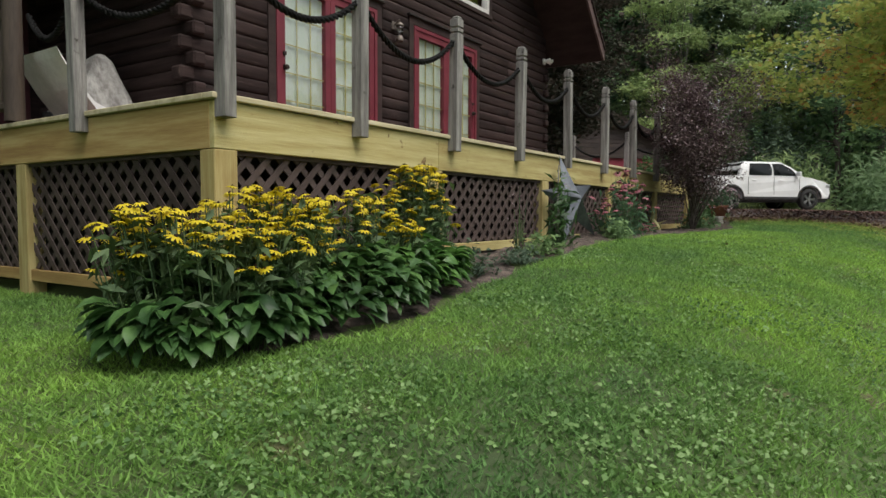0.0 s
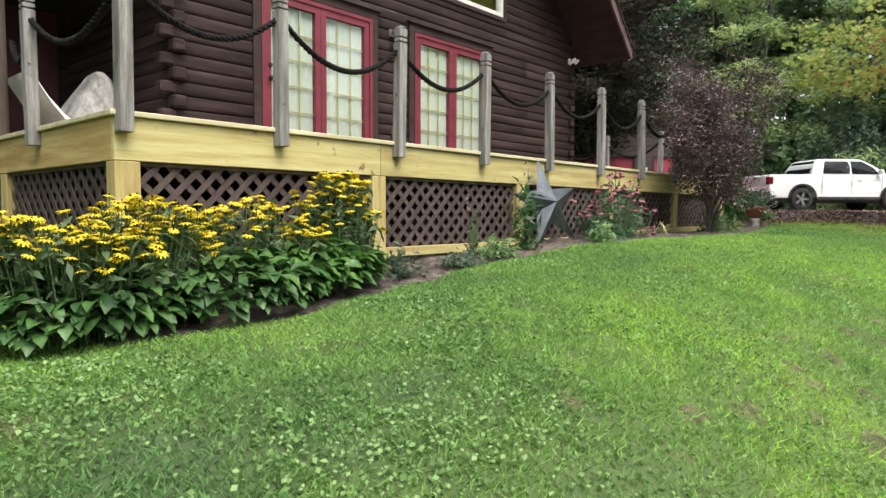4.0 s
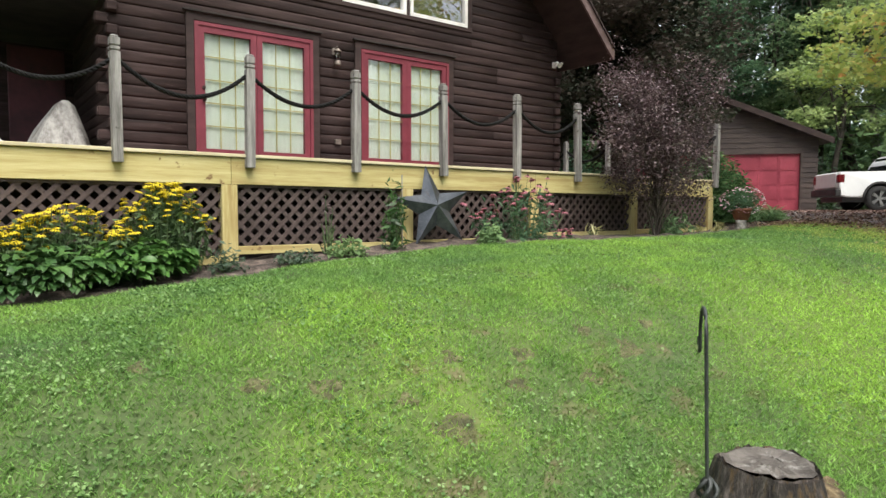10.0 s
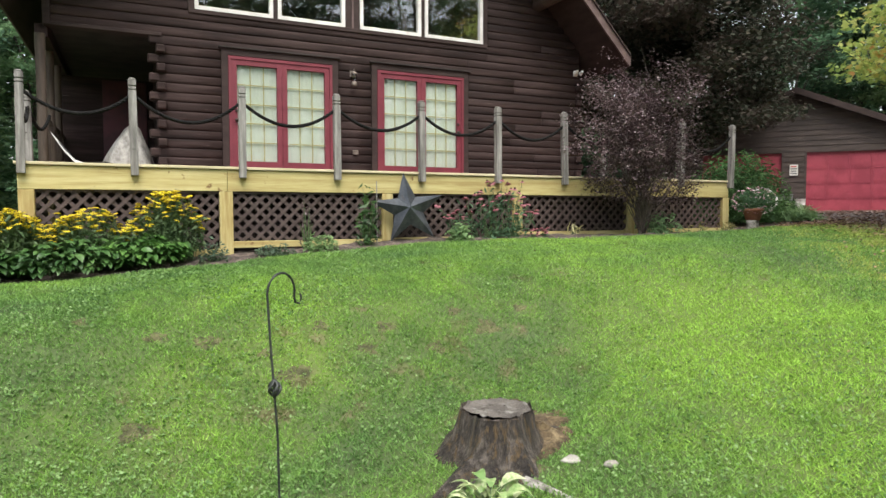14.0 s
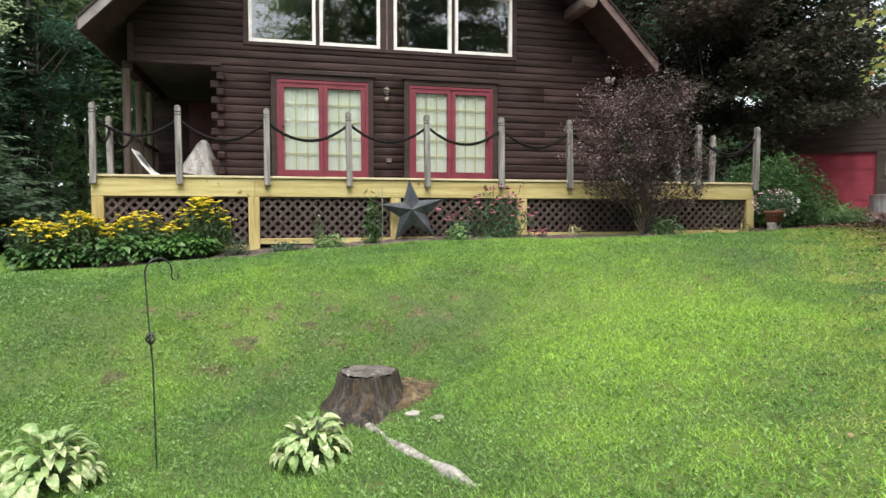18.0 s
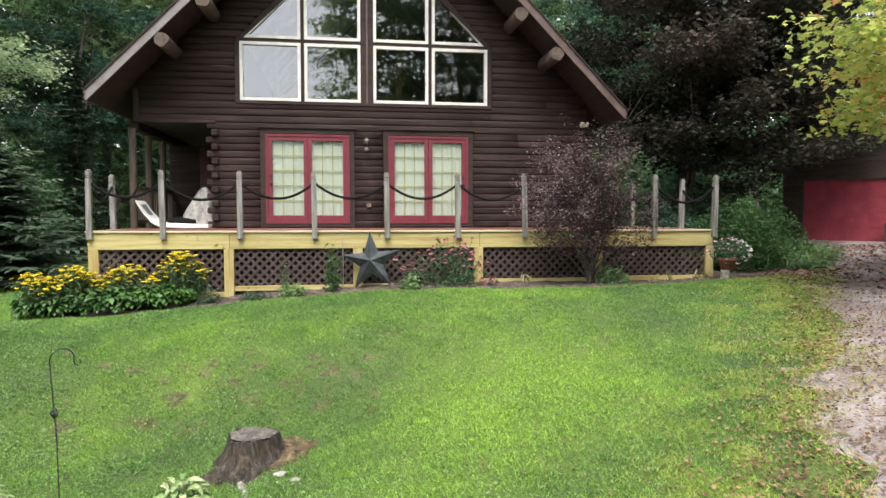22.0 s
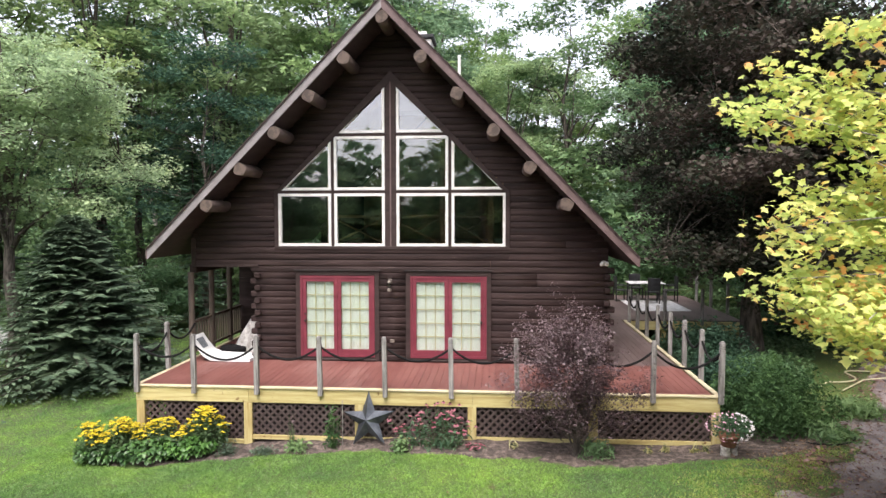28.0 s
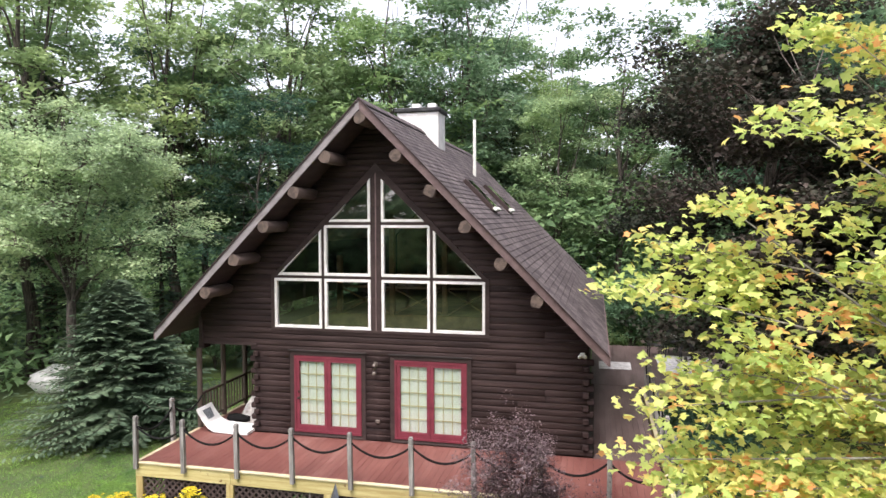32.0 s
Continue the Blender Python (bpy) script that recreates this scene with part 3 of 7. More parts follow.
bs = np.linspace(1.95, 16.2, 120)
bt = np.linspace(0, 1, 14)
BX = np.repeat(bs[:, None], 14, 1)
bed_back = np.interp(BX, [1.95, 2.5, 2.62], [3.05, 3.3, 4.3])
BY = bed_front(BX) + (bed_back - bed_front(BX)) * bt
bed = grid_sheet("planting_bed", BX, BY, ground(BX, BY) + 0.03 * np.clip(bt * 9 - 0.6, -0.5, 1) + 0.02 * np.clip(bt * 6, 0, 1) * np.sin(11 * BX) * np.sin(13 * BY) + 0.012 * np.random.default_rng(3).random(BX.shape), SOIL)
tagged(bed, "dark brown bark mulch bed along the front of the deck", "planting bed", kind="structure")

DL = np.array([(0.5, -19.0), (7.0, -9.0), (9.6, -5.6), (10.9, -3.9), (12.4, -2.2), (13.6, -0.6), (15.1, 1.9), (16.1, 3.6), (17.8, 5.6), (19.6, 9.2), (21.8, 13.4)])
DR = np.array([(9.0, -27.0), (17.0, -16.0), (18.5, -11.0), (19.5, -7.0), (21.0, -4.0), (24.0, -2.0), (27.5, -0.6), (30.0, 1.5), (30.5, 4.0), (29.0, 6.0), (27.2, 7.2)])
ds = np.linspace(0, 10, 110)
ks = np.arange(11)
LX, LY, RX, RY = (np.interp(ds, ks, a) for a in (DL[:, 0], DL[:, 1], DR[:, 0], DR[:, 1]))
verge = 0.45 * np.clip((2.6 - LY) / 3.0, 0, 1)
jag = -verge + 0.06 * np.sin(ds * 3.1) + 0.03 * np.sin(ds * 17.3) + 0.02 * np.random.default_rng(5).normal(size=110)
dt = np.linspace(0, 1, 60)
DX = (LX + jag)[:, None] * (1 - dt) + RX[:, None] * dt
DY = (LY - jag * 0.6)[:, None] * (1 - dt) + RY[:, None] * dt
drive = grid_sheet("driveway", DX, DY, ground(DX, DY) - 0.012 + 0.028 * np.clip(dt / 0.09, 0, 1) + 0.006 * np.sin(2 * DX) * np.sin(1.7 * DY), GRAVEL)
tagged(drive, "brown gravel driveway strewn with fallen leaves", "driveway", kind="structure")


# ---- house ----
FY = 5.77                       # face of the front wall
AX, AZ, SL = 7.38, 10.18, 1.015  # ridge line and slope of the roof
XL, XP, XR = 4.14, 2.58, 12.42  # log wall, porch edge, log wall
BACK = 17.4
DECK = 2.04
house = thing("house", (7.4, 8, 2), "two-storey dark brown log house with steep gable roof and glazed gable", "house")
rng = np.random.default_rng(11)


def log_mesh(name, axis, material):
    """A log of unit length with a rounded outer face, 0.15 high."""
    prof = [(0.15, 0.0), (0.002, 0.0), (-0.014, 0.010), (-0.021, 0.032), (-0.0225, 0.075), (-0.021, 0.118), (-0.014, 0.140), (0.002, 0.1495), (0.15, 0.1495)]
    bm = bmesh.new()
    a = [bm.verts.new((0, d, z) if axis == "x" else (d, 0, z)) for d, z in prof]
    b = [bm.verts.new((1, d, z) if axis == "x" else (d, 1, z)) for d, z in prof]
    bm.faces.new(a)
    bm.faces.new(b[::-1])
    for i in range(len(prof)):
        j = (i + 1) % len(prof)
        bm.faces.new((a[j], a[i], b[i], b[j]))
    bmesh.ops.recalc_face_normals(bm, faces=bm.faces[:])
    for f in bm.faces:
        f.smooth = len(f.verts) == 4 and f.calc_area() < 0.06
    me = bpy.data.meshes.new(name)
    bm.to_mesh(me)
    bm.free()
    me.materials.append(material)
    return me


def cut(spans, lo, hi):
    out = []
    for a, b in spans:
        if hi <= a or lo >= b:
            out.append((a, b))
        else:
            if lo > a:
                out.append((a, lo))
            if hi < b:
                out.append((hi, b))
    return [s for s in out if s[1] - s[0] > 0.03]


wall = part("wall_front", boxed((XL, FY + 0.15, 1.4), (XR, FY + 0.17, DECK + 0.05)), TRIM, house)
log_x = log_mesh("log", "x", LOG)
roof_under = AZ - 0.34
z = DECK - 0.01
while z < roof_under - 0.1:
    top = z + 0.15
    half = (roof_under + 0.05 - z) / SL
    left = max(XL - 0.02 if top < 4.3 else XP, AX - half)
    right = min(XR, AX + half)
    spans = [(left, right)]
    if z < 4.1:
        spans = cut(cut(spans, 5.10, 7.10), 7.74, 9.74)
    mid = z + 0.075
    if 4.68 < mid < 6.0:
        spans = cut(spans, 4.60, 10.16)
    elif 6.0 <= mid < 8.8:
        w = (8.72 - z)
        spans = cut(spans, AX - w, AX + w)
    for a, b in spans:
        while b - a > 0.02:
            e = b if b - a < 2.2 or rng.random() < 0.45 else a + (b - a) * (0.3 + 0.5 * rng.random())
            ob = piece("log", log_x, Matrix.Translation((a, FY + 0.004 * rng.random(), z)) @ Matrix.Diagonal((e - a - 0.004, 1, 1, 1)), wall)
            a = e
    z += 0.15

# side and back walls
log_y = log_mesh("log", "y", LOG_SIDE)
wall_left = part("wall_left", boxed((XL + 0.1, FY + 0.16, 1.4), (XL + 0.16, BACK, 4.35)), TRIM, house)
wall_right = part("wall_right", boxed((XR - 0.16, FY + 0.16, 1.4), (XR - 0.1, BACK, 4.75)), TRIM, house)
for i in range(16):
    z = DECK - 0.01 + 0.15 * i
    piece("log", log_y, Matrix.Translation((XL, FY + 0.15, z)) @ Matrix.Diagonal((1, BACK - FY - 0.2, 1, 1)), wall_left)
for i in range(18):
    z = DECK - 0.01 + 0.15 * i
    piece("log", log_y, Matrix.Translation((XR, FY + 0.15, z)) @ Matrix.Diagonal((-1, BACK - FY - 0.2, 1, 1)), wall_right)
part("wall_back", plate(bmesh.new(), [(XP, 1.4), (XR, 1.4), (XR, 5.1), (AX, 9.9), (XP, 5.1)], BACK - 0.1, BACK), LOG, house)
bm = bmesh.new()
box(bm, (-0.17, 0, 0), (0.0, 0.15, 0.128), 0.02)
notch = bpy.data.meshes.new("corner_log_end")
bm.to_mesh(notch)
bm.free()
notch.materials.append(LOG)
for i in range(15):
    for x0, s, w in ((XL, 1, wall), (XR, -1, wall)):
        z = DECK + 0.15 * i
        if i % 2 == 0:
            piece("corner_log_end", notch, Matrix.Translation((x0 + 0.02 * s, FY - 0.02, z)) @ Matrix.Diagonal((s * (0.9 + 0.2 * rng.random()), 1.1, 1.05, 1)), w)
        else:
            piece("corner_log_end", notch, Matrix.Translation((x0 + 0.1 * s, FY - 0.09, z)) @ Matrix.Diagonal((s * 0.85, 1.1, 1.05, 1)), w)

# roof: two slabs with courses of shingles, fascia boards and log purlins
YF = 4.68
EL, ER = 2.01, 12.87
for name, x0, sgn in (("roof_left", EL, -1), ("roof_right", ER, 1)):
    bm = bmesh.new()
    za = AZ - abs(x0 - AX) * SL
    plate(bm, [(AX, AZ - 0.03), (x0, za - 0.03), (x0, za - 0.22), (AX, AZ - 0.26)], YF + 0.04, BACK + 0.8)
    slab = part(name, bm, TRIM, house, "steep roof of dark shingles")
    # shingle courses, each lapping the one below
    run = abs(x0 - AX) * math.sqrt(1 + SL * SL)
    n = 46
    quads, r2 = [], np.random.default_rng(21 if sgn > 0 else 22)
    dx, dz = sgn / math.sqrt(1 + SL * SL), -SL / math.sqrt(1 + SL * SL)
    for c in range(n):
        s0, s1 = run * c / n - 0.01, run * (c + 1) / n + 0.012
        y = YF - 0.02 - 0.3 * r2.random()
        while y < BACK + 0.85:
            y2 = y + 0.26 + 0.1 * r2.random()
            ya, yb = max(y, YF - 0.02), min(y2 - 0.006, BACK + 0.85)
            lift = 0.014 + 0.006 * r2.random()
            if yb > ya + 0.02:
                p0 = (AX + dx * s0, AZ - 0.028 + dz * s0)
                p1 = (AX + dx * s1 - dz * lift * sgn, AZ - 0.028 + dz * s1 + abs(dx) * lift)
                quads.append(((p0[0], ya, p0[1]), (p0[0], yb, p0[1]), (p1[0], yb, p1[1]), (p1[0], ya, p1[1])))
                quads.append(((p1[0], ya, p1[1]), (p1[0], yb, p1[1]), (p1[0], yb, p1[1] - 0.02), (p1[0], ya, p1[1] - 0.02)))
            y = y2
    sh = sheets("shingles", np.array(quads), SHINGLE, slab)
    sh["kind"] = "stuff"
    # rake board in front
    bm = bmesh.new()
    plate(bm, [(AX, AZ), (x0, za), (x0, za - 0.23), (AX, AZ - 0.24)], YF, YF + 0.038)
    part("rake_board", bm, FASCIA if sgn > 0 else GREY_RAKE, slab, "painted board along the gable edge")
    bm = bmesh.new()
    plate(bm, [(AX, AZ + 0.02), (x0, za + 0.02), (x0, za - 0.02), (AX, AZ - 0.02)], YF - 0.03, YF + 0.02)
    part("drip_edge", bm, TRIM, slab)
    bm = bmesh.new()
    box(bm, (min(x0, x0 + 0.03 * sgn), YF, za - 0.22), (max(x0, x0 + 0.03 * sgn), BACK + 0.8, za - 0.01))
    part("eave_board", bm, FASCIA, slab)
part("ridge_cap", plate(bmesh.new(), [(AX - 0.16, AZ - 0.13), (AX, AZ + 0.03), (AX + 0.16, AZ - 0.13), (AX, AZ - 0.02)], YF, BACK + 0.85), SHINGLE, house)


def purlin(x, z, r):
    bm = bmesh.new()
    m = Matrix.Translation((x, YF + 0.06 + (FY - YF) / 2, z)) @ Matrix.Rotation(radians(90), 4, "X")
    bmesh.ops.create_cone(bm, cap_ends=True, segments=14, radius1=r, radius2=r, depth=FY - YF + 0.1, matrix=m)
    for v in bm.verts:
        v.co += Vector((0.012 * math.sin(v.co.z * 31), 0, 0.012 * math.sin(v.co.x * 29)))
    for f in bm.faces:
        f.material_index = 1 if len(f.verts) > 4 else 0
        f.smooth = len(f.verts) == 4
    return part("log_purlin", bm, (PURLIN, LOG_END), house, "round log beam end under the gable overhang")


purlin(AX, AZ - 0.42, 0.135)
for i in range(5):
    for s in (-1, 1):
        x = AX + s * (0.84 + i * 0.785)
        purlin(x, AZ - 0.43 - abs(x - AX) * SL, 0.14)

# chimney, vent pipe, skylights
chim = part("chimney", boxed((6.62, 10.1, 8.6), (7.92, 11.0, 10.72), 0.02), surf("white_stucco", [(0.3, (0.62, 0.60, 0.57)), (0.7, (0.78, 0.76, 0.73))], scale=2, fine=30, rough=0.9, bump=0.4), house, "white rendered chimney with black cap and two flues")
part("chimney_cap", boxed((6.54, 10.02, 10.72), (8.0, 11.08, 10.84), 0.02), surf("black_metal", [(0.3, (0.02, 0.02, 0.02)), (0.7, (0.05, 0.05, 0.05))], rough=0.5, metal=0.6), chim)
for x in (7.0, 7.5):
    part("flue", boxed((x, 10.4, 10.84), (x + 0.26, 10.66, 11.02), 0.02), bpy.data.materials["white_stucco"], chim)
PIPE = surf("white_plastic_pipe", [(0.3, (0.66, 0.66, 0.6)), (0.7, (0.78, 0.78, 0.72))], scale=3, rough=0.5, bump=0.05)
bm = bmesh.new()
bmesh.ops.create_cone(bm, cap_ends=True, segments=12, radius1=0.055, radius2=0.05, depth=1.9, matrix=Matrix.Translation((8.63, 12.3, 9.8)))
part("vent_pipe", bm, PIPE, house, "tall white vent pipe on the roof")
for n, (ya, x0) in enumerate(((8.3, 9.05), (11.6, 9.05))):
    bm = bmesh.new()
    m = Matrix.Translation((x0 + 0.42, ya + 0.4, AZ - (x0 + 0.42 - AX) * SL + 0.05)) @ Matrix.Rotation(math.atan(SL), 4, "Y")
    box(bm, (-0.6, -0.36, -0.06), (0.6, 0.36, 0.07), 0.02)
    bmesh.ops.transform(bm, matrix=m, verts=bm.verts[:])
    sk = part("skylight", bm, TRIM, house, "skylight with metal frame on the roof")
    bm = bmesh.new()
    box(bm, (-0.52, -0.28, 0.072), (0.52, 0.28, 0.085))
    bmesh.ops.transform(bm, matrix=m, verts=bm.verts[:])
    part("pane", bm, GLASS, sk)
    bm = bmesh.new()
    box(bm, (0.52, -0.4, 0.02), (0.64, 0.4, 0.1), 0.01)
    bmesh.ops.transform(bm, matrix=m, verts=bm.verts[:])
    part("flashing", bm, PIPE, sk, "pale metal flashing")

# gable glazing
WZ = (4.76, 6.00, 6.08, 7.33, 7.41, 8.57)
c = 7.39
panes = [
    [(4.70, WZ[0]), (5.97, WZ[0]), (5.97, WZ[1]), (4.70, WZ[1])], [(6.05, WZ[0]), (7.25, WZ[0]), (7.25, WZ[1]), (6.05, WZ[1])],
    [(7.53, WZ[0]), (8.74, WZ[0]), (8.74, WZ[1]), (7.53, WZ[1])], [(8.82, WZ[0]), (10.07, WZ[0]), (10.07, WZ[1]), (8.82, WZ[1])],
    [(4.74, WZ[2]), (5.97, WZ[2]), (5.97, WZ[3] - 0.02)], [(6.05, WZ[2]), (7.25, WZ[2]), (7.25, WZ[3]), (6.05, WZ[3])],
    [(7.53, WZ[2]), (8.74, WZ[2]), (8.74, WZ[3]), (7.53, WZ[3])], [(8.82, WZ[2]), (10.05, WZ[2]), (8.82, WZ[3] - 0.02)],
    [(6.10, WZ[4]), (7.25, WZ[4]), (7.25, WZ[5])], [(7.53, WZ[4]), (8.68, WZ[4]), (7.53, WZ[5])],
]
gable_window = part("window", boxed((7.255, FY - 0.02, 4.72), (7.525, FY + 0.1, 8.62), 0.01), TRIM, house, "gable glazing of ten white-framed panes")
part("centre_groove", boxed((7.375, FY - 0.034, 4.72), (7.405, FY - 0.02, 8.6)), FASCIA, gable_window)
for p in panes:
    bm = bmesh.new()
    inner = ring(bm, p, 0.062, FY - 0.03, FY + 0.07)
    part("frame", bm, WHITE, gable_window, "white painted frame")
    q = sheets("pane", np.array([[(v.x, FY + 0.03, v.y) for v in inner]]), GLASS, gable_window)
    q.visible_shadow = False
for a, b in (((4.66, 6.005), (10.11, 6.075)), ((6.0, 7.335), (8.78, 7.405))):
    part("rail", boxed((a[0], FY - 0.012, a[1]), (b[0], FY + 0.09, b[1])), TRIM, gable_window)
for x in (5.975, 8.745):
    part("mullion", boxed((x, FY - 0.01, 4.76), (x + 0.07, FY + 0.09, 7.33)), TRIM, gable_window)
for a in ((4.60, 4.70), (10.07, 10.17)):
    part("casing", boxed((a[0], FY - 0.035, 4.70), (a[1], FY + 0.08, 6.08), 0.006), TRIM, gable_window)
part("sill", boxed((4.60, FY - 0.045, 4.685), (10.17, FY + 0.08, 4.755), 0.006), TRIM, gable_window)
for s in (-1, 1):
    x0, x1 = c + s * 2.78, c
    bm = bmesh.new()
    zz = 6.03
    plate(bm, [(x0, zz), (x1, zz + 2.80), (x1, zz + 2.56), (x0 - s * 0.13, zz)] if s < 0 else [(x0, zz), (x0 - s * 0.13, zz), (x1, zz + 2.56), (x1, zz + 2.80)], FY - 0.036, FY + 0.08)
    part("casing", bm, TRIM, gable_window)

# french doors
for n, x0 in enumerate((5.21, 7.85)):
    x1, z0, z1 = x0 + 1.785, 2.125, 4.055
    door = part("door", boxed((x0, FY + 0.0, z0 - 0.05), (x1, FY + 0.12, z0 - 0.001)), RED, house, "red french doors with yellow grilles and white curtains")
    bm = bmesh.new()
    ring(bm, [(x0, z0), (x1, z0), (x1, z1), (x0, z1)], 0.05, FY - 0.045, FY + 0.12)
    part("door_frame", bm, RED, door)
    bm = bmesh.new()
    ring(bm, [(x0 - 0.11, z0 - 0.09), (x1 + 0.11, z0 - 0.09), (x1 + 0.11, z1 + 0.12), (x0 - 0.11, z1 + 0.12)], 0.106, FY - 0.035, FY + 0.12)
    part("casing", bm, TRIM, door, "dark brown casing")
    # head board coloured near-black to draw the shadow line above the casing
    part("head_board", boxed((x0 - 0.15, FY - 0.075, z1 + 0.118), (x1 + 0.15, FY + 0.03, z1 + 0.15), 0.006), DARK, door)
    part("threshold", boxed((x0 - 0.05, FY - 0.10, z0 - 0.075), (x1 + 0.05, FY + 0.02, z0 - 0.045), 0.006), TRIM, door)
    for k in range(2):
        a = x0 + 0.05 + k * 0.8425
        b = a + 0.8425
        bm = bmesh.new()
        outer = [(a + 0.003, z0 + 0.05), (b - 0.003, z0 + 0.05), (b - 0.003, z1 - 0.052), (a + 0.003, z1 - 0.052)]
        ring(bm, outer, 0.085, FY - 0.03, FY + 0.04)
        box(bm, (a + 0.086, FY - 0.028, z0 + 0.134), (b - 0.086, FY + 0.038, z0 + 0.175))
        part("door_leaf", bm, RED, door)
        gx0, gx1, gz0, gz1 = a + 0.088, b - 0.088, z0 + 0.175, z1 - 0.137
        g = sheets("pane", np.array([[(gx0, FY, gz0), (gx1, FY, gz0), (gx1, FY, gz1), (gx0, FY, gz1)]]), DOOR_GLASS, door)
        g.visible_shadow = False
        bm = bmesh.new()
        for i in (1, 2):
            xx = gx0 + (gx1 - gx0) * i / 3
            box(bm, (xx - 0.0065, FY + 0.008, gz0), (xx + 0.0065, FY + 0.02, gz1))
        for i in range(1, 5):
            zz = gz0 + (gz1 - gz0) * i / 5
            box(bm, (gx0, FY + 0.0085, zz - 0.0065), (gx1, FY + 0.0205, zz + 0.0065))
        part("grille", bm, MUNTIN, door, "yellow grille bars")
        # gathered curtain
        xs = np.linspace(gx0 - 0.06, gx1 + 0.06, 60)
        ys = FY + 0.038 + 0.003 * np.sin(np.arange(60) * 0.9 + n) + 0.004 * np.sin(np.arange(60) * 0.37)
        XX = np.repeat(xs[:, None], 2, 1)
        ob = grid_sheet("curtain", XX, np.repeat(ys[:, None], 2, 1), np.tile(np.array([z0 + 0.05, z1 - 0.1]), (60, 1)), CURTAIN)
        hang(ob, door)
    hx = x0 + 0.12 if n == 0 else x1 - 0.12
    bm = bmesh.new()
    bmesh.ops.create_uvsphere(bm, u_segments=10, v_segments=6, radius=0.03, matrix=Matrix.Translation((hx, FY - 0.075, z0 + 0.86)))
    box(bm, (hx - 0.02, FY - 0.07, z0 + 0.83), (hx + 0.02, FY - 0.03, z0 + 0.89), 0.005)
    part("door_lock", boxed((hx - 0.022, FY - 0.055, z0 + 1.0), (hx + 0.022, FY - 0.03, z0 + 1.045), 0.006), TRIM, door)
    part("door_handle", bm, surf("dark_bronze", [(0.3, (0.03, 0.025, 0.02)), (0.7, (0.07, 0.06, 0.05))], rough=0.4, metal=0.8), door)

# interior seen through the gable glass
loft = thing("loft", (7.4, 10, 4.4), "golden pine loft with log railing inside the gable windows", "loft", kind="structure")
part("loft_floor", boxed((XL + 0.2, 9.2, 4.35), (XR - 0.2, BACK - 0.1, 4.55)), INTERIOR, loft)
part("loft_beam", boxed((XL + 0.2, 9.0, 4.3), (XR - 0.2, 9.2, 4.66), 0.02), INTERIOR, loft)
for x in (5.1, 6.75, 8.35, 9.7):
    part("loft_post", boxed((x - 0.08, 9.02, 4.66), (x + 0.08, 9.18, 7.6 if abs(x - AX) < 1.6 else 6.4), 0.02), INTERIOR, loft)
for x0, x1 in ((5.2, 6.65), (6.85, 8.25), (8.45, 9.6)):
    part("loft_rail", boxed((x0, 9.06, 5.42), (x1, 9.14, 5.5), 0.01), INTERIOR, loft)
    for s in (1, -1):
        T = Tubes(6)
        T.add([(x0, 9.1, 4.7 if s > 0 else 5.4), (x1, 9.1, 5.4 if s > 0 else 4.7)], [0.03, 0.03])
        T.build("loft_brace", INTERIOR, loft)
part("lower_floor", boxed((XL + 0.17, FY + 0.2, 1.9), (XR - 0.17, BACK - 0.1, 2.0)), INTERIOR, loft)
part("loft_wall", plate(bmesh.new(), [(XL + 0.3, 2.0), (XR - 0.3, 2.0), (XR - 0.3, AZ - 0.42 - (XR - 0.3 - AX) * SL), (AX, AZ - 0.42), (XL + 0.3, AZ - 0.42 - (AX - XL - 0.3) * SL)], BACK - 0.3, BACK - 0.15), INTERIOR, loft)

for x0, x1 in ((XL + 0.165, XL + 0.19), (XR - 0.19, XR - 0.165)):
    part("pine_lining", boxed((x0, FY + 0.2, 2.0), (x1, BACK - 0.3, 4.6)), INTERIOR, loft)
for sgn in (-1, 1):
    reach = AX - XL - 0.2 if sgn < 0 else XR - 0.2 - AX
    bm = plate(bmesh.new(), [(AX, AZ - 0.30), (AX + sgn * reach, AZ - 0.30 - reach * SL), (AX + sgn * reach, AZ - 0.33 - reach * SL), (AX, AZ - 0.33)], FY + 0.2, BACK - 0.2)
    part("pine_ceiling", bm, INTERIOR, loft)

# porch under the west slope
PX = 2.50  # line of the porch posts
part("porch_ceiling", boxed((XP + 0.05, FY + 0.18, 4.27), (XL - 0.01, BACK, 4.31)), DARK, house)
part("porch_beam", boxed((PX - 0.08, FY + 0.1, 4.1), (PX + 0.1, BACK, 4.3), 0.01), LOG_SIDE, house)
part("gable_belt", boxed((XP - 0.02, FY - 0.045, 4.255), (XL + 0.05, FY + 0.16, 4.315), 0.008), TRIM, house)
part("corner_board", boxed((XP - 0.04, FY - 0.05, 4.26), (XP + 0.07, FY + 0.1, 4.95), 0.008), TRIM, house)
for y in (5.78, 6.9, 8.05):
    T = Tubes(10)
    T.add([(PX, y, DECK), (PX, y, 3.2), (PX, y, 4.12)], [0.075, 0.07, 0.075])
    T.build("porch_post", PORCH_WOOD, house)
part("porch_rail", boxed((PX - 0.035, 5.86, 2.86), (PX + 0.035, 8.85, 2.93), 0.01), PORCH_WOOD, house)
part("porch_rail", boxed((PX - 0.035, 5.86, 2.14), (PX + 0.035, 8.85, 2.2), 0.01), PORCH_WOOD, house)
bal = bpy.data.meshes.new("baluster")
bm = boxed((-0.02, -0.02, 2.2), (0.02, 0.02, 2.86), 0.004)
bm.to_mesh(bal)
bm.free()
bal.materials.append(PORCH_WOOD)
for i in range(20):
    piece("baluster", bal, Matrix.Translation((PX, 5.98 + i * 0.145, 0)), house)

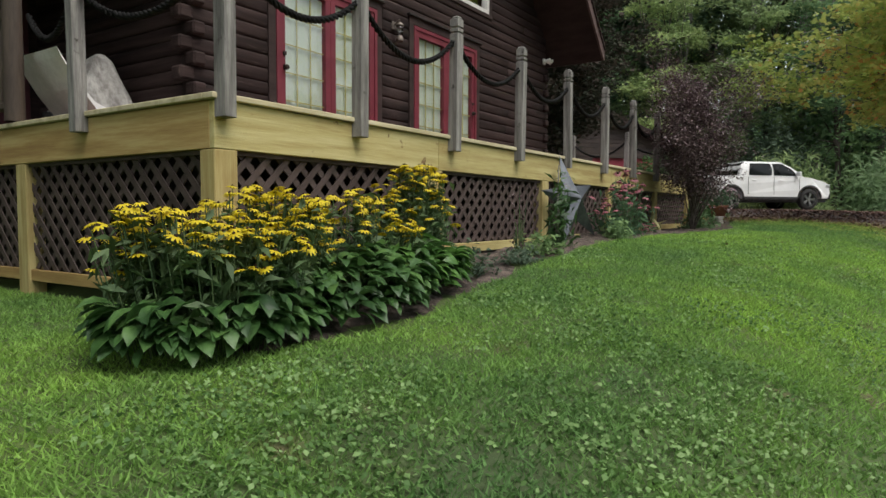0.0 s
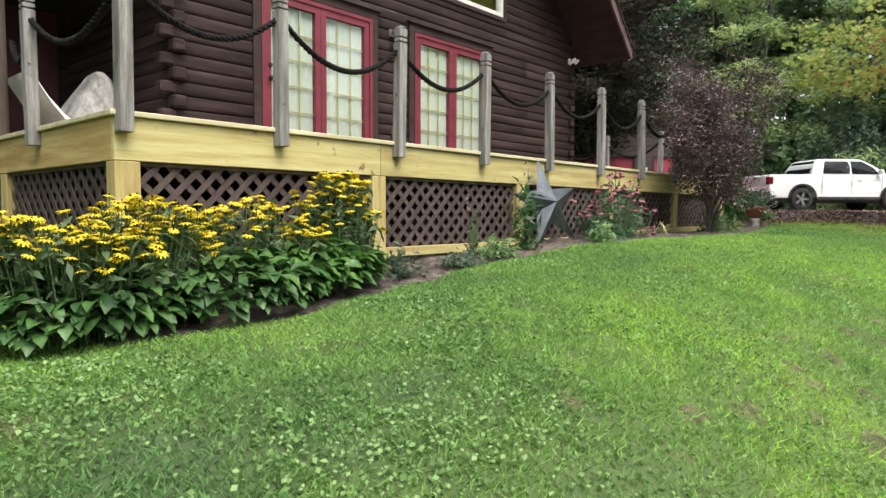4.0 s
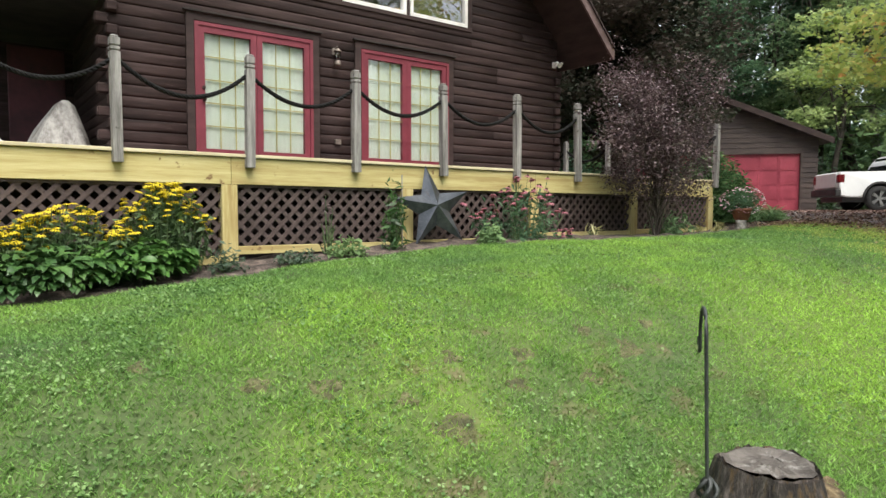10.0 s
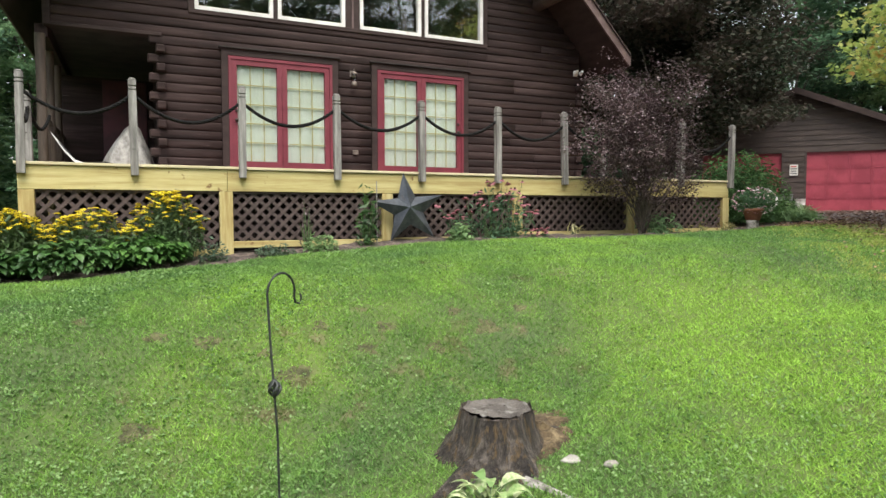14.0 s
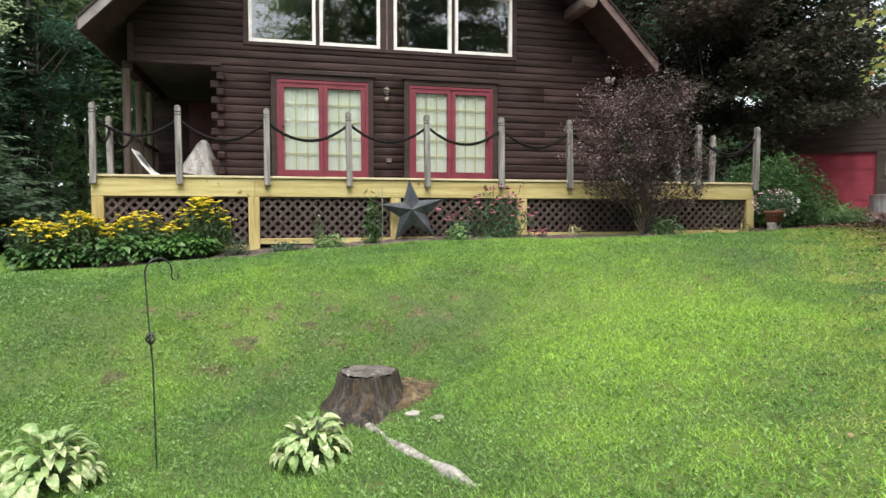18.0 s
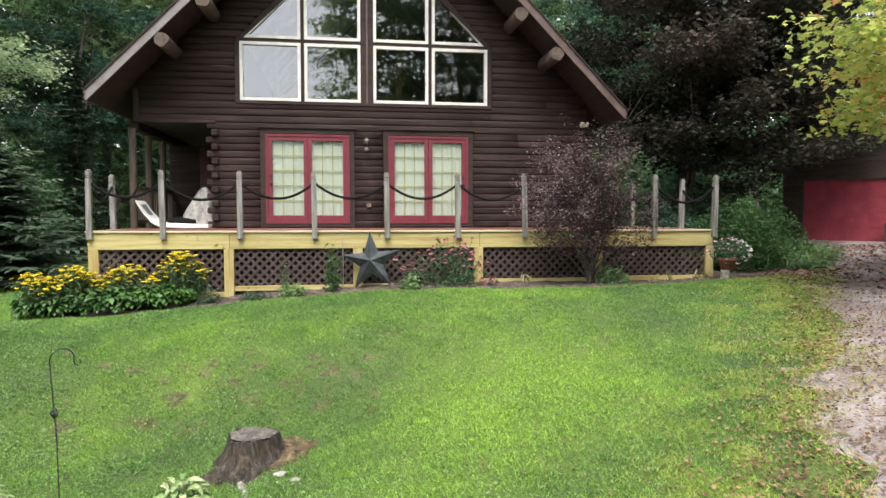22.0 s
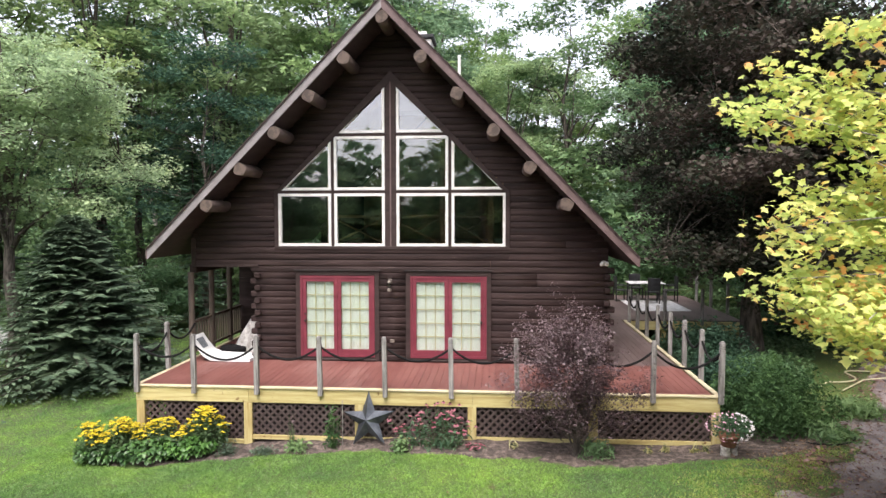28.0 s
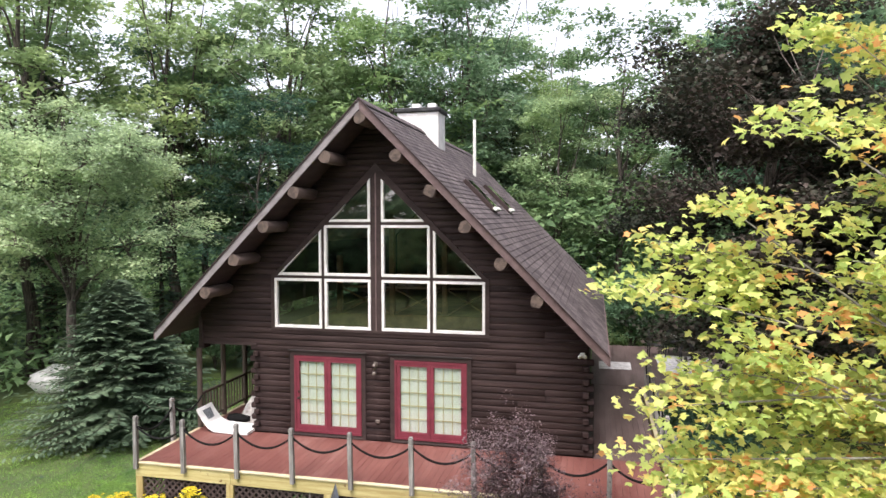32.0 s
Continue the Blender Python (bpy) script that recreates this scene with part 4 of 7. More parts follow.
part("porch_end_wall", boxed((PX - 0.05, 8.86, DECK), (XL, 8.98, 4.09)), LOG, house)
part("end_door", boxed((3.2, 8.82, DECK), (4.0, 8.858, 4.05), 0.01), surf("dark_maroon_paint", [(0.2, (0.05, 0.012, 0.016)), (0.8, (0.09, 0.02, 0.026))], rough=0.6, bump=0.1), house, "dark red door at the end of the porch")

# ---- deck ----
DX0, DX1, DY0 = 2.49, 14.13, 3.28
deck = thing("deck", (8.3, 4.5, 1), "raised red-brown deck with yellow pine edge and brown lattice skirt", "deck")
cap = 0.036
part("rim_board", boxed((DX0, DY0, 1.70), (4.86, DY0 + 0.045, 1.985), 0.004), PINE, deck)
for a, b in ((4.864, 9.4), (9.404, DX1)):
    part("rim_board", boxed((a, DY0, 1.70), (b, DY0 + 0.045, 1.985), 0.004), PINE, deck)
PINE_SIDE = surf("treated_pine_side", [(0.2, (0.30, 0.185, 0.065)), (0.5, (0.40, 0.27, 0.10)), (0.8, (0.50, 0.38, 0.16))], (4, 0.25, 4), 2.5, 14, 0.75, 0.2, 0.22)
for a, b in ((DY0 + 0.046, 6.0), (6.004, 10.4), (10.404, BACK)):
    part("rim_board", boxed((DX0, a, 1.70), (DX0 + 0.045, b, 1.985), 0.004), PINE_SIDE, deck)
for a, b in ((DY0 + 0.046, 7.7), (7.704, 12.4)):
    part("rim_board", boxed((DX1 - 0.045, a, 1.70), (DX1, b, 1.985), 0.004), PINE_SIDE, deck)
part("edge_board", boxed((DX0 - 0.03, DY0 - 0.03, 1.99), (DX1 + 0.03, DY0 + 0.07, 1.99 + cap), 0.005), PINE_CAP, deck)
part("edge_board", boxed((DX0 - 0.03, DY0 + 0.072, 1.99), (DX0 + 0.07, 17.3, 1.99 + cap), 0.005), PINE_CAP, deck)
part("edge_board", boxed((DX1 - 0.07, DY0 + 0.072, 1.99), (DX1 + 0.03, 12.5, 1.99 + cap), 0.005), PINE_CAP, deck)
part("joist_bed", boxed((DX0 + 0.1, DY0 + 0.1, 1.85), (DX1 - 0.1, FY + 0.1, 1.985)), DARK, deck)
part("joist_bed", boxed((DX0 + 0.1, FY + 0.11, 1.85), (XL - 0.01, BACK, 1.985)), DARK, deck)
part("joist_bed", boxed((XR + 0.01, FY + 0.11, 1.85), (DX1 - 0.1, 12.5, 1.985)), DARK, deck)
bw = 0.143
nb = int((DX1 - DX0 - 0.14) / bw)
board = bpy.data.meshes.new("deck_board")
bm = boxed((0, 0, 0), (bw - 0.004, 1, 0.035), 0.002)
bm.to_mesh(board)
bm.free()
board.materials.append(DECKING)
WALK = surf("weathered_walkway", [(0.1, (0.075, 0.048, 0.043)), (0.5, (0.105, 0.072, 0.066)), (0.9, (0.15, 0.11, 0.102))],
            (2, 0.5, 2), 0.9, 10, 0.6, 0.15, 0.16)
walk_board = board.copy()
walk_board.materials.clear()
walk_board.materials.append(WALK)
for i in range(nb):
    x = DX0 + 0.072 + i * bw
    y1 = BACK - 0.2 if x + bw < XL - 0.04 else (12.5 if x > XR + 0.04 else FY - 0.04)
    split = FY - 0.04 if x > XR + 0.04 else y1
    piece("deck_board", board, Matrix.Translation((x, DY0 + 0.075, 1.992 + 0.002 * rng.random())) @ Matrix.Diagonal((1, split - DY0 - 0.075, 1, 1)), deck)
    if split < y1:
        piece("deck_board", walk_board, Matrix.Translation((x, split + 0.004, 1.992 + 0.002 * rng.random())) @ Matrix.Diagonal((1, y1 - split - 0.004, 1, 1)), deck)

KX = (2.575, 4.845, 7.13, 9.39, 11.75, 14.07)
for x in KX:
    part("support_post", boxed((x - 0.085, DY0 + 0.0, gz(x, DY0) - 0.3), (x + 0.085, DY0 + 0.14, 1.697), 0.006), PINE_POST, deck)
for y in (5.70, 8.15, 10.6):
    part("support_post", boxed((DX0 + 0.002, y - 0.08, gz(DX0, y) - 0.3), (DX0 + 0.14, y + 0.08, 1.697), 0.006), PINE_POST, deck)
for y in (5.75, 8.2, 10.6):
    part("support_post", boxed((DX1 - 0.14, y - 0.08, gz(DX1, y) - 0.3), (DX1 - 0.002, y + 0.08, 1.697), 0.006), PINE_POST, deck)


def lattice(u0, u1, zb, zt, place, step=0.158, w=0.045):
    """Crossed slats clipped to a panel, with u along the panel."""
    panel = part("lattice_panel", place(u0, u1, zt - 0.025, zt, 0.03, 0.05), LATTICE, deck, "dark brown diagonal lattice panel")
    H = zt - zb
    for s, d0 in ((1, 0.048), (-1, 0.058)):
        k = u0 - H
        while k < u1 + H:
            pts = []
            for o in (-w * 0.707, w * 0.707):
                # the line u = k + o + s * (z - zb), clipped to u0..u1
                a, b = 0.0, H
                lo, hi = ((u0 - k - o) / s, (u1 - k - o) / s) if s > 0 else ((u1 - k - o) / s, (u0 - k - o) / s)
                a, b = max(a, lo), min(b, hi)
                pts.append((a, b, o))
            if all(p[1] - p[0] > 0.004 for p in pts):
                poly = [(k + o + s * t, zb + t) for (a, b, o), t in ((pts[0], pts[0][0]), (pts[1], pts[1][0]), (pts[1], pts[1][1]), (pts[0], pts[0][1]))]
                part("slat", place(poly, None, None, None, d0, d0 + 0.009), LATTICE, panel)
            k += step


def place_front(a, b, z0, z1, d0, d1):
    if b is None:
        return plate(bmesh.new(), a, DY0 + d0, DY0 + d1)
    return boxed((a, DY0 + d0, z0), (b, DY0 + d1, z1))


def place_left(a, b, z0, z1, d0, d1):
    if b is None:
        bm = plate(bmesh.new(), a, -d1, -d0)
        bmesh.ops.transform(bm, matrix=Matrix(((0, -1, 0, DX0), (1, 0, 0, 0), (0, 0, 1, 0), (0, 0, 0, 1))), verts=bm.verts[:])
        return bm
    return boxed((DX0 + d0, a, z0), (DX0 + d1, b, z1))


for i in range(5):
    a, b = KX[i] + 0.085, KX[i + 1] - 0.085
    zb = (0.93, 1.03, 1.04, 1.10, 1.12)[i]
    part("bottom_rail", boxed((a, DY0 + 0.02, zb - 0.09), (b, DY0 + 0.058, zb), 0.004), PINE, deck)
    lattice(a + 0.002, b - 0.002, zb + 0.001, 1.697, place_front)
for a, b in ((3.43, 5.62), (5.78, 8.07), (8.23, 10.52)):
    zb = 0.86
    part("bottom_rail", boxed((DX0 + 0.02, a, zb - 0.09), (DX0 + 0.058, b, zb), 0.004), PINE_SIDE, deck)
    lattice(a, b, zb + 0.001, 1.697, place_left)
# near-black sheets added behind the lattice for the shade of the crawl space
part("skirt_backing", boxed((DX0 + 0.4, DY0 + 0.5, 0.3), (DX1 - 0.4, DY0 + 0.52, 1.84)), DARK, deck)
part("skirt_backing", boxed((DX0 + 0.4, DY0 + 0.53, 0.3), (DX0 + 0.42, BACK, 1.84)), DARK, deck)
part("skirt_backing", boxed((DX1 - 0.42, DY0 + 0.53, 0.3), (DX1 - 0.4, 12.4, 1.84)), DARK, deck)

# rail posts and rope
bm = bmesh.new()
for za, zb, h in ((1.88, 2.93, 0.046), (2.93, 2.944, 0.031), (2.944, 2.975, 0.045), (2.975, 2.989, 0.031), (2.989, 3.06, 0.045)):
    box(bm, (-h, -h, za), (h, h, zb), 0.004 if h > 0.04 else 0)
box(bm, (-0.036, -0.036, 3.06), (0.036, 0.036, 3.085), 0.01)
post = bpy.data.meshes.new("rail_post")
bm.to_mesh(post)
bm.free()
post.materials.append(GREY_POST)
front = [(x, DY0 - 0.045) for x in (2.54, 3.75, 5.057, 6.36, 7.668, 8.985, 10.271, 11.57, 12.864, 14.13)]
left = [(DX0 - 0.045, 4.71)]
right = [(DX1 + 0.045, y) for y in (4.62, 5.85, 7.1, 8.35, 9.6, 10.85, 12.1)]
for x, y in front + left + right:
    tilt = Euler((radians(rng.normal() * 0.7), radians(rng.normal() * 0.7), rng.normal() * 0.05)).to_matrix().to_4x4()
    piece("rail_post", post, Matrix.Translation((x, y, 2)) @ tilt @ Matrix.Translation((0, 0, -2)), deck)


def rope(a, b, sag, za=2.885, zb=2.885):
    T = Tubes(5)
    n = 60
    long = math.hypot(b[0] - a[0], b[1] - a[1])
    ux, uy = (b[0] - a[0]) / long, (b[1] - a[1]) / long
    for strand in range(3):
        P = []
        for i in range(n + 1):
            t = i / n
            tw = 2 * math.pi * (strand / 3 + t * long / 0.13)
            c, s = 0.0135 * math.cos(tw), 0.0135 * math.sin(tw)
            P.append((a[0] + (b[0] - a[0]) * t - uy * c, a[1] + (b[1] - a[1]) * t + ux * c, za + (zb - za) * t - sag * 4 * t * (1 - t) + s))
        T.add(P, [0.0145] * (n + 1))
    T.build("rope", ROPE, deck)


chain = front
for i in range(len(chain) - 1):
    rope(chain[i], chain[i + 1], 0.27 + 0.07 * rng.random())
rope(front[0], left[0], 0.3)
rope(left[0], (XP + 0.02, 5.72), 0.26)
for a, b in zip([front[-1]] + right[:-1], right):
    rope(a, b, 0.3)


# ---- trees ----
broad_tree("yellow_maple", (18.7, -0.9, gz(18.7, -0.9)), 12.0, 0.22, 5.0, (5.3, 2.4, 6.1), 3300, 12, 0.118, PALE_BARK, YELLOW, 41, "maple turning yellow-green beside the driveway", limbs=120, fork=0.16, blob=0.13, hollow=0.55, squash=0.35, flat=0.55, low=-0.42, boughs=150, reach=0.31, rise=0.5, spray=1.4, twig=0.42, outline=MAPLE,
           extra=((-5.2, -0.3, 4.6), (-4.6, -0.6, 4.9), (-4.0, -0.5, 4.3), (-3.4, -0.4, 5.2), (-2.5, 2.9, 3.2), (-2.0, 3.5, 3.4), (-0.8, 3.9, 3.2), (0.5, 4.2, 3.6), (-2.8, 2.4, 3.9), (-1.4, 3.6, 4.2), (-4.05, 1.60, 2.70), (-4.0, 1.50, 3.30), (-4.05, -0.90, 2.9), (-3.05, -1.40, 2.8), (-4.75, -1.10, 3.0), (-2.05, -1.10, 2.8), (-4.45, 1.30, 4.00), (-3.6, -0.50, 8.30), (-3.2, -0.10, 8.90), (-4.2, -0.80, 7.40), (-3.0, -0.90, 9.50), (-5.75, -0.5, 5.5), (-5.5, -0.6, 4.1), (-5.4, -0.6, 3.5), (-4.9, -0.9, 3.1), (-4.4, -0.8, 3.3), (-3.8, -0.9, 3.0), (-3.65, 0.60, 8.60), (-4.8, -0.40, 6.5), (-3.15, -0.50, 10.00), (-5.45, -0.10, 5.40), (-5.35, 0.10, 6.00), (-5.15, -0.20, 3.1), (-4.95, -0.10, 3.50)))
broad_tree("dark_maple", (17.4, 10.3, gz(17.4, 10.3)), 14.5, 0.3, 7.3, (5.7, 5.0, 6.5), 1750, 50, 0.12, BARK, MAROON, 42, "large dark maroon-leaved maple beside the back deck", limbs=46, fork=0.42, slim=0.85, squash=0.45, blob=0.17, boughs=72, reach=0.6, rise=0.35, spray=1.6, twig=0.6,
           extra=((3.8, -1.5, 3.2), (4.6, -0.5, 3.6), (3.0, -2.5, 3.0), (5.2, 0.5, 4.2), (4.2, -2.2, 4.2), (1.5, -3.0, 3.0), (-1.5, -3.0, 3.2), (-3.0, -2.0, 3.4), (5.0, -1.5, 5.0), (5.6, -1.0, 3.7), (6.2, 0.0, 4.3), (6.0, -0.8, 5.4), (6.0, -0.6, 7.0), (7.2, 0.6, 8.2), (7.2, 1.0, 6.4), (6.4, 0.6, 9.8), (4.6, -0.8, 10.4), (7.4, 1.2, 5.2), (0.0, -4.0, 4.0), (-1.2, -4.1, 5.4), (1.5, -4.2, 5.0), (0.2, -4.3, 6.6), (2.6, -3.6, 6.6), (-2.6, -3.4, 5.4), (1.4, -4.0, 8.0), (3.2, -3.0, 8.4), (-1.0, -4.0, 8.2), (-3.4, -2.8, 6.8)))
conifer("spruce", (-2.65, 9.0, gz(-2.65, 9.0)), 5.0, 3.35, 43, SPRUCE_NEEDLE, "young blue-green spruce on the lawn", bare=0.02, levels=44, arms=19, tufts=15, tuft=0.56)
broad_tree("pale_tree", (-6.2, 11.0, gz(-6, 11)), 12.5, 0.24, 8.0, (4.6, 4.6, 4.6), 1100, 38, 0.14, BARK, SILVER_GREEN, 44, "tall pale green broadleaf tree behind the spruce", limbs=24, blob=0.22, squash=0.35, boughs=75, reach=0.62, rise=0.35, flat=0.8)

protos = [
    broad_tree("forest_tree", (-9, 24, gz(-9, 24)), 19, 0.26, 11.5, (4.6, 4.6, 7.5), 620, 21, 0.31, BARK, GREEN, 51, "tall green forest tree", limbs=16, blob=0.24, boughs=50, reach=0.78, rise=0.36, squash=0.4, flat=0.8, far=True, slim=0.8),
    broad_tree("forest_tree", (4, 33, gz(4, 33)), 21, 0.27, 12.5, (4.4, 4.4, 8.5), 620, 21, 0.31, BARK, PALE_GREEN, 52, "tall light green forest tree", limbs=16, blob=0.24, boughs=50, reach=0.78, rise=0.36, squash=0.4, flat=0.8, far=True, slim=0.8),
    broad_tree("forest_tree", (14, 30, gz(14, 30)), 18, 0.25, 10.5, (4.8, 4.8, 7.5), 620, 21, 0.31, BARK, DEEP_GREEN, 53, "tall dark green forest tree", limbs=16, blob=0.24, boughs=50, reach=0.78, rise=0.36, squash=0.4, flat=0.8, far=True, slim=0.8),
    broad_tree("forest_tree", (31, 17, gz(31, 17)), 22, 0.22, 16, (3.2, 3.2, 6.0), 420, 20, 0.29, PALE_BARK, GREEN, 54, "tall slim forest tree with pale trunk", limbs=12, blob=0.24, boughs=34, reach=0.62, rise=0.36, squash=0.4, flat=0.8, far=True, slim=0.8),
]
firs = [conifer("forest_conifer", (-13, 17, gz(-13, 17)), 15, 3.4, 55, NEEDLE, "tall dark forest conifer", levels=24, arms=9, tufts=7, tuft=0.8),
        conifer("forest_conifer", (38, 12, gz(38, 12)), 19, 3.2, 56, DEEP_GREEN, "tall dark forest conifer", bare=0.25, levels=22, arms=9, tufts=7, tuft=0.85)]
for t in protos + firs:
    tagged(t, group="forest round the house")
rf = np.random.default_rng(60)
spots = []


def free(x, y, r=2.6):
    if not all((x - a) ** 2 + (y - b) ** 2 > r * r for a, b in spots):
        return False
    spots.append((x, y))
    return True


for x, y in ((-6.2, 11), (-2, 9), (-9, 24), (4, 33), (14, 30), (31, 17), (-13, 17), (38, 12), (17.4, 10.7)):
    spots.append((x, y))
tries = 0
planted = 0
# trees that stand close behind the house and the garage
# pale-leaved copies at the far left put the haze into the leaf colour
for k, x, y, s in ((1, 11.5, 44, 0.88), (1, 15.6, 42, 0.8), (1, 8.6, 40, 0.84), (0, 6.9, 37.5, 0.95), (1, 9.9, 35, 0.76), (0, 19.5, 38, 1.0), (2, 23.0, 34, 1.05), (0, 26.5, 36, 1.1), (2, 20.8, 28.5, 0.95), (1, 10.5, 30, 0.74), (1, 17.5, 27, 0.62), (1, 13.0, 38, 0.8), (2, 22.5, 22.5, 0.8), (1, 27, 21, 0.85), (0, 33, 13.5, 0.9), (1, 31, 22, 0.9), (3, 35.5, 8.5, 0.9), (3, 36, 5.5, 1.05), (3, 36.4, 3.2, 1.0), (3, 35.4, 2.5, 0.95), (1, 40, 4.5, 1.0), (1, 39, 0, 1.0), (1, 43, 9, 1.05), (3, 36, -2.5, 0.9), (1, 38, 10.5, 0.85), (0, 36, 14.5, 0.95), (1, 41, 6.5, 0.85), (0, 42, 12, 1.0), (1, 40, 1.5, 0.8), (1, 26, 27, 1.0), (2, -4, 21, 0.75), (0, 0.5, 24, 0.7), (1, -12, 15, 1.12), (1, -16, 20, 1.08), (1, -10, 22.5, 1.12), (1, -5.5, 27, 1.2), (0, 0, 30, 1.25), (1, 4.5, 32, 1.2), (1, -20, 13, 1.1), (2, -15, 9.5, 0.95)):
    if free(x, y, 0.9):
        copy_thing(protos[k], Matrix.Translation((x, y, gz(x, y))) @ Matrix.Rotation(rf.uniform(0, 6.28), 4, "Z") @ Matrix.Scale(s, 4))
        planted += 1
for k, x, y, s in ((0, 9, -31, 1.3), (2, 12.5, -29, 1.25), (0, 16, -32, 1.3), (2, 19.5, -29, 1.2), (1, 24, -31, 1.2), (0, 29, -28, 1.1), (0, -14, -36, 0.6), (2, -9, -38, 0.6), (1, -4, -36, 0.55), (0, 1, -39, 0.6), (2, 5, -42, 0.7), (0, -22, -28, 0.8)):
    spots.append((x, y))
    copy_thing(protos[k], Matrix.Translation((x, y, gz(x, y))) @ Matrix.Rotation(rf.uniform(0, 6.28), 4, "Z") @ Matrix.Scale(s, 4))
# conifers that stand close together west of the clearing
for k, x, y, s in ((0, -6.5, 16.5, 0.5), (1, -9.5, 14.5, 0.6), (0, -3.5, 18.5, 0.55), (1, -12, 10.5, 0.85), (0, -14.5, 6.5, 0.8), (1, -1.0, 21.0, 0.5), (0, -17, 12.5, 1.0), (1, 34.5, 11, 0.8)):
    spots.append((x, y))
    copy_thing(firs[k], Matrix.Translation((x, y, gz(x, y))) @ Matrix.Rotation(rf.uniform(0, 6.28), 4, "Z") @ Matrix.Scale(s, 4))
shrub = broad_tree("tall_shrub", (14.2, 21.2, gz(14.2, 21.2)), 4.2, 0.06, 2.1, (1.9, 1.7, 2.1), 240, 24, 0.21, BARK, GREEN, 58, "tall leafy green shrub at the edge of the woods", "shrub", limbs=14, fork=0.1, blob=0.4, boughs=40, reach=0.4, far=True, slim=0.8)
tagged(shrub, group="shrubs at the edge of the woods")
for x, y, s in ((11.2, 21.8, 1.0), (17.4, 21.6, 1.15), (20.3, 19.5, 1.0), (20.6, 16.4, 0.9), (8.2, 22.4, 0.9), (4.5, 22.6, 1.0), (0.8, 22.2, 0.9), (-4.5, 17.5, 0.8), (-7.5, 14.5, 0.8), (29.2, 16.5, 0.9), (22.8, 17.5, 1.0)):
    copy_thing(shrub, Matrix.Translation((x, y, gz(x, y))) @ Matrix.Rotation(rf.uniform(0, 6.28), 4, "Z") @ Matrix.Scale(s, 4))
for k, x, y, s in ((1, 32.5, 8.6, 0.62), (1, 33.6, 12.0, 0.7), (0, 30.6, 14.2, 0.6), (1, 34.0, 4.4, 0.6), (0, 33.2, 1.6, 0.62), (1, 35.0, -0.6, 0.66)):
    spots.append((x, y))
    copy_thing(protos[k], Matrix.Translation((x, y, gz(x, y) - 1.2)) @ Matrix.Rotation(rf.uniform(0, 6.28), 4, "Z") @ Matrix.Scale(s, 4))
while planted < 64 and tries < 4000:
    tries += 1
    a = rf.random()
    if a < 0.45:
        x, y = rf.uniform(-16, 34), rf.uniform(24, 46)
    elif a < 0.63:
        x, y = rf.uniform(-24, -9), rf.uniform(4, 30)
    elif a < 0.9:
        x, y = rf.uniform(31, 52), rf.uniform(-4, 30)
    else:
        x, y = rf.uniform(-24, 34), rf.uniform(34, 48)
    if 9.5 < x < 18.5 and y > 24 or not free(x, y, 3.0):
        continue
    s = rf.uniform(0.82, 1.15) + (0.14 if y > 32 or x < -8 else 0.0)
    src = protos[rf.choice(4, p=[0.32, 0.24, 0.28, 0.16])] if rf.random() < 0.74 or (-6 < x < 24 and y > 0) else firs[rf.integers(2)]
    if src in firs:
        s *= 0.72
    copy_thing(src, Matrix.Translation((x, y, gz(x, y))) @ Matrix.Rotation(rf.uniform(0, 6.28), 4, "Z") @ Matrix.Scale(s, 4))
    planted += 1

# understorey that closes the woods near the ground
brush_c = np.concatenate([np.stack([rf.uniform(-26, 36, 1700), rf.uniform(23, 42, 1700), 8 * rf.random(1700) ** 1.5], 1),
                          np.stack([rf.uniform(-26, -8, 500), rf.uniform(2, 26, 500), rf.uniform(0, 2.6, 500)], 1),
                          np.stack([rf.uniform(32, 52, 1100), rf.uniform(-10, 26, 1100), rf.uniform(0, 5.5, 1100)], 1)])
brush_c[:, 2] += ground(brush_c[:, 0], brush_c[:, 1])
pts = np.repeat(brush_c, 22, 0) + rf.normal(size=(len(brush_c) * 22, 3)) * (0.7, 0.7, 0.45)
brush = sheets("undergrowth", leaf_quads(rf, pts, 0.42, slim=0.8)[:, :3], GREEN)
tagged(brush, "dense green undergrowth along the edge of the woods", "undergrowth", kind="stuff")

far_c = []
for k in range(9500):
    a = rf.uniform(0, 2 * math.pi)
    r = rf.uniform(52, 66)
    far_c.append((8 + r * math.cos(a), 4 + r * math.sin(a), (1 - rf.random() ** 1.2) * rf.uniform(5, 14)))
far_c = np.array(far_c)
pts = np.repeat(far_c, 6, 0) + rf.normal(size=(len(far_c) * 6, 3)) * (1.2, 1.2, 1.0)
far = sheets("far_woods", leaf_quads(rf, pts, 1.9, slim=0.9)[:, :3], DEEP_GREEN)
tagged(far, "distant dark green woods all round the clearing", "woods", kind="stuff")

# ---- lawn grass ----
def drift(x, y, cell, seed):
    """Smooth random values between 0 and 1 over the plan."""
    g = np.random.default_rng(seed).random((128, 128))
    u, v = np.asarray(x) / cell + 40, np.asarray(y) / cell + 40
    i, j = np.floor(u).astype(int), np.floor(v).astype(int)
    a, b = u - i, v - j
    a, b = a * a * (3 - 2 * a), b * b * (3 - 2 * b)
    i, j, i1, j1 = i % 128, j % 128, (i + 1) % 128, (j + 1) % 128
    return (g[i, j] * (1 - a) + g[i1, j] * a) * (1 - b) + (g[i, j1] * (1 - a) + g[i1, j1] * a) * b


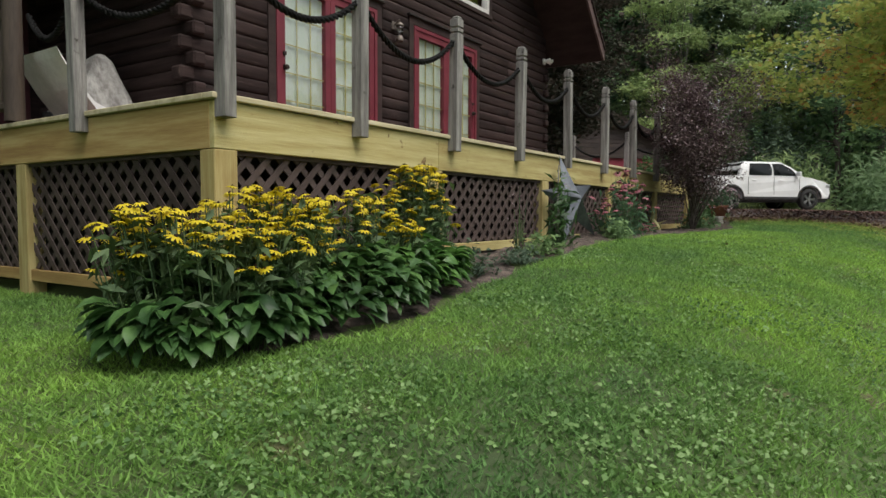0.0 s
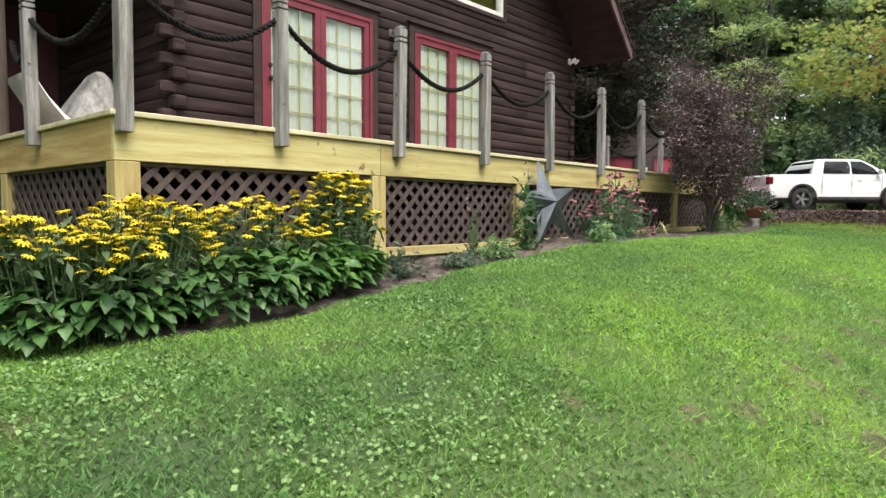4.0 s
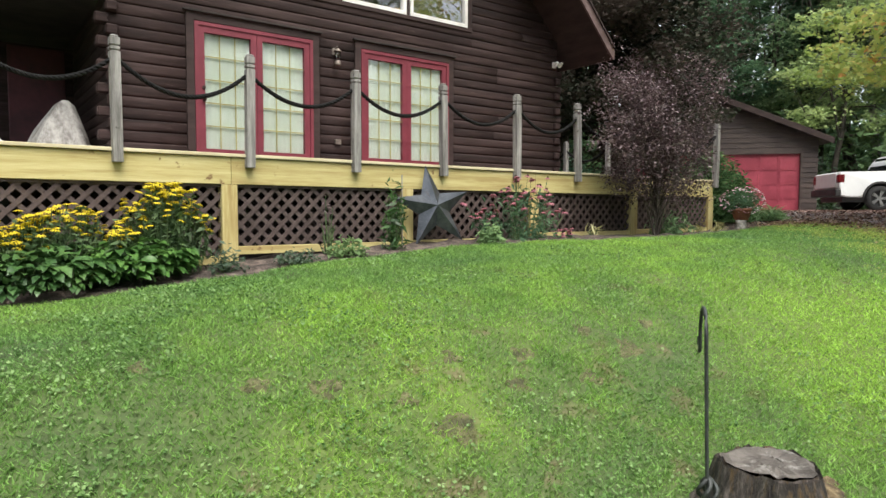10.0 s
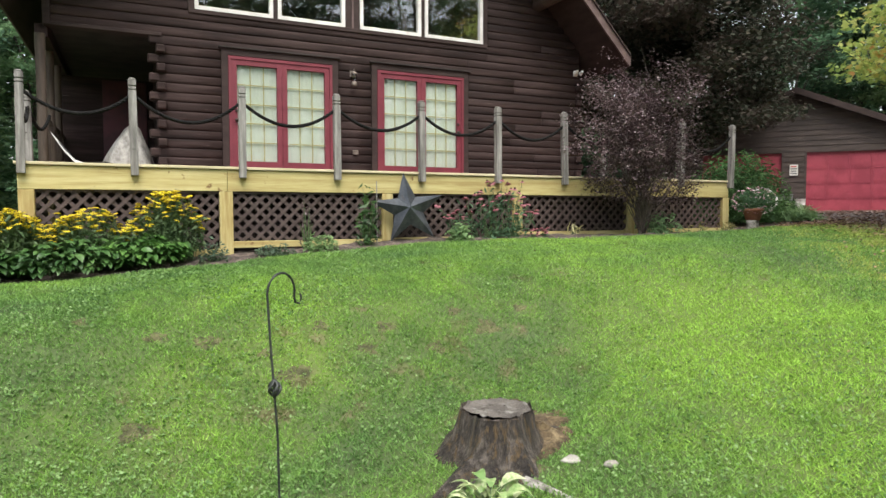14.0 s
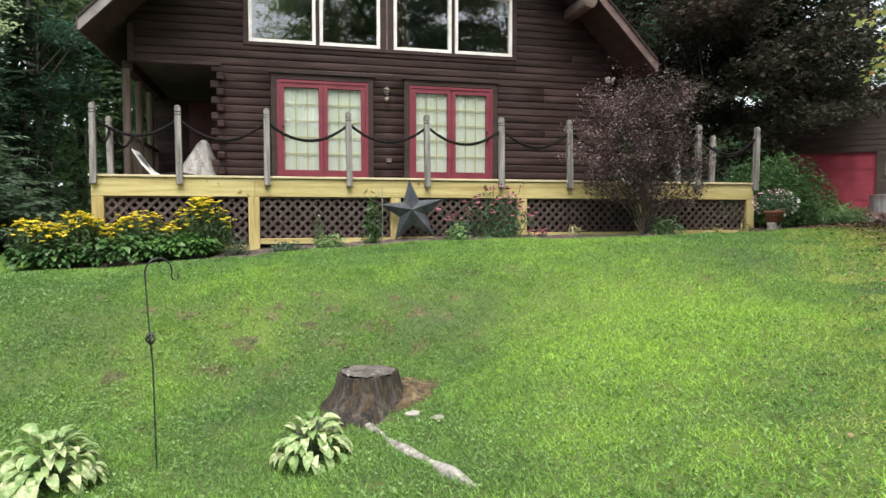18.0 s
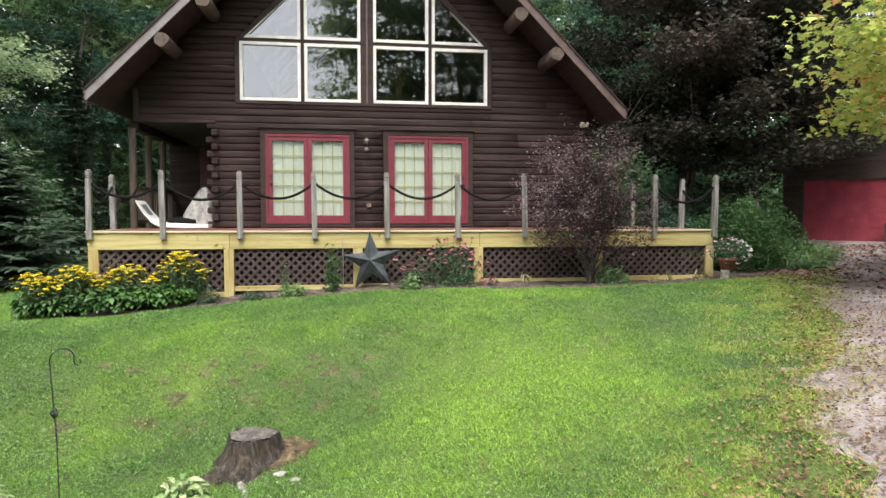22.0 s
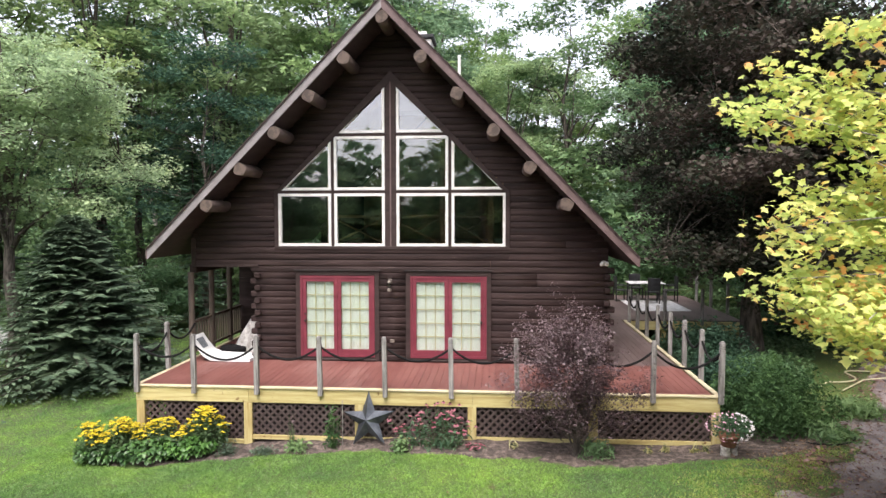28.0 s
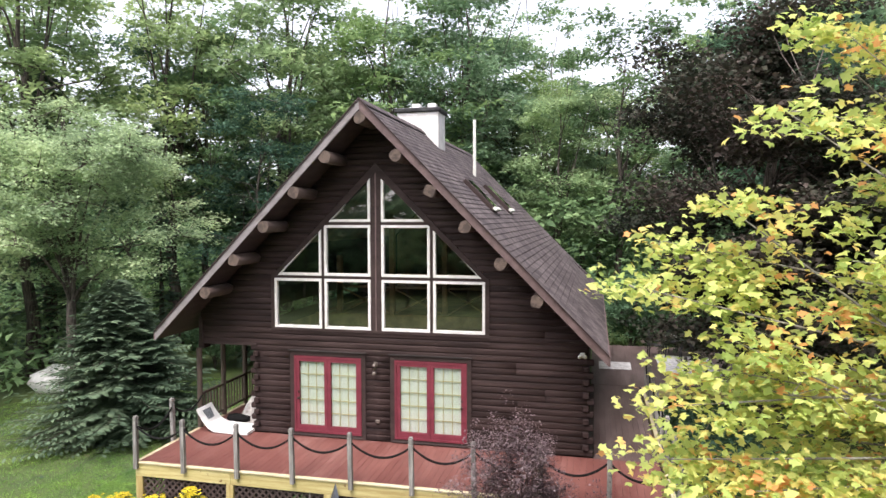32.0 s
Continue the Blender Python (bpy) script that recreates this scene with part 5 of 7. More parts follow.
# spots where the turf is worn through: x, y, size
WORN = ((4.27, -0.14, 0.13), (4.87, -0.65, 0.16), (6.72, -0.49, 0.15), (5.80, -0.25, 0.12), (5.56, -0.48, 0.11), (3.88, -0.01, 0.10), (3.71, -0.9, 0.14), (6.52, -0.2, 0.09),
        (5.23, -0.14, 0.10), (4.69, -0.39, 0.08), (6.15, -0.6, 0.10), (7.2, -0.3, 0.08), (3.3, 0.35, 0.08), (5.45, -2.62, 0.2), (5.95, -2.35, 0.2), (3.8, -2.6, 0.16))


def worn(x, y):
    """1 where the soil lies bare, 0 in full turf."""
    w = np.zeros(np.shape(x))
    for a, b, r in WORN:
        d = np.hypot((x - a) / 1.35, y - b) / r + 1.2 * (drift(x, y, 0.07, 4) - 0.5)
        w = np.maximum(w, np.clip(1.1 - d, 0, 1))
    thin = np.exp(-((x - 5.6) / 1.7) ** 2 - ((y + 0.45) / 0.55) ** 2)
    return np.maximum(w, thin * np.clip(drift(x, y, 0.13, 7) * 2.4 - 1.1, 0, 0.8))


soil_v, soil_f = [], []
rw = np.random.default_rng(17)
for a, b, r in WORN:
    base, m = len(soil_v), 18
    soil_v.append((a, b, gz(a, b) + float(wobble(a, b)) + 0.008))
    for k, (q, dz) in enumerate(((0.5, 0.006), (0.9, -0.012))):
        for i in range(m):
            ang = 2 * math.pi * i / m
            rad = r * q * (1 + 0.22 * math.sin(3 * ang + a * 9) + 0.14 * rw.normal())
            x, y = a + 1.35 * rad * math.cos(ang), b + rad * math.sin(ang)
            soil_v.append((x, y, gz(x, y) + float(wobble(x, y)) + dz + 0.004 * rw.normal()))
    for i in range(m):
        n1 = (i + 1) % m
        soil_f.append((base, base, base + 1 + i, base + 1 + n1))
        soil_f.append((base + 1 + i, base + 1 + m + i, base + 1 + m + n1, base + 1 + n1))
me = bpy.data.meshes.new("bare_soil")
me.from_pydata(soil_v, [], [f[1:] if f[0] == f[1] else f for f in soil_f])
me.materials.append(BARE_SOIL)
tagged(new("bare_soil", me), "small worn spots of bare brown soil in the lawn", "soil", kind="stuff")


def blades(name, n, x0, x1, y0, y1, h, w, seed, plain=True):
    r = np.random.default_rng(seed)
    x, y = r.uniform(x0, x1, n), r.uniform(y0, y1, n)
    left_edge = np.interp(y, DL[:, 1], DL[:, 0])
    keep = (x < left_edge + np.where(r.random(n) < 0.3, 0.8, 0.35) * r.normal(size=n)) & ~((y > bed_front(x) + 0.03 * r.normal(size=n)) & (x > 1.95) & (x < 16.1) & (y < 3.3)) & ~((x > 2.5) & (y > 3.2) & (x < 16))
    keep &= r.random(n) < np.clip(0.2 + (left_edge - x) / 0.9 + 0.9 * (drift(x, y, 0.45, 12) - 0.5), 0.12, 1)
    keep &= r.random(n) > 0.55 * worn(x, y)
    keep &= r.random(n) < 0.55 + 0.6 * drift(x, y, 0.16, 5)
    # thinner and broader away from the middle of the lawn
    thin = np.ones(n) if plain else np.interp(x, [0.5, 6.5, 10.5, 16], [1, 1, 0.6, 0.5]) * np.interp(y, [-7.5, -5.6, -3.5], [0.3, 0.55, 1.0])
    keep &= r.random(n) < thin
    x, y, thin = x[keep], y[keep], thin[keep]
    n = len(x)
    b = np.stack([x, y, ground(x, y) + wobble(x, y) - 0.004], 1)
    a = r.uniform(0, 2 * np.pi, n)
    side = np.stack([np.cos(a), np.sin(a), np.zeros(n)], 1) * (w * thin ** -0.3 * r.uniform(0.6, 1.3, n))[:, None]
    lean = r.normal(size=(n, 3)) * 0.85
    lean[:, 2] = 1
    tip = b + lean * (h * r.uniform(0.4, 1.25, n) * (0.7 + 0.6 * drift(x, y, 0.3, 6)))[:, None]
    ob = sheets(name, np.stack([b - side, b + side, tip], 1), BLADES)
    return tagged(ob, "short mown grass blades of the lawn", "grass", kind="stuff")


blades("lawn_grass", 920000, 0.5, 15.5, -7.5, 2.9, 0.035, 0.0066, 71, plain=False)
blades("lawn_grass", 60000, 0.2, 2.6, 2.9, 9.0, 0.038, 0.007, 75)
blades("lawn_grass", 30000, -1.5, 0.5, -4.0, 7.0, 0.036, 0.007, 76)
blades("lawn_grass", 80000, -9.0, 0.4, -3.0, 16.0, 0.045, 0.011, 73)
rc = np.random.default_rng(74)
nc = 250000
cx, cy = rc.uniform(0.6, 12.5, nc), rc.uniform(-5.2, 2.6, nc)
lush = np.clip(drift(cx, cy, 0.42, 8) * 2.6 - 0.85 + 0.9 * (drift(cx, cy, 1.5, 9) - 0.5), 0.04, 1) * np.interp(cx, [0.5, 3.0, 5.5, 8, 12], [0.85, 0.7, 0.42, 0.2, 0.12])
keep = (rc.random(nc) < lush) & (cy < bed_front(cx) - 0.05) & (cx < np.interp(cy, DL[:, 1], DL[:, 0]) - 1.0 + 0.3 * rc.normal(size=nc)) & (rc.random(nc) > worn(cx, cy))
cp = np.stack([cx, cy, ground(cx, cy) + wobble(cx, cy) + rc.uniform(0.014, 0.044, nc)], 1)[keep]
clover = sheets("lawn_clover", leaf_quads(rc, cp, 0.0215, 0.4, 0.75), CLOVER)
tagged(clover, "small clover leaves scattered through the lawn", "clover", kind="stuff")

# ---- purple shrub ----
broad_tree("purple_shrub", (11.33, 2.56, gz(11.33, 2.56)), 2.95, 0.03, 1.78, (1.42, 1.05, 1.16), 1060, 23, 0.038, BARK, PURPLE, 81, "purple-leaved shrub with thin dark stems in front of the deck", "shrub", limbs=60, fork=0.05, blob=0.21, slim=0.6, hollow=0.3, lean=-0.1, boughs=66, reach=0.13, rise=1.1, squash=1.0, spray=0.55, low=-0.7,
           extra=((-1.42, -0.1, 1.55), (-1.2, 0.1, 1.95), (-1.05, -0.2, 1.25), (0.0, 0.1, 2.62), (0.2, 0.0, 2.4), (-0.3, 0.0, 2.4), (-0.7, -0.2, 0.75), (0.7, 0.0, 0.7), (0.3, -0.3, 0.62), (-0.3, -0.3, 0.6), (1.0, 0.0, 0.85), (-1.0, 0.0, 0.9), (0.0, -0.35, 0.95), (0.35, 0.1, 2.3), (-0.5, 0.0, 2.3), (1.15, -0.1, 1.2), (1.3, 0.1, 1.45), (-0.5, 0.0, 0.75), (0.5, 0.0, 0.8), (0.85, -0.1, 0.9), (-0.8, 0.0, 1.0)))


# ---- garden things ----
def lathe(bm, prof, n=16, centre=(0, 0), cap=True):
    """Turns a profile (radius, z) round the upright axis."""
    rings = []
    for r, z in prof:
        rings.append([bm.verts.new((centre[0] + r * math.cos(2 * math.pi * i / n), centre[1] + r * math.sin(2 * math.pi * i / n), z)) for i in range(n)])
    for a, b in zip(rings, rings[1:]):
        for i in range(n):
            j = (i + 1) % n
            f = bm.faces.new((a[i], a[j], b[j], b[i]))
            f.smooth = True
    if cap:
        bm.faces.new(rings[-1])
        bm.faces.new(rings[0][::-1])
    return bm


STAR_METAL = surf("grey_star_metal", [(0.1, (0.04, 0.045, 0.053)), (0.5, (0.07, 0.078, 0.09)), (0.9, (0.12, 0.13, 0.145))], scale=3, fine=25, rough=0.42, bump=0.15, metal=0.7, stain=((0.09, 0.065, 0.05), 9, 0.66, 0.76))
bm = bmesh.new()
R, r0 = 0.565, 0.225
hub = bm.verts.new((0, -0.15, 0))
rim = [bm.verts.new(((R if i % 2 == 0 else r0) * math.sin(math.pi * i / 5), 0, (R if i % 2 == 0 else r0) * math.cos(math.pi * i / 5))) for i in range(10)]
for i in range(10):
    bm.faces.new((hub, rim[i], rim[(i + 1) % 10]))
bmesh.ops.recalc_face_normals(bm, faces=bm.faces[:])
geom = bmesh.ops.solidify(bm, geom=bm.faces[:], thickness=0.006)
star = part("barn_star", bm, STAR_METAL)
star.matrix_basis = Matrix.Translation((7.37, 3.06, 1.46)) @ Euler((radians(-14), radians(-5), radians(-10))).to_matrix().to_4x4()
tagged(star, "large grey metal barn star leaning against the lattice", "star")

# shepherd's hook
IRON = surf("black_iron", [(0.3, (0.02, 0.022, 0.022)), (0.7, (0.06, 0.065, 0.062))], scale=8, fine=50, rough=0.55, bump=0.3, metal=0.4)
hook = thing("shepherd_hook", (4.345, -2.61, gz(4.345, -2.61)), "thin black iron shepherd's hook standing in the lawn", "garden hook")
T = Tubes(8)
hx, hy = 4.345, -2.61
zt = 1.0
P = [(hx + 0.03, hy, gz(hx, hy) - 0.1), (hx + 0.02, hy, 0.3), (hx - 0.005, hy, 0.7), (hx - 0.02, hy, zt)]
for i in range(1, 12):
    a = math.pi * i / 10
    P.append((hx - 0.02 + 0.1 * (1 - math.cos(a)), 0.1 * (1 - math.cos(a)), zt + 0.1 * math.sin(a)))
P += [(hx + 0.185, 0.205, zt - 0.06), (hx + 0.215, 0.235, zt - 0.07), (hx + 0.23, 0.25, zt - 0.045), (hx + 0.225, 0.245, zt - 0.02)]
P = P[:4] + [(hx - 0.02 + 0.80 * u, hy + 0.60 * u, z) for _, u, z in P[4:]]
T.add(P, [0.006] * len(P))
T.build("pole", IRON, hook)
T = Tubes(6)
for k in range(5):
    a0 = 2 * math.pi * k / 5
    T.add([(hx + 0.008 + 0.03 * math.sin(math.pi * i / 8) * math.cos(a0 + i * 0.25), hy + 0.03 * math.sin(math.pi * i / 8) * math.sin(a0 + i * 0.25), 0.49 + 0.011 * i) for i in range(9)], [0.007] * 9)
T.build("twisted_basket", IRON, hook)

# stump with roots
STUMP = surf("weathered_stump", [(0.2, (0.022, 0.017, 0.014)), (0.5, (0.062, 0.05, 0.042)), (0.8, (0.17, 0.142, 0.12))], (6, 6, 1.0), 2.2, 14, 0.9, 1.0, depth=0.05, stain=((0.15, 0.095, 0.04), 4, 0.53, 0.68))
STUMP_TOP = surf("stump_top", [(0.1, (0.05, 0.042, 0.036)), (0.9, (0.13, 0.115, 0.10))], scale=6, fine=40, rough=0.9, bump=0.8, stain=((0.22, 0.21, 0.19), 11, 0.56, 0.68))
sx, sy = 5.97, -2.0
sb = gz(sx, sy) - 0.12
stump = thing("tree_stump", (sx, sy, sb), "weathered grey-brown tree stump with flaring roots in the lawn", "stump")
bm = bmesh.new()
N = 40
rs = np.random.default_rng(91)
flare = [1 + 0.15 * math.sin(3 * a + 1) + 0.09 * math.sin(7 * a) + 0.025 * rs.normal() for a in np.linspace(0, 2 * math.pi, N, endpoint=False)]
rows = []
for z, r, k in ((sb, 0.50, 1.0), (sb + 0.1, 0.385, 0.9), (sb + 0.2, 0.31, 0.7), (sb + 0.3, 0.272, 0.55), (sb + 0.4, 0.25, 0.45), (0.02, 0.236, 0.4), (0.055, 0.225, 0.32)):
    rows.append([bm.verts.new((sx + r * (1 + (flare[i] - 1) * k * 1.0) * math.cos(2 * math.pi * i / N), sy + r * (1 + (flare[i] - 1) * k * 1.0) * math.sin(2 * math.pi * i / N), z + 0.008 * rs.normal())) for i in range(N)])
for a, b in zip(rows, rows[1:]):
    for i in range(N):
        j = (i + 1) % N
        bm.faces.new((a[i], a[j], b[j], b[i]))
part("trunk_base", bm, STUMP, stump)
bm = bmesh.new()
last = None
for f, dz in ((1.0, 0.062), (0.86, 0.07), (0.6, 0.056), (0.3, 0.062)):
    cur = [bm.verts.new((sx + 0.227 * f * (1 + (flare[i] - 1) * 0.42) * math.cos(2 * math.pi * i / N), sy + 0.227 * f * (1 + (flare[i] - 1) * 0.42) * math.sin(2 * math.pi * i / N), dz + 0.006 * rs.normal())) for i in range(N)]
    if last:
        for i in range(N):
            bm.faces.new((last[i], last[(i + 1) % N], cur[(i + 1) % N], cur[i]))
    last = cur
bm.faces.new(last)
part("cut_top", bm, STUMP_TOP, stump, "cracked grey cut surface")
for pts, r in (([(sx + 0.24, sy + 0.04), (sx + 0.45, sy - 0.02), (sx + 0.6, sy - 0.08)], 0.05), ([(sx - 0.24, sy - 0.15), (sx - 0.5, sy - 0.28), (sx - 0.62, sy - 0.3)], 0.06)):
    T = Tubes(8)
    T.add([(x, y, gz(x, y) + r * 0.35 - 0.02 * i) for i, (x, y) in enumerate(pts)], [r * 1.4, r, r * 0.5])
    T.build("root", STUMP, stump)
# crumbled bark and straw heaped against the stump
CRUMBS = surf("bark_crumbs", [(0.2, (0.05, 0.035, 0.02)), (0.5, (0.13, 0.092, 0.05)), (0.8, (0.27, 0.205, 0.11))], (1, 1, 1), 9, 45, 0.95, 1.0, depth=0.03)
bm = bmesh.new()
last = None
for f, h in ((1.0, -0.02), (0.82, 0.045), (0.6, 0.09), (0.35, 0.125), (0.12, 0.14)):
    cur = []
    for i in range(28):
        a = 2 * math.pi * i / 28
        x = sx + 0.25 + f * 0.42 * (1 + 0.12 * math.sin(3 * a) + 0.08 * rs.normal()) * math.cos(a)
        y = sy + 0.06 + f * 0.38 * (1 + 0.12 * math.sin(2 * a + 1)) * math.sin(a)
        cur.append(bm.verts.new((x, y, gz(x, y) + h * 0.5 + 0.016 * rs.normal())))
    if last:
        for i in range(28):
            bm.faces.new((last[i], last[(i + 1) % 28], cur[(i + 1) % 28], cur[i]))
    last = cur
bm.faces.new(last)
part("root_collar", bm, CRUMBS, stump, "crumbled brown bark mound at the foot of the stump")
PALE_ROOT = surf("bleached_root", [(0.2, (0.15, 0.135, 0.12)), (0.8, (0.42, 0.395, 0.36))], (3, 3, 3), 5, 24, 0.9, 0.6)
T = Tubes(8)
path = [(5.92, -2.42), (6.02, -2.78), (6.1, -3.08), (6.21, -3.39), (6.28, -3.63), (6.38, -3.93)]
T.add([(x, y, gz(x, y) - 0.02) for x, y in path], [0.05, 0.036, 0.06, 0.04, 0.068, 0.02])
tagged(T.build("surface_root", PALE_ROOT, stump), "bleached grey root lying bare in the grass")


def stone(name, at, size, material, label, category="stone", seed=0):
    r = np.random.default_rng(seed)
    bm = bmesh.new()
    bmesh.ops.create_icosphere(bm, subdivisions=2, radius=1)
    for v in bm.verts:
        k = 1 + 0.16 * math.sin(3.1 * v.co.x + seed) + 0.12 * math.sin(4.3 * v.co.y + 2 * seed) + 0.05 * r.normal()
        v.co = Vector((v.co.x * size[0] * k, v.co.y * size[1] * k, v.co.z * size[2] * k))
    for f in bm.faces:
        f.smooth = True
    ob = part(name, bm, material)
    ob.location = at
    return tagged(ob, label, category)


STONE = surf("pale_stone", [(0.2, (0.24, 0.22, 0.19)), (0.8, (0.42, 0.40, 0.36))], scale=6, fine=30, rough=0.9, bump=0.4)
for i, (x, y, s) in enumerate(((6.28, -2.42, 0.07), (6.44, -2.62, 0.06))):
    stone("stone", (x, y, gz(x, y) + 0.005), (s, s * 0.7, s * 0.35), STONE, "small pale stone in the grass beside the stump", seed=i)


def leaf_mesh(name, length, width, material, curl=0.35, fold=0.25, n=5):
    """A pointed leaf along +x from its stalk, arched and folded at the midrib."""
    V, F = [], []
    for i in range(n + 1):
        t = i / n
        w = width * 0.5 * (math.sin(math.pi * min(1.0, t * 0.92 + 0.06)) ** 0.8) * (1.0 if t < 0.99 else 0.02)
        x, z = length * t * (1 - 0.15 * curl * t), length * (0.35 * curl * math.sin(math.pi * t * 0.75) - curl * 0.75 * t * t)
        V += [(x, -w, z + fold * w), (x, 0, z), (x, w, z + fold * w)]
    for i in range(n):
        a = 3 * i
        F += [(a, a + 3, a + 4, a + 1), (a + 1, a + 4, a + 5, a + 2)]
    me = bpy.data.meshes.new(name)
    me.from_pydata(V, [], F)
    me.materials.append(material)
    for p in me.polygons:
        p.use_smooth = True
    return me


def turned(at, yaw, pitch, roll=0.0, s=1.0):
    return Matrix.Translation(at) @ Matrix.Rotation(yaw, 4, "Z") @ Matrix.Rotation(pitch, 4, "Y") @ Matrix.Rotation(roll, 4, "X") @ Matrix.Scale(s, 4)


HOSTA = surf("variegated_hosta", [(0.2, (0.17, 0.29, 0.09)), (0.5, (0.31, 0.42, 0.17)), (0.8, (0.58, 0.61, 0.37))], scale=22, fine=40, rough=0.5, bump=0.2, vary=0.5, leaf=0.25)
BROAD = surf("broad_green_leaf", [(0.1, (0.024, 0.062, 0.018)), (0.5, (0.048, 0.115, 0.03)), (0.9, (0.10, 0.20, 0.055))], scale=4, fine=30, rough=0.4, bump=0.3, vary=0.5, leaf=0.25)
STEM = surf("green_stem", [(0.3, (0.04, 0.08, 0.03)), (0.7, (0.09, 0.14, 0.05))], scale=5, fine=20, rough=0.7, bump=0.1)
BRIGHT = surf("bright_green_leaf", [(0.1, (0.035, 0.095, 0.02)), (0.5, (0.072, 0.17, 0.036)), (0.9, (0.14, 0.28, 0.065))], scale=4, fine=30, rough=0.4, bump=0.3, vary=0.5, leaf=0.3)
SLIM_LEAF = surf("slim_stem_leaf", [(0.1, (0.05, 0.095, 0.035)), (0.9, (0.13, 0.20, 0.08))], scale=4, fine=30, rough=0.6, bump=0.1, vary=0.5, island=True, leaf=0.3)
PETAL = surf("yellow_petal", [(0.2, (0.53, 0.41, 0.008)), (0.8, (0.69, 0.565, 0.02))], scale=8, fine=30, rough=0.6, bump=0.05, vary=0.4, leaf=0.25)
CONE = surf("dark_flower_eye", [(0.3, (0.02, 0.01, 0.006)), (0.7, (0.06, 0.03, 0.015))], scale=30, fine=90, rough=0.9, bump=0.5)
PINK = surf("pink_petal", [(0.2, (0.26, 0.065, 0.095)), (0.8, (0.40, 0.15, 0.185))], scale=8, fine=30, rough=0.6, bump=0.05, vary=0.5, leaf=0.25)
PALE_PINK = surf("pale_pink_petal", [(0.2, (0.50, 0.24, 0.33)), (0.8, (0.70, 0.48, 0.54))], scale=8, fine=30, rough=0.6, bump=0.0, vary=0.5, leaf=0.25)
WHITE_PETAL = surf("white_petal", [(0.2, (0.66, 0.62, 0.62)), (0.8, (0.85, 0.82, 0.82))], scale=8, fine=30, rough=0.6, bump=0.0, vary=0.4, leaf=0.25)

hosta_leaf = leaf_mesh("leaf", 0.135, 0.066, HOSTA, 0.6, 0.3, 5)
for hx0, hy0, n, s in ((5.46, -2.82, 105, 1.0), (3.74, -2.75, 110, 1.15)):
    g = gz(hx0, hy0)
    plant = thing("hosta", (hx0, hy0, g), "pale yellow-green variegated hosta clump in the lawn", "hosta", "hostas by the stump")
    rr = np.random.default_rng(int(hx0 * 100))
    T = Tubes(5)
    for i in range(n):
        f = math.sqrt((i + 0.5) / n)
        yaw = i * 2.39996 + 0.3 * rr.normal()
        rad = (0.05 + 0.17 * f) * s
        zz = g + (0.29 - 0.227 * f ** 1.5 + 0.02 * rr.normal()) * s
        at = (hx0 + rad * math.cos(yaw), hy0 + rad * math.sin(yaw), zz)
        piece("leaf", hosta_leaf, turned(at, yaw + 0.2 * rr.normal(), radians(-30 + 58 * f + 10 * rr.normal()), 0.25 * rr.normal(), s * (0.8 + 0.35 * rr.random())), plant)
        if i % 2 == 0:
            T.add([(hx0 + 0.02 * math.cos(yaw), hy0 + 0.02 * math.sin(yaw), g - 0.02), ((hx0 + at[0]) / 2, (hy0 + at[1]) / 2, zz - 0.03), at], [0.006, 0.005, 0.004])
    T.build("stalk", STEM, plant)["kind"] = "stuff"

# broad-leaved border plants
broad_leaf = leaf_mesh("leaf", 0.145, 0.072, BROAD, 0.4, 0.3, 4)
rb = np.random.default_rng(95)
broad_light = broad_leaf.copy()
broad_light.materials.clear()
broad_light.materials.append(BRIGHT)
for cx0, cy0, w, d, n, hh, blade in ((2.18, 2.8, 0.58, 0.38, 290, 0.42, broad_leaf), (3.0, 2.72, 0.62, 0.36, 280, 0.32, broad_leaf), (3.75, 2.80, 0.5, 0.28, 260, 0.30, broad_light)):
    plant = thing("broad_leaf_plant", (cx0, cy0, gz(cx0, cy0)), "dense clump of large dark green pointed leaves edging the bed", "border plant", "border plants below the flowers")
    for i in range(n):
        u, a = math.sqrt(rb.random()), rb.uniform(0, 2 * math.pi)
        x, y = cx0 + w * u * math.cos(a), cy0 + d * u * math.sin(a)
        zz = gz(x, y) + 0.08 + hh * (1 - u ** 2.5) * rb.uniform(0.65, 1.0) + 0.05 * rb.random()
        yaw = math.atan2((y - cy0 - 0.15) / d, (x - cx0) / w) + 0.7 * rb.normal()
        piece("leaf", blade, turned((x, y, zz), yaw, radians(rb.uniform(-28, 18) * (0.4 + u)), 0.3 * rb.normal(), rb.uniform(0.75, 1.25)), plant)
    for i in range(int(n * 0.6)):
        a = rb.uniform(math.pi * 0.85, math.pi * 2.15)
        x, y = cx0 + w * 1.0 * math.cos(a), cy0 + d * 1.0 * math.sin(a)
        piece("leaf", blade, turned((x, y, gz(x, y) + rb.uniform(0.1, 0.3)), a + 0.5 * rb.normal(), radians(rb.uniform(-12, 24)), 0.3 * rb.normal(), rb.uniform(0.75, 1.2)), plant)
    T = Tubes(4)
    for i in range(40):
        x, y = cx0 + w * 0.6 * rb.normal() * 0.5, cy0 + d * 0.5 * rb.normal() * 0.5
        T.add([(x, y, gz(x, y) - 0.02), (x + 0.03 * rb.normal(), y, gz(x, y) + hh * 0.8)], [0.006, 0.004])
    T.build("stalk", STEM, plant)["kind"] = "stuff"


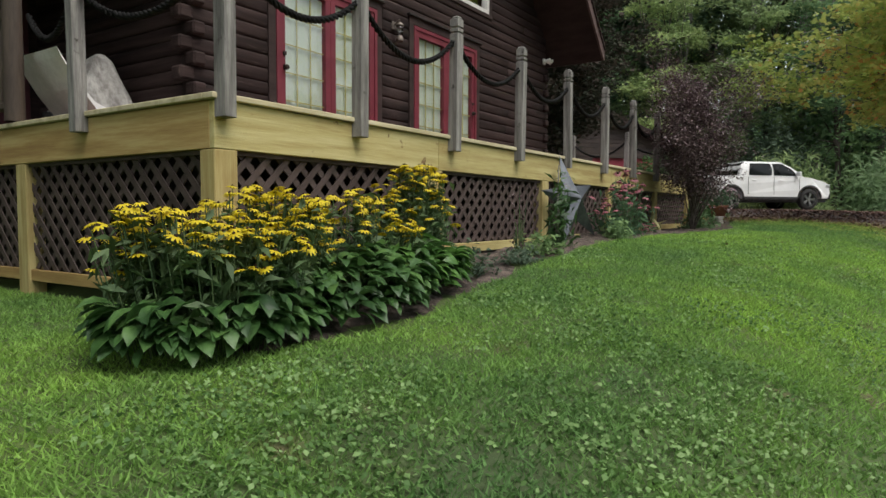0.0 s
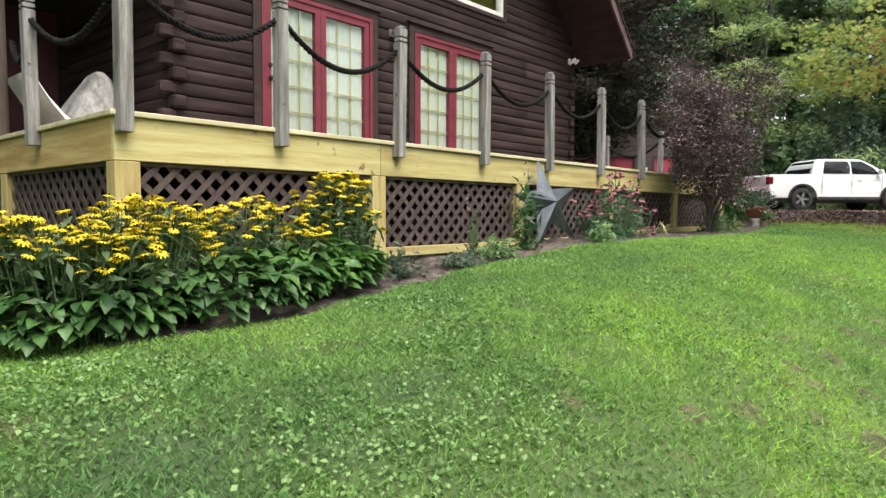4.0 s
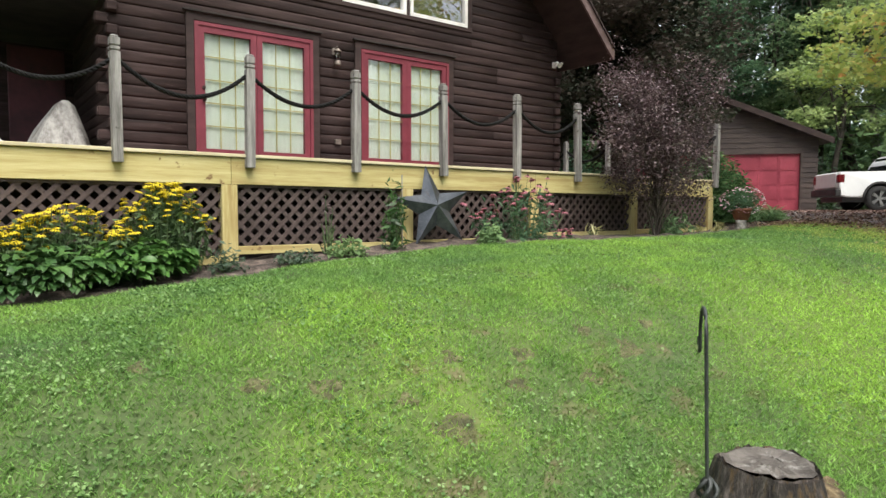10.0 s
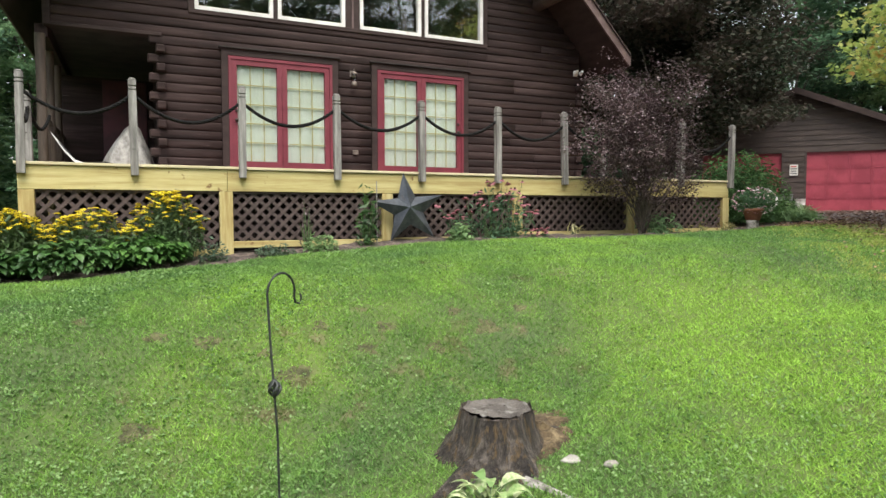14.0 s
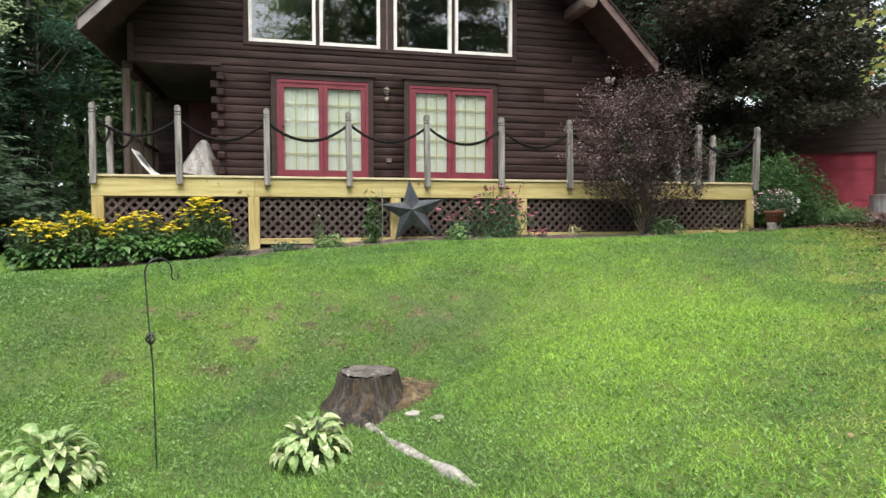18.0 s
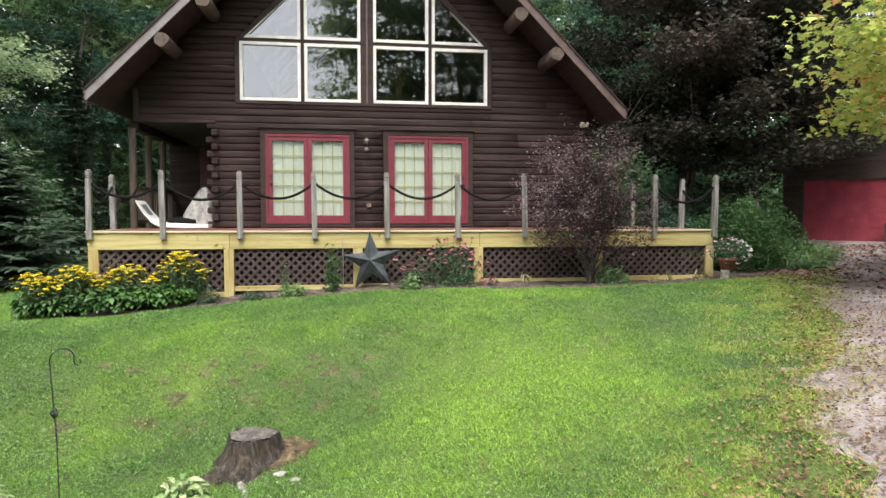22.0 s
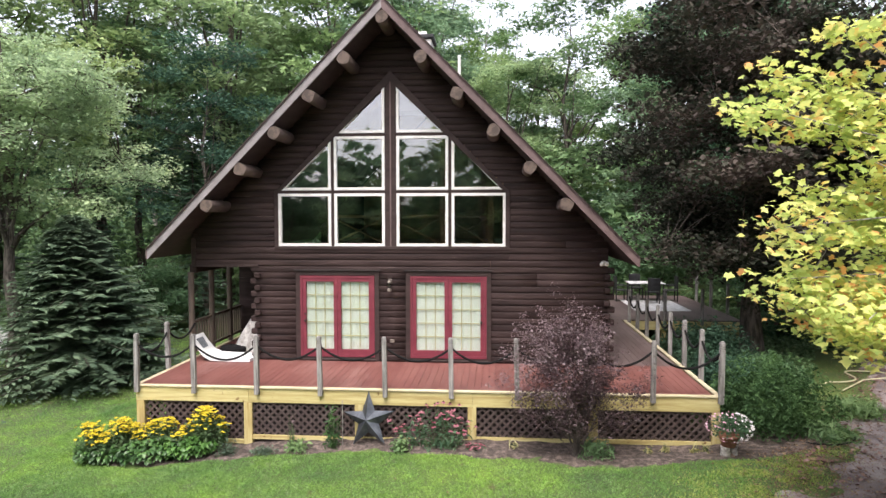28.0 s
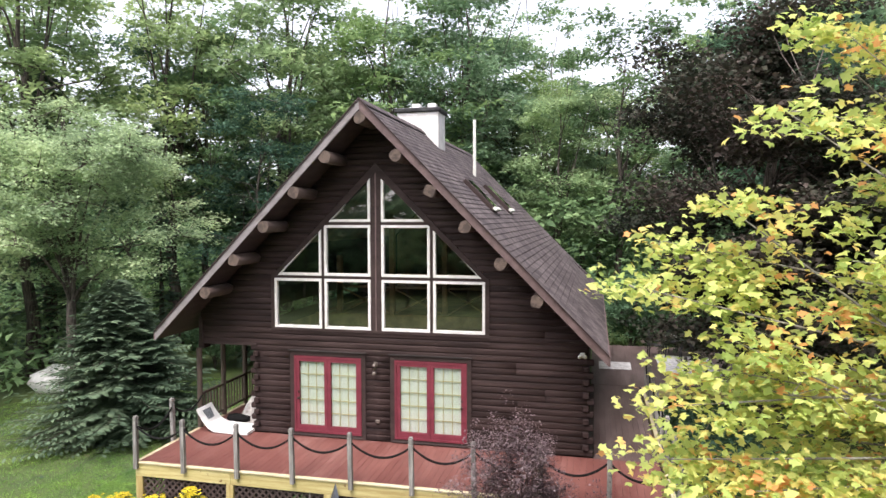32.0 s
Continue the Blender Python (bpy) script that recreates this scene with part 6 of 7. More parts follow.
def daisy(name, petals, length, width, droop, petal_mat, eye_r, eye_h):
    V, F, M = [], [], []
    for k in range(petals):
        a = 2 * math.pi * k / petals
        c, s = math.cos(a), math.sin(a)
        base = len(V)
        for r, w, z in ((0.3 * eye_r, width * 0.3, 0.0), (length * 0.55, width * 0.5, -droop * 0.25), (length, width * 0.22, -droop)):
            V += [(r * c - w * s, r * s + w * c, z), (r * c + w * s, r * s - w * c, z)]
        F += [(base, base + 1, base + 3, base + 2), (base + 2, base + 3, base + 5, base + 4)]
        M += [0, 0]
    base, n = len(V), 7
    for r, z in ((eye_r, -0.004), (eye_r * 0.85, eye_h * 0.6), (eye_r * 0.35, eye_h)):
        V += [(r * math.cos(2 * math.pi * i / n), r * math.sin(2 * math.pi * i / n), z) for i in range(n)]
    for q in range(2):
        for i in range(n):
            j = (i + 1) % n
            F.append((base + q * n + i, base + q * n + j, base + (q + 1) * n + j, base + (q + 1) * n + i))
            M.append(1)
    F.append(tuple(base + 2 * n + i for i in range(n)))
    M.append(1)
    me = bpy.data.meshes.new(name)
    me.from_pydata(V, [], F)
    me.materials.append(petal_mat)
    me.materials.append(CONE)
    me.polygons.foreach_set("material_index", M)
    return me


rudbeckia = daisy("flower", 11, 0.046, 0.017, 0.015, PETAL, 0.009, 0.011)
rr = np.random.default_rng(97)
for cx0, cy0, w, d, n, h0, h1 in ((2.2, 2.78, 0.66, 0.42, 290, 0.60, 0.84), (3.1, 2.92, 0.66, 0.30, 250, 0.60, 0.80), (4.05, 2.98, 0.5, 0.2, 150, 0.60, 0.96)):
    clump = thing("rudbeckia", (cx0, cy0, gz(cx0, cy0)), "yellow black-eyed daisies on tall stems in front of the lattice", "flowers", "yellow daisies along the deck")
    T = Tubes(4)
    lv = []
    heads = [(cx0 + w * math.sqrt(rr.random()) * math.cos(a), cy0 + d * math.sqrt(rr.random()) * math.sin(a)) for a in rr.uniform(0, 2 * math.pi, max(8, n // 7))]
    for i in range(n):
        # flowers gather in sprays
        hx0, hy0 = heads[rr.integers(len(heads))]
        x, y = hx0 + 0.075 * rr.normal(), hy0 + 0.06 * rr.normal()
        u = min(1.2, math.hypot((x - cx0) / w, (y - cy0) / d))
        g = gz(x, y)
        top = h0 + (h1 - h0) * (0.68 + 0.32 * math.sin(7.3 * hx0 + 3.1 * hy0))
        zz = g + top - 0.2 * rr.random() ** 1.8 - 0.15 * u * u
        bx, by = cx0 + (x - cx0) * 0.75, cy0 + (y - cy0) * 0.75
        T.add([(bx, by, g - 0.02), ((bx + x) / 2, (by + y) / 2, (g + zz) / 2), (x, y, zz - 0.005)], [0.004, 0.0035, 0.0025])
        piece("flower", rudbeckia, turned((x, y, zz), rr.uniform(0, 6.28), radians(rr.uniform(-20, 20)), radians(rr.uniform(-5, 25)), rr.uniform(0.72, 1.05)), clump)
        for k in range(8):
            t = rr.uniform(0.25, 0.95)
            lv.append((bx + (x - bx) * t + 0.03 * rr.normal(), by + (y - by) * t + 0.03 * rr.normal(), g + (zz - g) * t))
    T.build("stem", STEM, clump)["kind"] = "stuff"
    sheets("foliage", leaf_quads(rr, np.array(lv), 0.092, 0.25, 0.3), SLIM_LEAF, clump)

# coneflowers
coneflower = daisy("flower", 12, 0.05, 0.018, 0.026, PINK, 0.017, 0.022)
clump = thing("coneflower", (8.8, 2.85, gz(8.8, 2.85)), "leggy clump of pink coneflowers with green leaves beside the star", "flowers")
T = Tubes(4)
lv = []
for i in range(52):
    k = rr.random()
    if k < 0.62:
        x, y, hh = 8.78 + 0.3 * rr.normal(), 2.88 + 0.1 * rr.normal(), rr.uniform(0.45, 0.92)
    elif k < 0.85:
        x, y, hh = 9.2 + 0.18 * rr.normal(), 2.84 + 0.1 * rr.normal(), rr.uniform(0.35, 0.75)
    else:
        x, y, hh = 8.15 + 0.18 * rr.normal(), 2.95 + 0.06 * rr.normal(), rr.uniform(0.3, 0.55)
    g = gz(x, y)
    bx = 8.75 + (x - 8.75) * 0.55
    T.add([(bx, y, g - 0.02), ((bx + x) / 2, y, g + hh * 0.5), (x, y - 0.03, g + hh)], [0.005, 0.004, 0.003])
    piece("flower", coneflower, turned((x, y - 0.03, g + hh), rr.uniform(0, 6.28), radians(rr.uniform(-20, 20)), radians(rr.uniform(-10, 25)), rr.uniform(0.8, 1.15)), clump)
    for q in range(11):
        t = rr.random() ** 1.4 * 0.88
        lv.append((bx + (x - bx) * t + 0.06 * rr.normal(), y + 0.06 * rr.normal(), g + hh * t + 0.03))
for i in range(14):
    x, y = 9.45 + 0.14 * rr.normal(), 2.72 + 0.05 * rr.normal()
    piece("flower", coneflower, turned((x, y, gz(x, y) + rr.uniform(0.06, 0.18)), rr.uniform(0, 6.28), 0.3 * rr.normal(), 0.3 * rr.normal(), 0.8), clump)
    lv.append((x, y, gz(x, y) + 0.05))
T.build("stem", STEM, clump)["kind"] = "stuff"
sheets("foliage", leaf_quads(rr, np.array(lv), 0.11, 0.2, 0.26), GREEN, clump)


def bushlet(name, x, y, w, h, n, size, material, label, category="plant", slim=0.5, flat=0.4, d=None):
    """A small leafy mound with stems."""
    g = gz(x, y)
    base = thing(name, (x, y, g), label, category)
    r = np.random.default_rng(int(1000 * x + 77 * y))
    p = unit(r.normal(size=(n, 3)))
    p[:, 2] = np.abs(p[:, 2])
    p *= (r.random(n) ** 0.45)[:, None]
    p = p * (w, d or w, h) * (1 + 0.18 * np.sin(4 * np.arctan2(p[:, 1], p[:, 0]) + x))[:, None] + (x, y, g + 0.02)
    sheets("foliage", leaf_quads(r, p, size, flat, slim), material, base)
    T = Tubes(4)
    for q in p[:: max(1, n // 24)]:
        T.add([(x + 0.1 * (q[0] - x), y + 0.1 * (q[1] - y), g - 0.02), tuple(q)], [0.006, 0.003])
    T.build("stem", STEM, base)["kind"] = "stuff"
    return base


SAGE = foliage("grey_green_leaf", (0.06, 0.09, 0.06), (0.11, 0.16, 0.11), (0.20, 0.26, 0.18))
bushlet("tall_flower_stalk", 6.68, 2.9, 0.17, 0.85, 260, 0.12, BROAD, "slender upright green flower stalks beside the star", "plant", 0.2, 0.0)
bushlet("bushy_perennial", 4.62, 2.78, 0.22, 0.26, 240, 0.055, SAGE, "small grey-green perennial at the foot of a deck post")
bushlet("ground_cover", 5.38, 2.72, 0.3, 0.15, 330, 0.05, SAGE, "low mound of grey-green ground cover on the mulch", d=0.16)
bushlet("bushy_perennial", 6.0, 2.82, 0.26, 0.22, 240, 0.07, GREEN, "small green perennial mound on the mulch")
bushlet("bushy_perennial", 8.05, 2.72, 0.2, 0.24, 200, 0.08, GREEN, "small leafy perennial in front of the coneflowers")
bushlet("fern", 11.7, 2.55, 0.36, 0.36, 420, 0.12, GREEN, "green fern at the foot of the purple shrub", "fern", 0.22)
bushlet("thin_dried_stalk", 5.85, 2.98, 0.12, 0.72, 60, 0.05, PURPLE, "thin dried flower stalk against the lattice")
bushlet("daylily", 17.4, 4.6, 0.6, 0.35, 500, 0.28, GREEN, "strappy green plants at the edge of the driveway", "plant", 0.12)
bushlet("daylily", 16.2, 3.35, 0.5, 0.3, 420, 0.24, GREEN, "strappy green plants below the yew", "plant", 0.12)
bushlet("hosta_border", 20.6, 11.2, 0.9, 0.5, 420, 0.3, PALE_GREEN, "pale green leafy border near the garage", "plant", 0.5)
STRAW = foliage("straw_leaf", (0.32, 0.30, 0.12), (0.45, 0.42, 0.20), (0.6, 0.56, 0.32), 0.2)
for x in (10.2, 12.7, 13.0, 13.55, 13.75):
    bushlet("yellowed_tuft", x, 2.86, 0.1, 0.2, 26, 0.17, STRAW, "yellowed tuft of old leaves on the mulch", "plant", 0.1, 0.0)
stake = thing("garden_stake", (6.86, 3.0, gz(6.86, 3.0)), "thin weathered garden stake beside the star", "stake")
T = Tubes(6)
T.add([(6.86, 3.0, gz(6.86, 3.0) - 0.1), (6.865, 3.01, 1.4), (6.86, 3.0, 1.86)], [0.009, 0.008, 0.007])
T.build("rod", GREY_POST, stake)

# flower pot on a block
TERRA = surf("terracotta", [(0.3, (0.22, 0.085, 0.05)), (0.7, (0.34, 0.15, 0.09))], scale=5, fine=40, rough=0.85, bump=0.2)
px, py = 14.03, 2.66
pg = gz(px, py)
block = thing("plant_stand", (px, py, pg), "short whitened log sections holding the flower pot", "plant stand")
for dx, dy, r, hh in ((0, 0, 0.085, 0.19), (0.16, 0.05, 0.07, 0.19)):
    bm = lathe(bmesh.new(), [(r * 1.25, pg - 0.03), (r * 1.05, pg + 0.05), (r * 0.95, pg + 0.13), (r * 1.05, pg + hh)], 12, (px + dx, py + dy))
    part("log_section", bm, PALE_ROOT, block)
pot = thing("flower_pot", (px + 0.06, py + 0.02, pg + 0.19), "terracotta pot of pink and white flowers on a log stand", "flower pot")
z0 = pg + 0.19
part("pot", lathe(bmesh.new(), [(0.12, z0), (0.17, z0 + 0.17), (0.19, z0 + 0.172), (0.19, z0 + 0.215), (0.165, z0 + 0.215), (0.15, z0 + 0.19)], 20, (px + 0.06, py + 0.02)), TERRA, pot)
p = unit(rr.normal(size=(620, 3))) * (rr.random(620) ** 0.4)[:, None] * (0.38, 0.36, 0.24) + (px + 0.08, py + 0.02, z0 + 0.34)
sheets("foliage", leaf_quads(rr, p, 0.06), GREEN, pot)
p = unit(rr.normal(size=(230, 3))) * (0.4, 0.38, 0.26) + (px + 0.08, py + 0.02, z0 + 0.35)
sheets("pink_blossom", leaf_quads(rr, p[p[:, 0] < px + 0.12], 0.042, 0.6, 0.9), PALE_PINK, pot)
sheets("white_blossom", leaf_quads(rr, p[p[:, 0] >= px + 0.12], 0.05, 0.6, 0.9), WHITE_PETAL, pot)

# yew and other shrubs
YEW = foliage("yew_needle", (0.048, 0.098, 0.04), (0.10, 0.19, 0.072), (0.19, 0.32, 0.115))
bushlet("yew", 15.45, 4.2, 1.2, 1.35, 14000, 0.098, YEW, "spreading dark green yew bush beside the deck", "shrub", 0.3, 0.3, 1.0)
# walkway shrubs and ferns take darker leaves, painting in the maple's shade
bushlet("leafy_shrub", 15.2, 6.4, 0.9, 0.9, 5000, 0.11, DEEP_GREEN, "loose green shrub beside the walkway", "shrub")
bushlet("fern_hedge", 16.5, 7.6, 1.1, 0.6, 2400, 0.2, GREEN, "bright green ferns under the dark maple", "fern", 0.2)
bushlet("leafy_shrub", 15.7, 8.4, 1.0, 1.3, 7000, 0.11, DEEP_GREEN, "dark green shrub in the shade of the maple", "shrub")
bushlet("leafy_shrub", 15.5, 10.6, 0.9, 1.0, 2400, 0.11, DEEP_GREEN, "loose green shrub beside the walkway", "shrub")
bushlet("leafy_shrub", 19.6, 13.0, 1.3, 1.7, 3000, 0.13, GREEN, "loose green shrub between the maple and the garage", "shrub")
rg = np.random.default_rng(88)
gx0, gy0 = rg.uniform(14.4, 19.5, 9000), rg.uniform(4.2, 12.4, 9000)
ok = gx0 < np.interp(gy0, DL[:, 1], DL[:, 0]) - 1.0
gp = np.stack([gx0, gy0, ground(gx0, gy0) + rg.uniform(0.02, 0.22, 9000)], 1)[ok]
gx0, gy0 = rg.uniform(9, 25, 14000), rg.uniform(12, 25, 14000)
ok = ((gy0 > 19.6) | ((gx0 > 18.2) & (gx0 < 21.5))) & (gx0 < np.interp(gy0, DL[:, 1], DL[:, 0], right=99) - 0.3)
gp = np.concatenate([gp, np.stack([gx0, gy0, ground(gx0, gy0) + rg.uniform(0.02, 0.4, 14000)], 1)[ok]])
tagged(sheets("shade_plants", leaf_quads(rg, gp, 0.13, 0.5, 0.6), DEEP_GREEN), "low dark green ground cover under the maple", "ground cover", kind="stuff")
bushlet("rounded_bush", 31.6, 3.9, 2.2, 3.8, 6500, 0.19, SAGE, "large rounded grey-green bush behind the pickup", "shrub")
bushlet("rounded_bush", 31.0, 10.5, 2.2, 3.0, 4200, 0.2, SAGE, "grey-green bush beside the garage", "shrub")
for i in range(7):
    bushlet("tall_weeds", 29.5 + 0.9 * i, 3.6 - 1.6 * i + 0.6 * (i % 2), 1.3, 2.3, 1500, 0.3, PALE_GREEN, "tall bright green weeds beyond the driveway", "weeds", 0.22, 0.0)

# hose, fallen leaves
HOSE = surf("pale_hose", [(0.3, (0.45, 0.42, 0.26)), (0.7, (0.60, 0.56, 0.36))], scale=5, rough=0.5, bump=0.05)
hose = thing("garden_hose", (18.6, 7.4, gz(18.6, 7.4)), "pale yellow garden hose lying on the driveway", "hose")
T = Tubes(6)
P = [(17.5 + 2.0 * i / 20 + 0.15 * math.sin(i * 0.7), 6.6 + 1.7 * i / 20 + 0.25 * math.sin(i * 0.5), 0) for i in range(21)] + [(19.5 + 0.35 * math.sin(a), 8.2 - 0.35 * (1 - math.cos(a)), 0) for a in np.linspace(0.4, 3.0, 8)] + [(18.9 - 0.2 * i, 7.3 - 0.2 * i, 0) for i in range(6)]
T.add([(x, y, gz(x, y) + 0.05) for x, y, _ in P], [0.018] * len(P))
T.build("tube", HOSE, hose)
black_hose = thing("soaker_hose", (16.7, 3.3, gz(16.7, 3.3)), "thin black hose looped at the foot of the yew", "hose")
T = Tubes(6)
P = [(16.1 + 0.55 * math.sin(a), 3.5 - 0.55 * math.cos(a), 0) for a in np.linspace(-0.9, 2.4, 22)]
T.add([(x, y, gz(x, y) + 0.045) for x, y, _ in P], [0.014] * len(P))
T.build("tube", ROPE, black_hose)
DRY = surf("fallen_leaf", [(0.1, (0.08, 0.036, 0.022)), (0.5, (0.165, 0.095, 0.055)), (0.9, (0.29, 0.20, 0.10))], scale=3, fine=20, rough=0.85, bump=0, vary=0.9, island=True)
LITTER = surf("red_brown_litter", [(0.1, (0.09, 0.046, 0.038)), (0.5, (0.18, 0.10, 0.082)), (0.9, (0.29, 0.19, 0.155))], scale=3, fine=20, rough=0.85, bump=0, vary=0.9, island=True)
rl = np.random.default_rng(98)
n = 12000
t = rl.uniform(0.9, 10, n)
off = rl.normal(size=n) * 0.25 + rl.exponential(1.3, n) - 0.4
lx = np.interp(t, ks, DL[:, 0]) + off * 0.85
ly = np.interp(t, ks, DL[:, 1]) - off * 0.5
pts = np.stack([lx, ly, ground(lx, ly) + 0.035 + 0.01 * rl.random(n)], 1)
t = rl.uniform(1, 6.5, 5200)
off = rl.normal(size=5200) * 0.5 - 0.1
lx, ly = np.interp(t, ks, DL[:, 0]) + off * 0.85, np.interp(t, ks, DL[:, 1]) - off * 0.5
pts = np.concatenate([pts, np.stack([lx, ly, ground(lx, ly) + 0.035 + 0.01 * rl.random(5200)], 1)])
lx, ly = rl.uniform(14.5, 29, 8500), rl.uniform(-1.5, 8.5, 8500)
inside = lx > np.interp(ly, DL[:, 1], DL[:, 0]) - 0.1
litter = np.stack([lx, ly, ground(lx, ly) + 0.035 + 0.01 * rl.random(8500)], 1)[inside]
ex, ey = rl.uniform(8, 14, 70), rl.uniform(-4.5, 2, 70)
pts = np.concatenate([pts, np.stack([ex, ey, ground(ex, ey) + 0.045], 1)])
fl = sheets("fallen_leaves", leaf_quads(rl, pts, 0.034, 1.2, 0.8), DRY)
lt = sheets("leaf_litter", leaf_quads(rl, litter, 0.075, 1.2, 0.8), LITTER)
tagged(lt, "reddish-brown leaf litter over the gravel driveway", "fallen leaves", kind="stuff")
tagged(fl, "brown and yellow fallen leaves along the driveway edge", "fallen leaves", kind="stuff")

# thin yellowing grass along the verge of the driveway
STRAW = foliage("yellowing_grass", (0.27, 0.38, 0.09), (0.46, 0.54, 0.15), (0.60, 0.58, 0.22), 0.5, 0.55)
nv = 130000
t = rl.uniform(1.4, 7.2, nv)
off = -0.5 + 0.55 * rl.normal(size=nv)
vx, vy = np.interp(t, ks, DL[:, 0]) + off * 0.85, np.interp(t, ks, DL[:, 1]) - off * 0.5
tuft = rl.random(nv) < np.clip(drift(vx, vy, 0.28, 13) * 2.2 - 0.55, 0.08, 1) * np.interp(off, [-1.6, -0.2, 0.9], [1, 1, 0.25])
tuft &= vy < bed_front(vx) - 0.05
vx, vy, nv = vx[tuft], vy[tuft], int(tuft.sum())
foot = np.stack([vx, vy, ground(vx, vy) + wobble(vx, vy) - 0.004], 1)
ang = rl.uniform(0, 2 * np.pi, nv)
side = np.stack([np.cos(ang), np.sin(ang), np.zeros(nv)], 1) * 0.0085
tip = foot + np.stack([0.8 * rl.normal(size=nv), 0.8 * rl.normal(size=nv), np.ones(nv)], 1) * rl.uniform(0.018, 0.042, nv)[:, None]
vg = sheets("verge_grass", np.stack([foot - side, foot + side, tip], 1), STRAW)
tagged(vg, "thin yellowing grass along the driveway verge", "grass", kind="stuff")

# ---- on the house and porch ----
lamp = thing("wall_lantern", (7.37, FY - 0.04, 3.85), "small metal wall lantern with glass chimney between the doors", "wall lamp")
LANTERN = surf("aged_nickel", [(0.3, (0.12, 0.10, 0.085)), (0.7, (0.24, 0.205, 0.175))], scale=8, rough=0.55, metal=0.6)
lx0, ly0 = 7.37, FY - 0.14
part("backplate", boxed((lx0 - 0.05, FY - 0.05, 3.88), (lx0 + 0.05, FY - 0.03, 3.99), 0.008), LANTERN, lamp)
T = Tubes(6)
T.add([(lx0, FY - 0.05, 3.94), (lx0, FY - 0.1, 3.99), (lx0, ly0, 4.0), (lx0, ly0, 3.96)], [0.01] * 4)
T.build("arm", LANTERN, lamp)
part("cap", lathe(bmesh.new(), [(0.055, 3.91), (0.06, 3.925), (0.035, 3.955), (0.012, 3.97)], 14, (lx0, ly0)), LANTERN, lamp)
part("glass_chimney", lathe(bmesh.new(), [(0.038, 3.79), (0.046, 3.83), (0.042, 3.88), (0.05, 3.91)], 14, (lx0, ly0)), DOOR_GLASS, lamp)
part("burner", lathe(bmesh.new(), [(0.05, 3.70), (0.056, 3.72), (0.05, 3.76), (0.03, 3.79)], 14, (lx0, ly0)), LANTERN, lamp)
outlet = part("outlet_box", boxed((7.36, FY - 0.06, 2.48), (7.47, FY - 0.02, 2.56), 0.008), LANTERN)
tagged(outlet, "small grey outdoor outlet cover on the log wall", "outlet")
flood = thing("flood_light", (12.3, FY - 0.05, 4.36), "twin white flood light at the corner of the log wall", "flood light")
part("base", boxed((12.26, FY - 0.06, 4.32), (12.36, FY - 0.02, 4.44), 0.01), PIPE, flood)
for dx in (-0.06, 0.06):
    bm = bmesh.new()
    bmesh.ops.create_cone(bm, cap_ends=True, segments=14, radius1=0.045, radius2=0.026, depth=0.1, matrix=Matrix.Translation((12.31 + dx, FY - 0.16, 4.38)) @ Matrix.Rotation(radians(62), 4, "X"))
    part("lamp_head", bm, PIPE, flood)

# tarpaulin over a grill
TARP = surf("grey_tarpaulin", [(0.2, (0.24, 0.22, 0.20)), (0.5, (0.40, 0.38, 0.35)), (0.8, (0.55, 0.53, 0.49))], (2, 2, 1), 4, 18, 0.7, 0.6, depth=0.03)
cover = thing("covered_grill", (3.55, 6.75, DECK), "pale grey tarpaulin draped over a grill on the porch", "grill cover")
n, m = 28, 12
CX, CY, CZ = [], [], []
for j in range(m + 1):
    v = j / m
    r = np.interp(v, [0, 0.15, 0.5, 0.8, 0.93, 1.0], [1.12, 1.0, 0.72, 0.40, 0.27, 0.1])
    a = np.linspace(0, 2 * np.pi, n + 1)
    k = 1 + 0.07 * np.sin(6 * a + 4 * v) * (1 - v * 0.6) + 0.05 * np.sin(11 * a)
    sq = 1 / np.maximum(np.abs(np.cos(a)), np.abs(np.sin(a))) ** 0.5
    CX.append(3.62 + 0.42 * r * k * sq * np.cos(a) + 0.12 * v)
    CY.append(6.75 + 0.4 * r * k * sq * np.sin(a))
    CZ.append(np.full(n + 1, DECK + 0.02 + 0.88 * v) + 0.03 * np.sin(5 * a) * (1 - v))
hang(grid_sheet("tarpaulin", np.array(CX).T, np.array(CY).T, np.array(CZ).T, TARP), cover)

# white lounger pad, propped up at one end
PAD = surf("white_canvas", [(0.2, (0.62, 0.62, 0.60)), (0.8, (0.80, 0.80, 0.78))], scale=4, fine=40, rough=0.9, bump=0.3)
lounger = thing("sun_lounger", (3.4, 5.75, DECK), "white canvas lounger with raised back and dark print on the deck", "lounger")
sec = [(2.64, 2.62), (2.78, 2.40), (2.93, 2.22), (3.12, 2.135), (3.6, 2.115), (4.08, 2.12)]
bm = bmesh.new()
va, vb = [], []
for y, store in ((5.38, va), (6.08, vb)):
    for x, z in sec:
        store.append((bm.verts.new((x, y, z + 0.012 * math.sin(x * 9 + y))), bm.verts.new((x + (0.03 if z > 2.2 else 0), y, z - 0.075))))
for i in range(len(sec) - 1):
    for a, b, c2, d2 in ((va[i][0], vb[i][0], vb[i + 1][0], va[i + 1][0]), (va[i][1], va[i + 1][1], vb[i + 1][1], vb[i][1]), (va[i][0], va[i + 1][0], va[i + 1][1], va[i][1]), (vb[i][0], vb[i][1], vb[i + 1][1], vb[i + 1][0])):
        bm.faces.new((a, b, c2, d2))
bm.faces.new((va[0][0], va[0][1], vb[0][1], vb[0][0]))
bm.faces.new((va[-1][0], vb[-1][0], vb[-1][1], va[-1][1]))
bmesh.ops.recalc_face_normals(bm, faces=bm.faces[:])
part("pad", bm, PAD, lounger)
bm = bmesh.new()
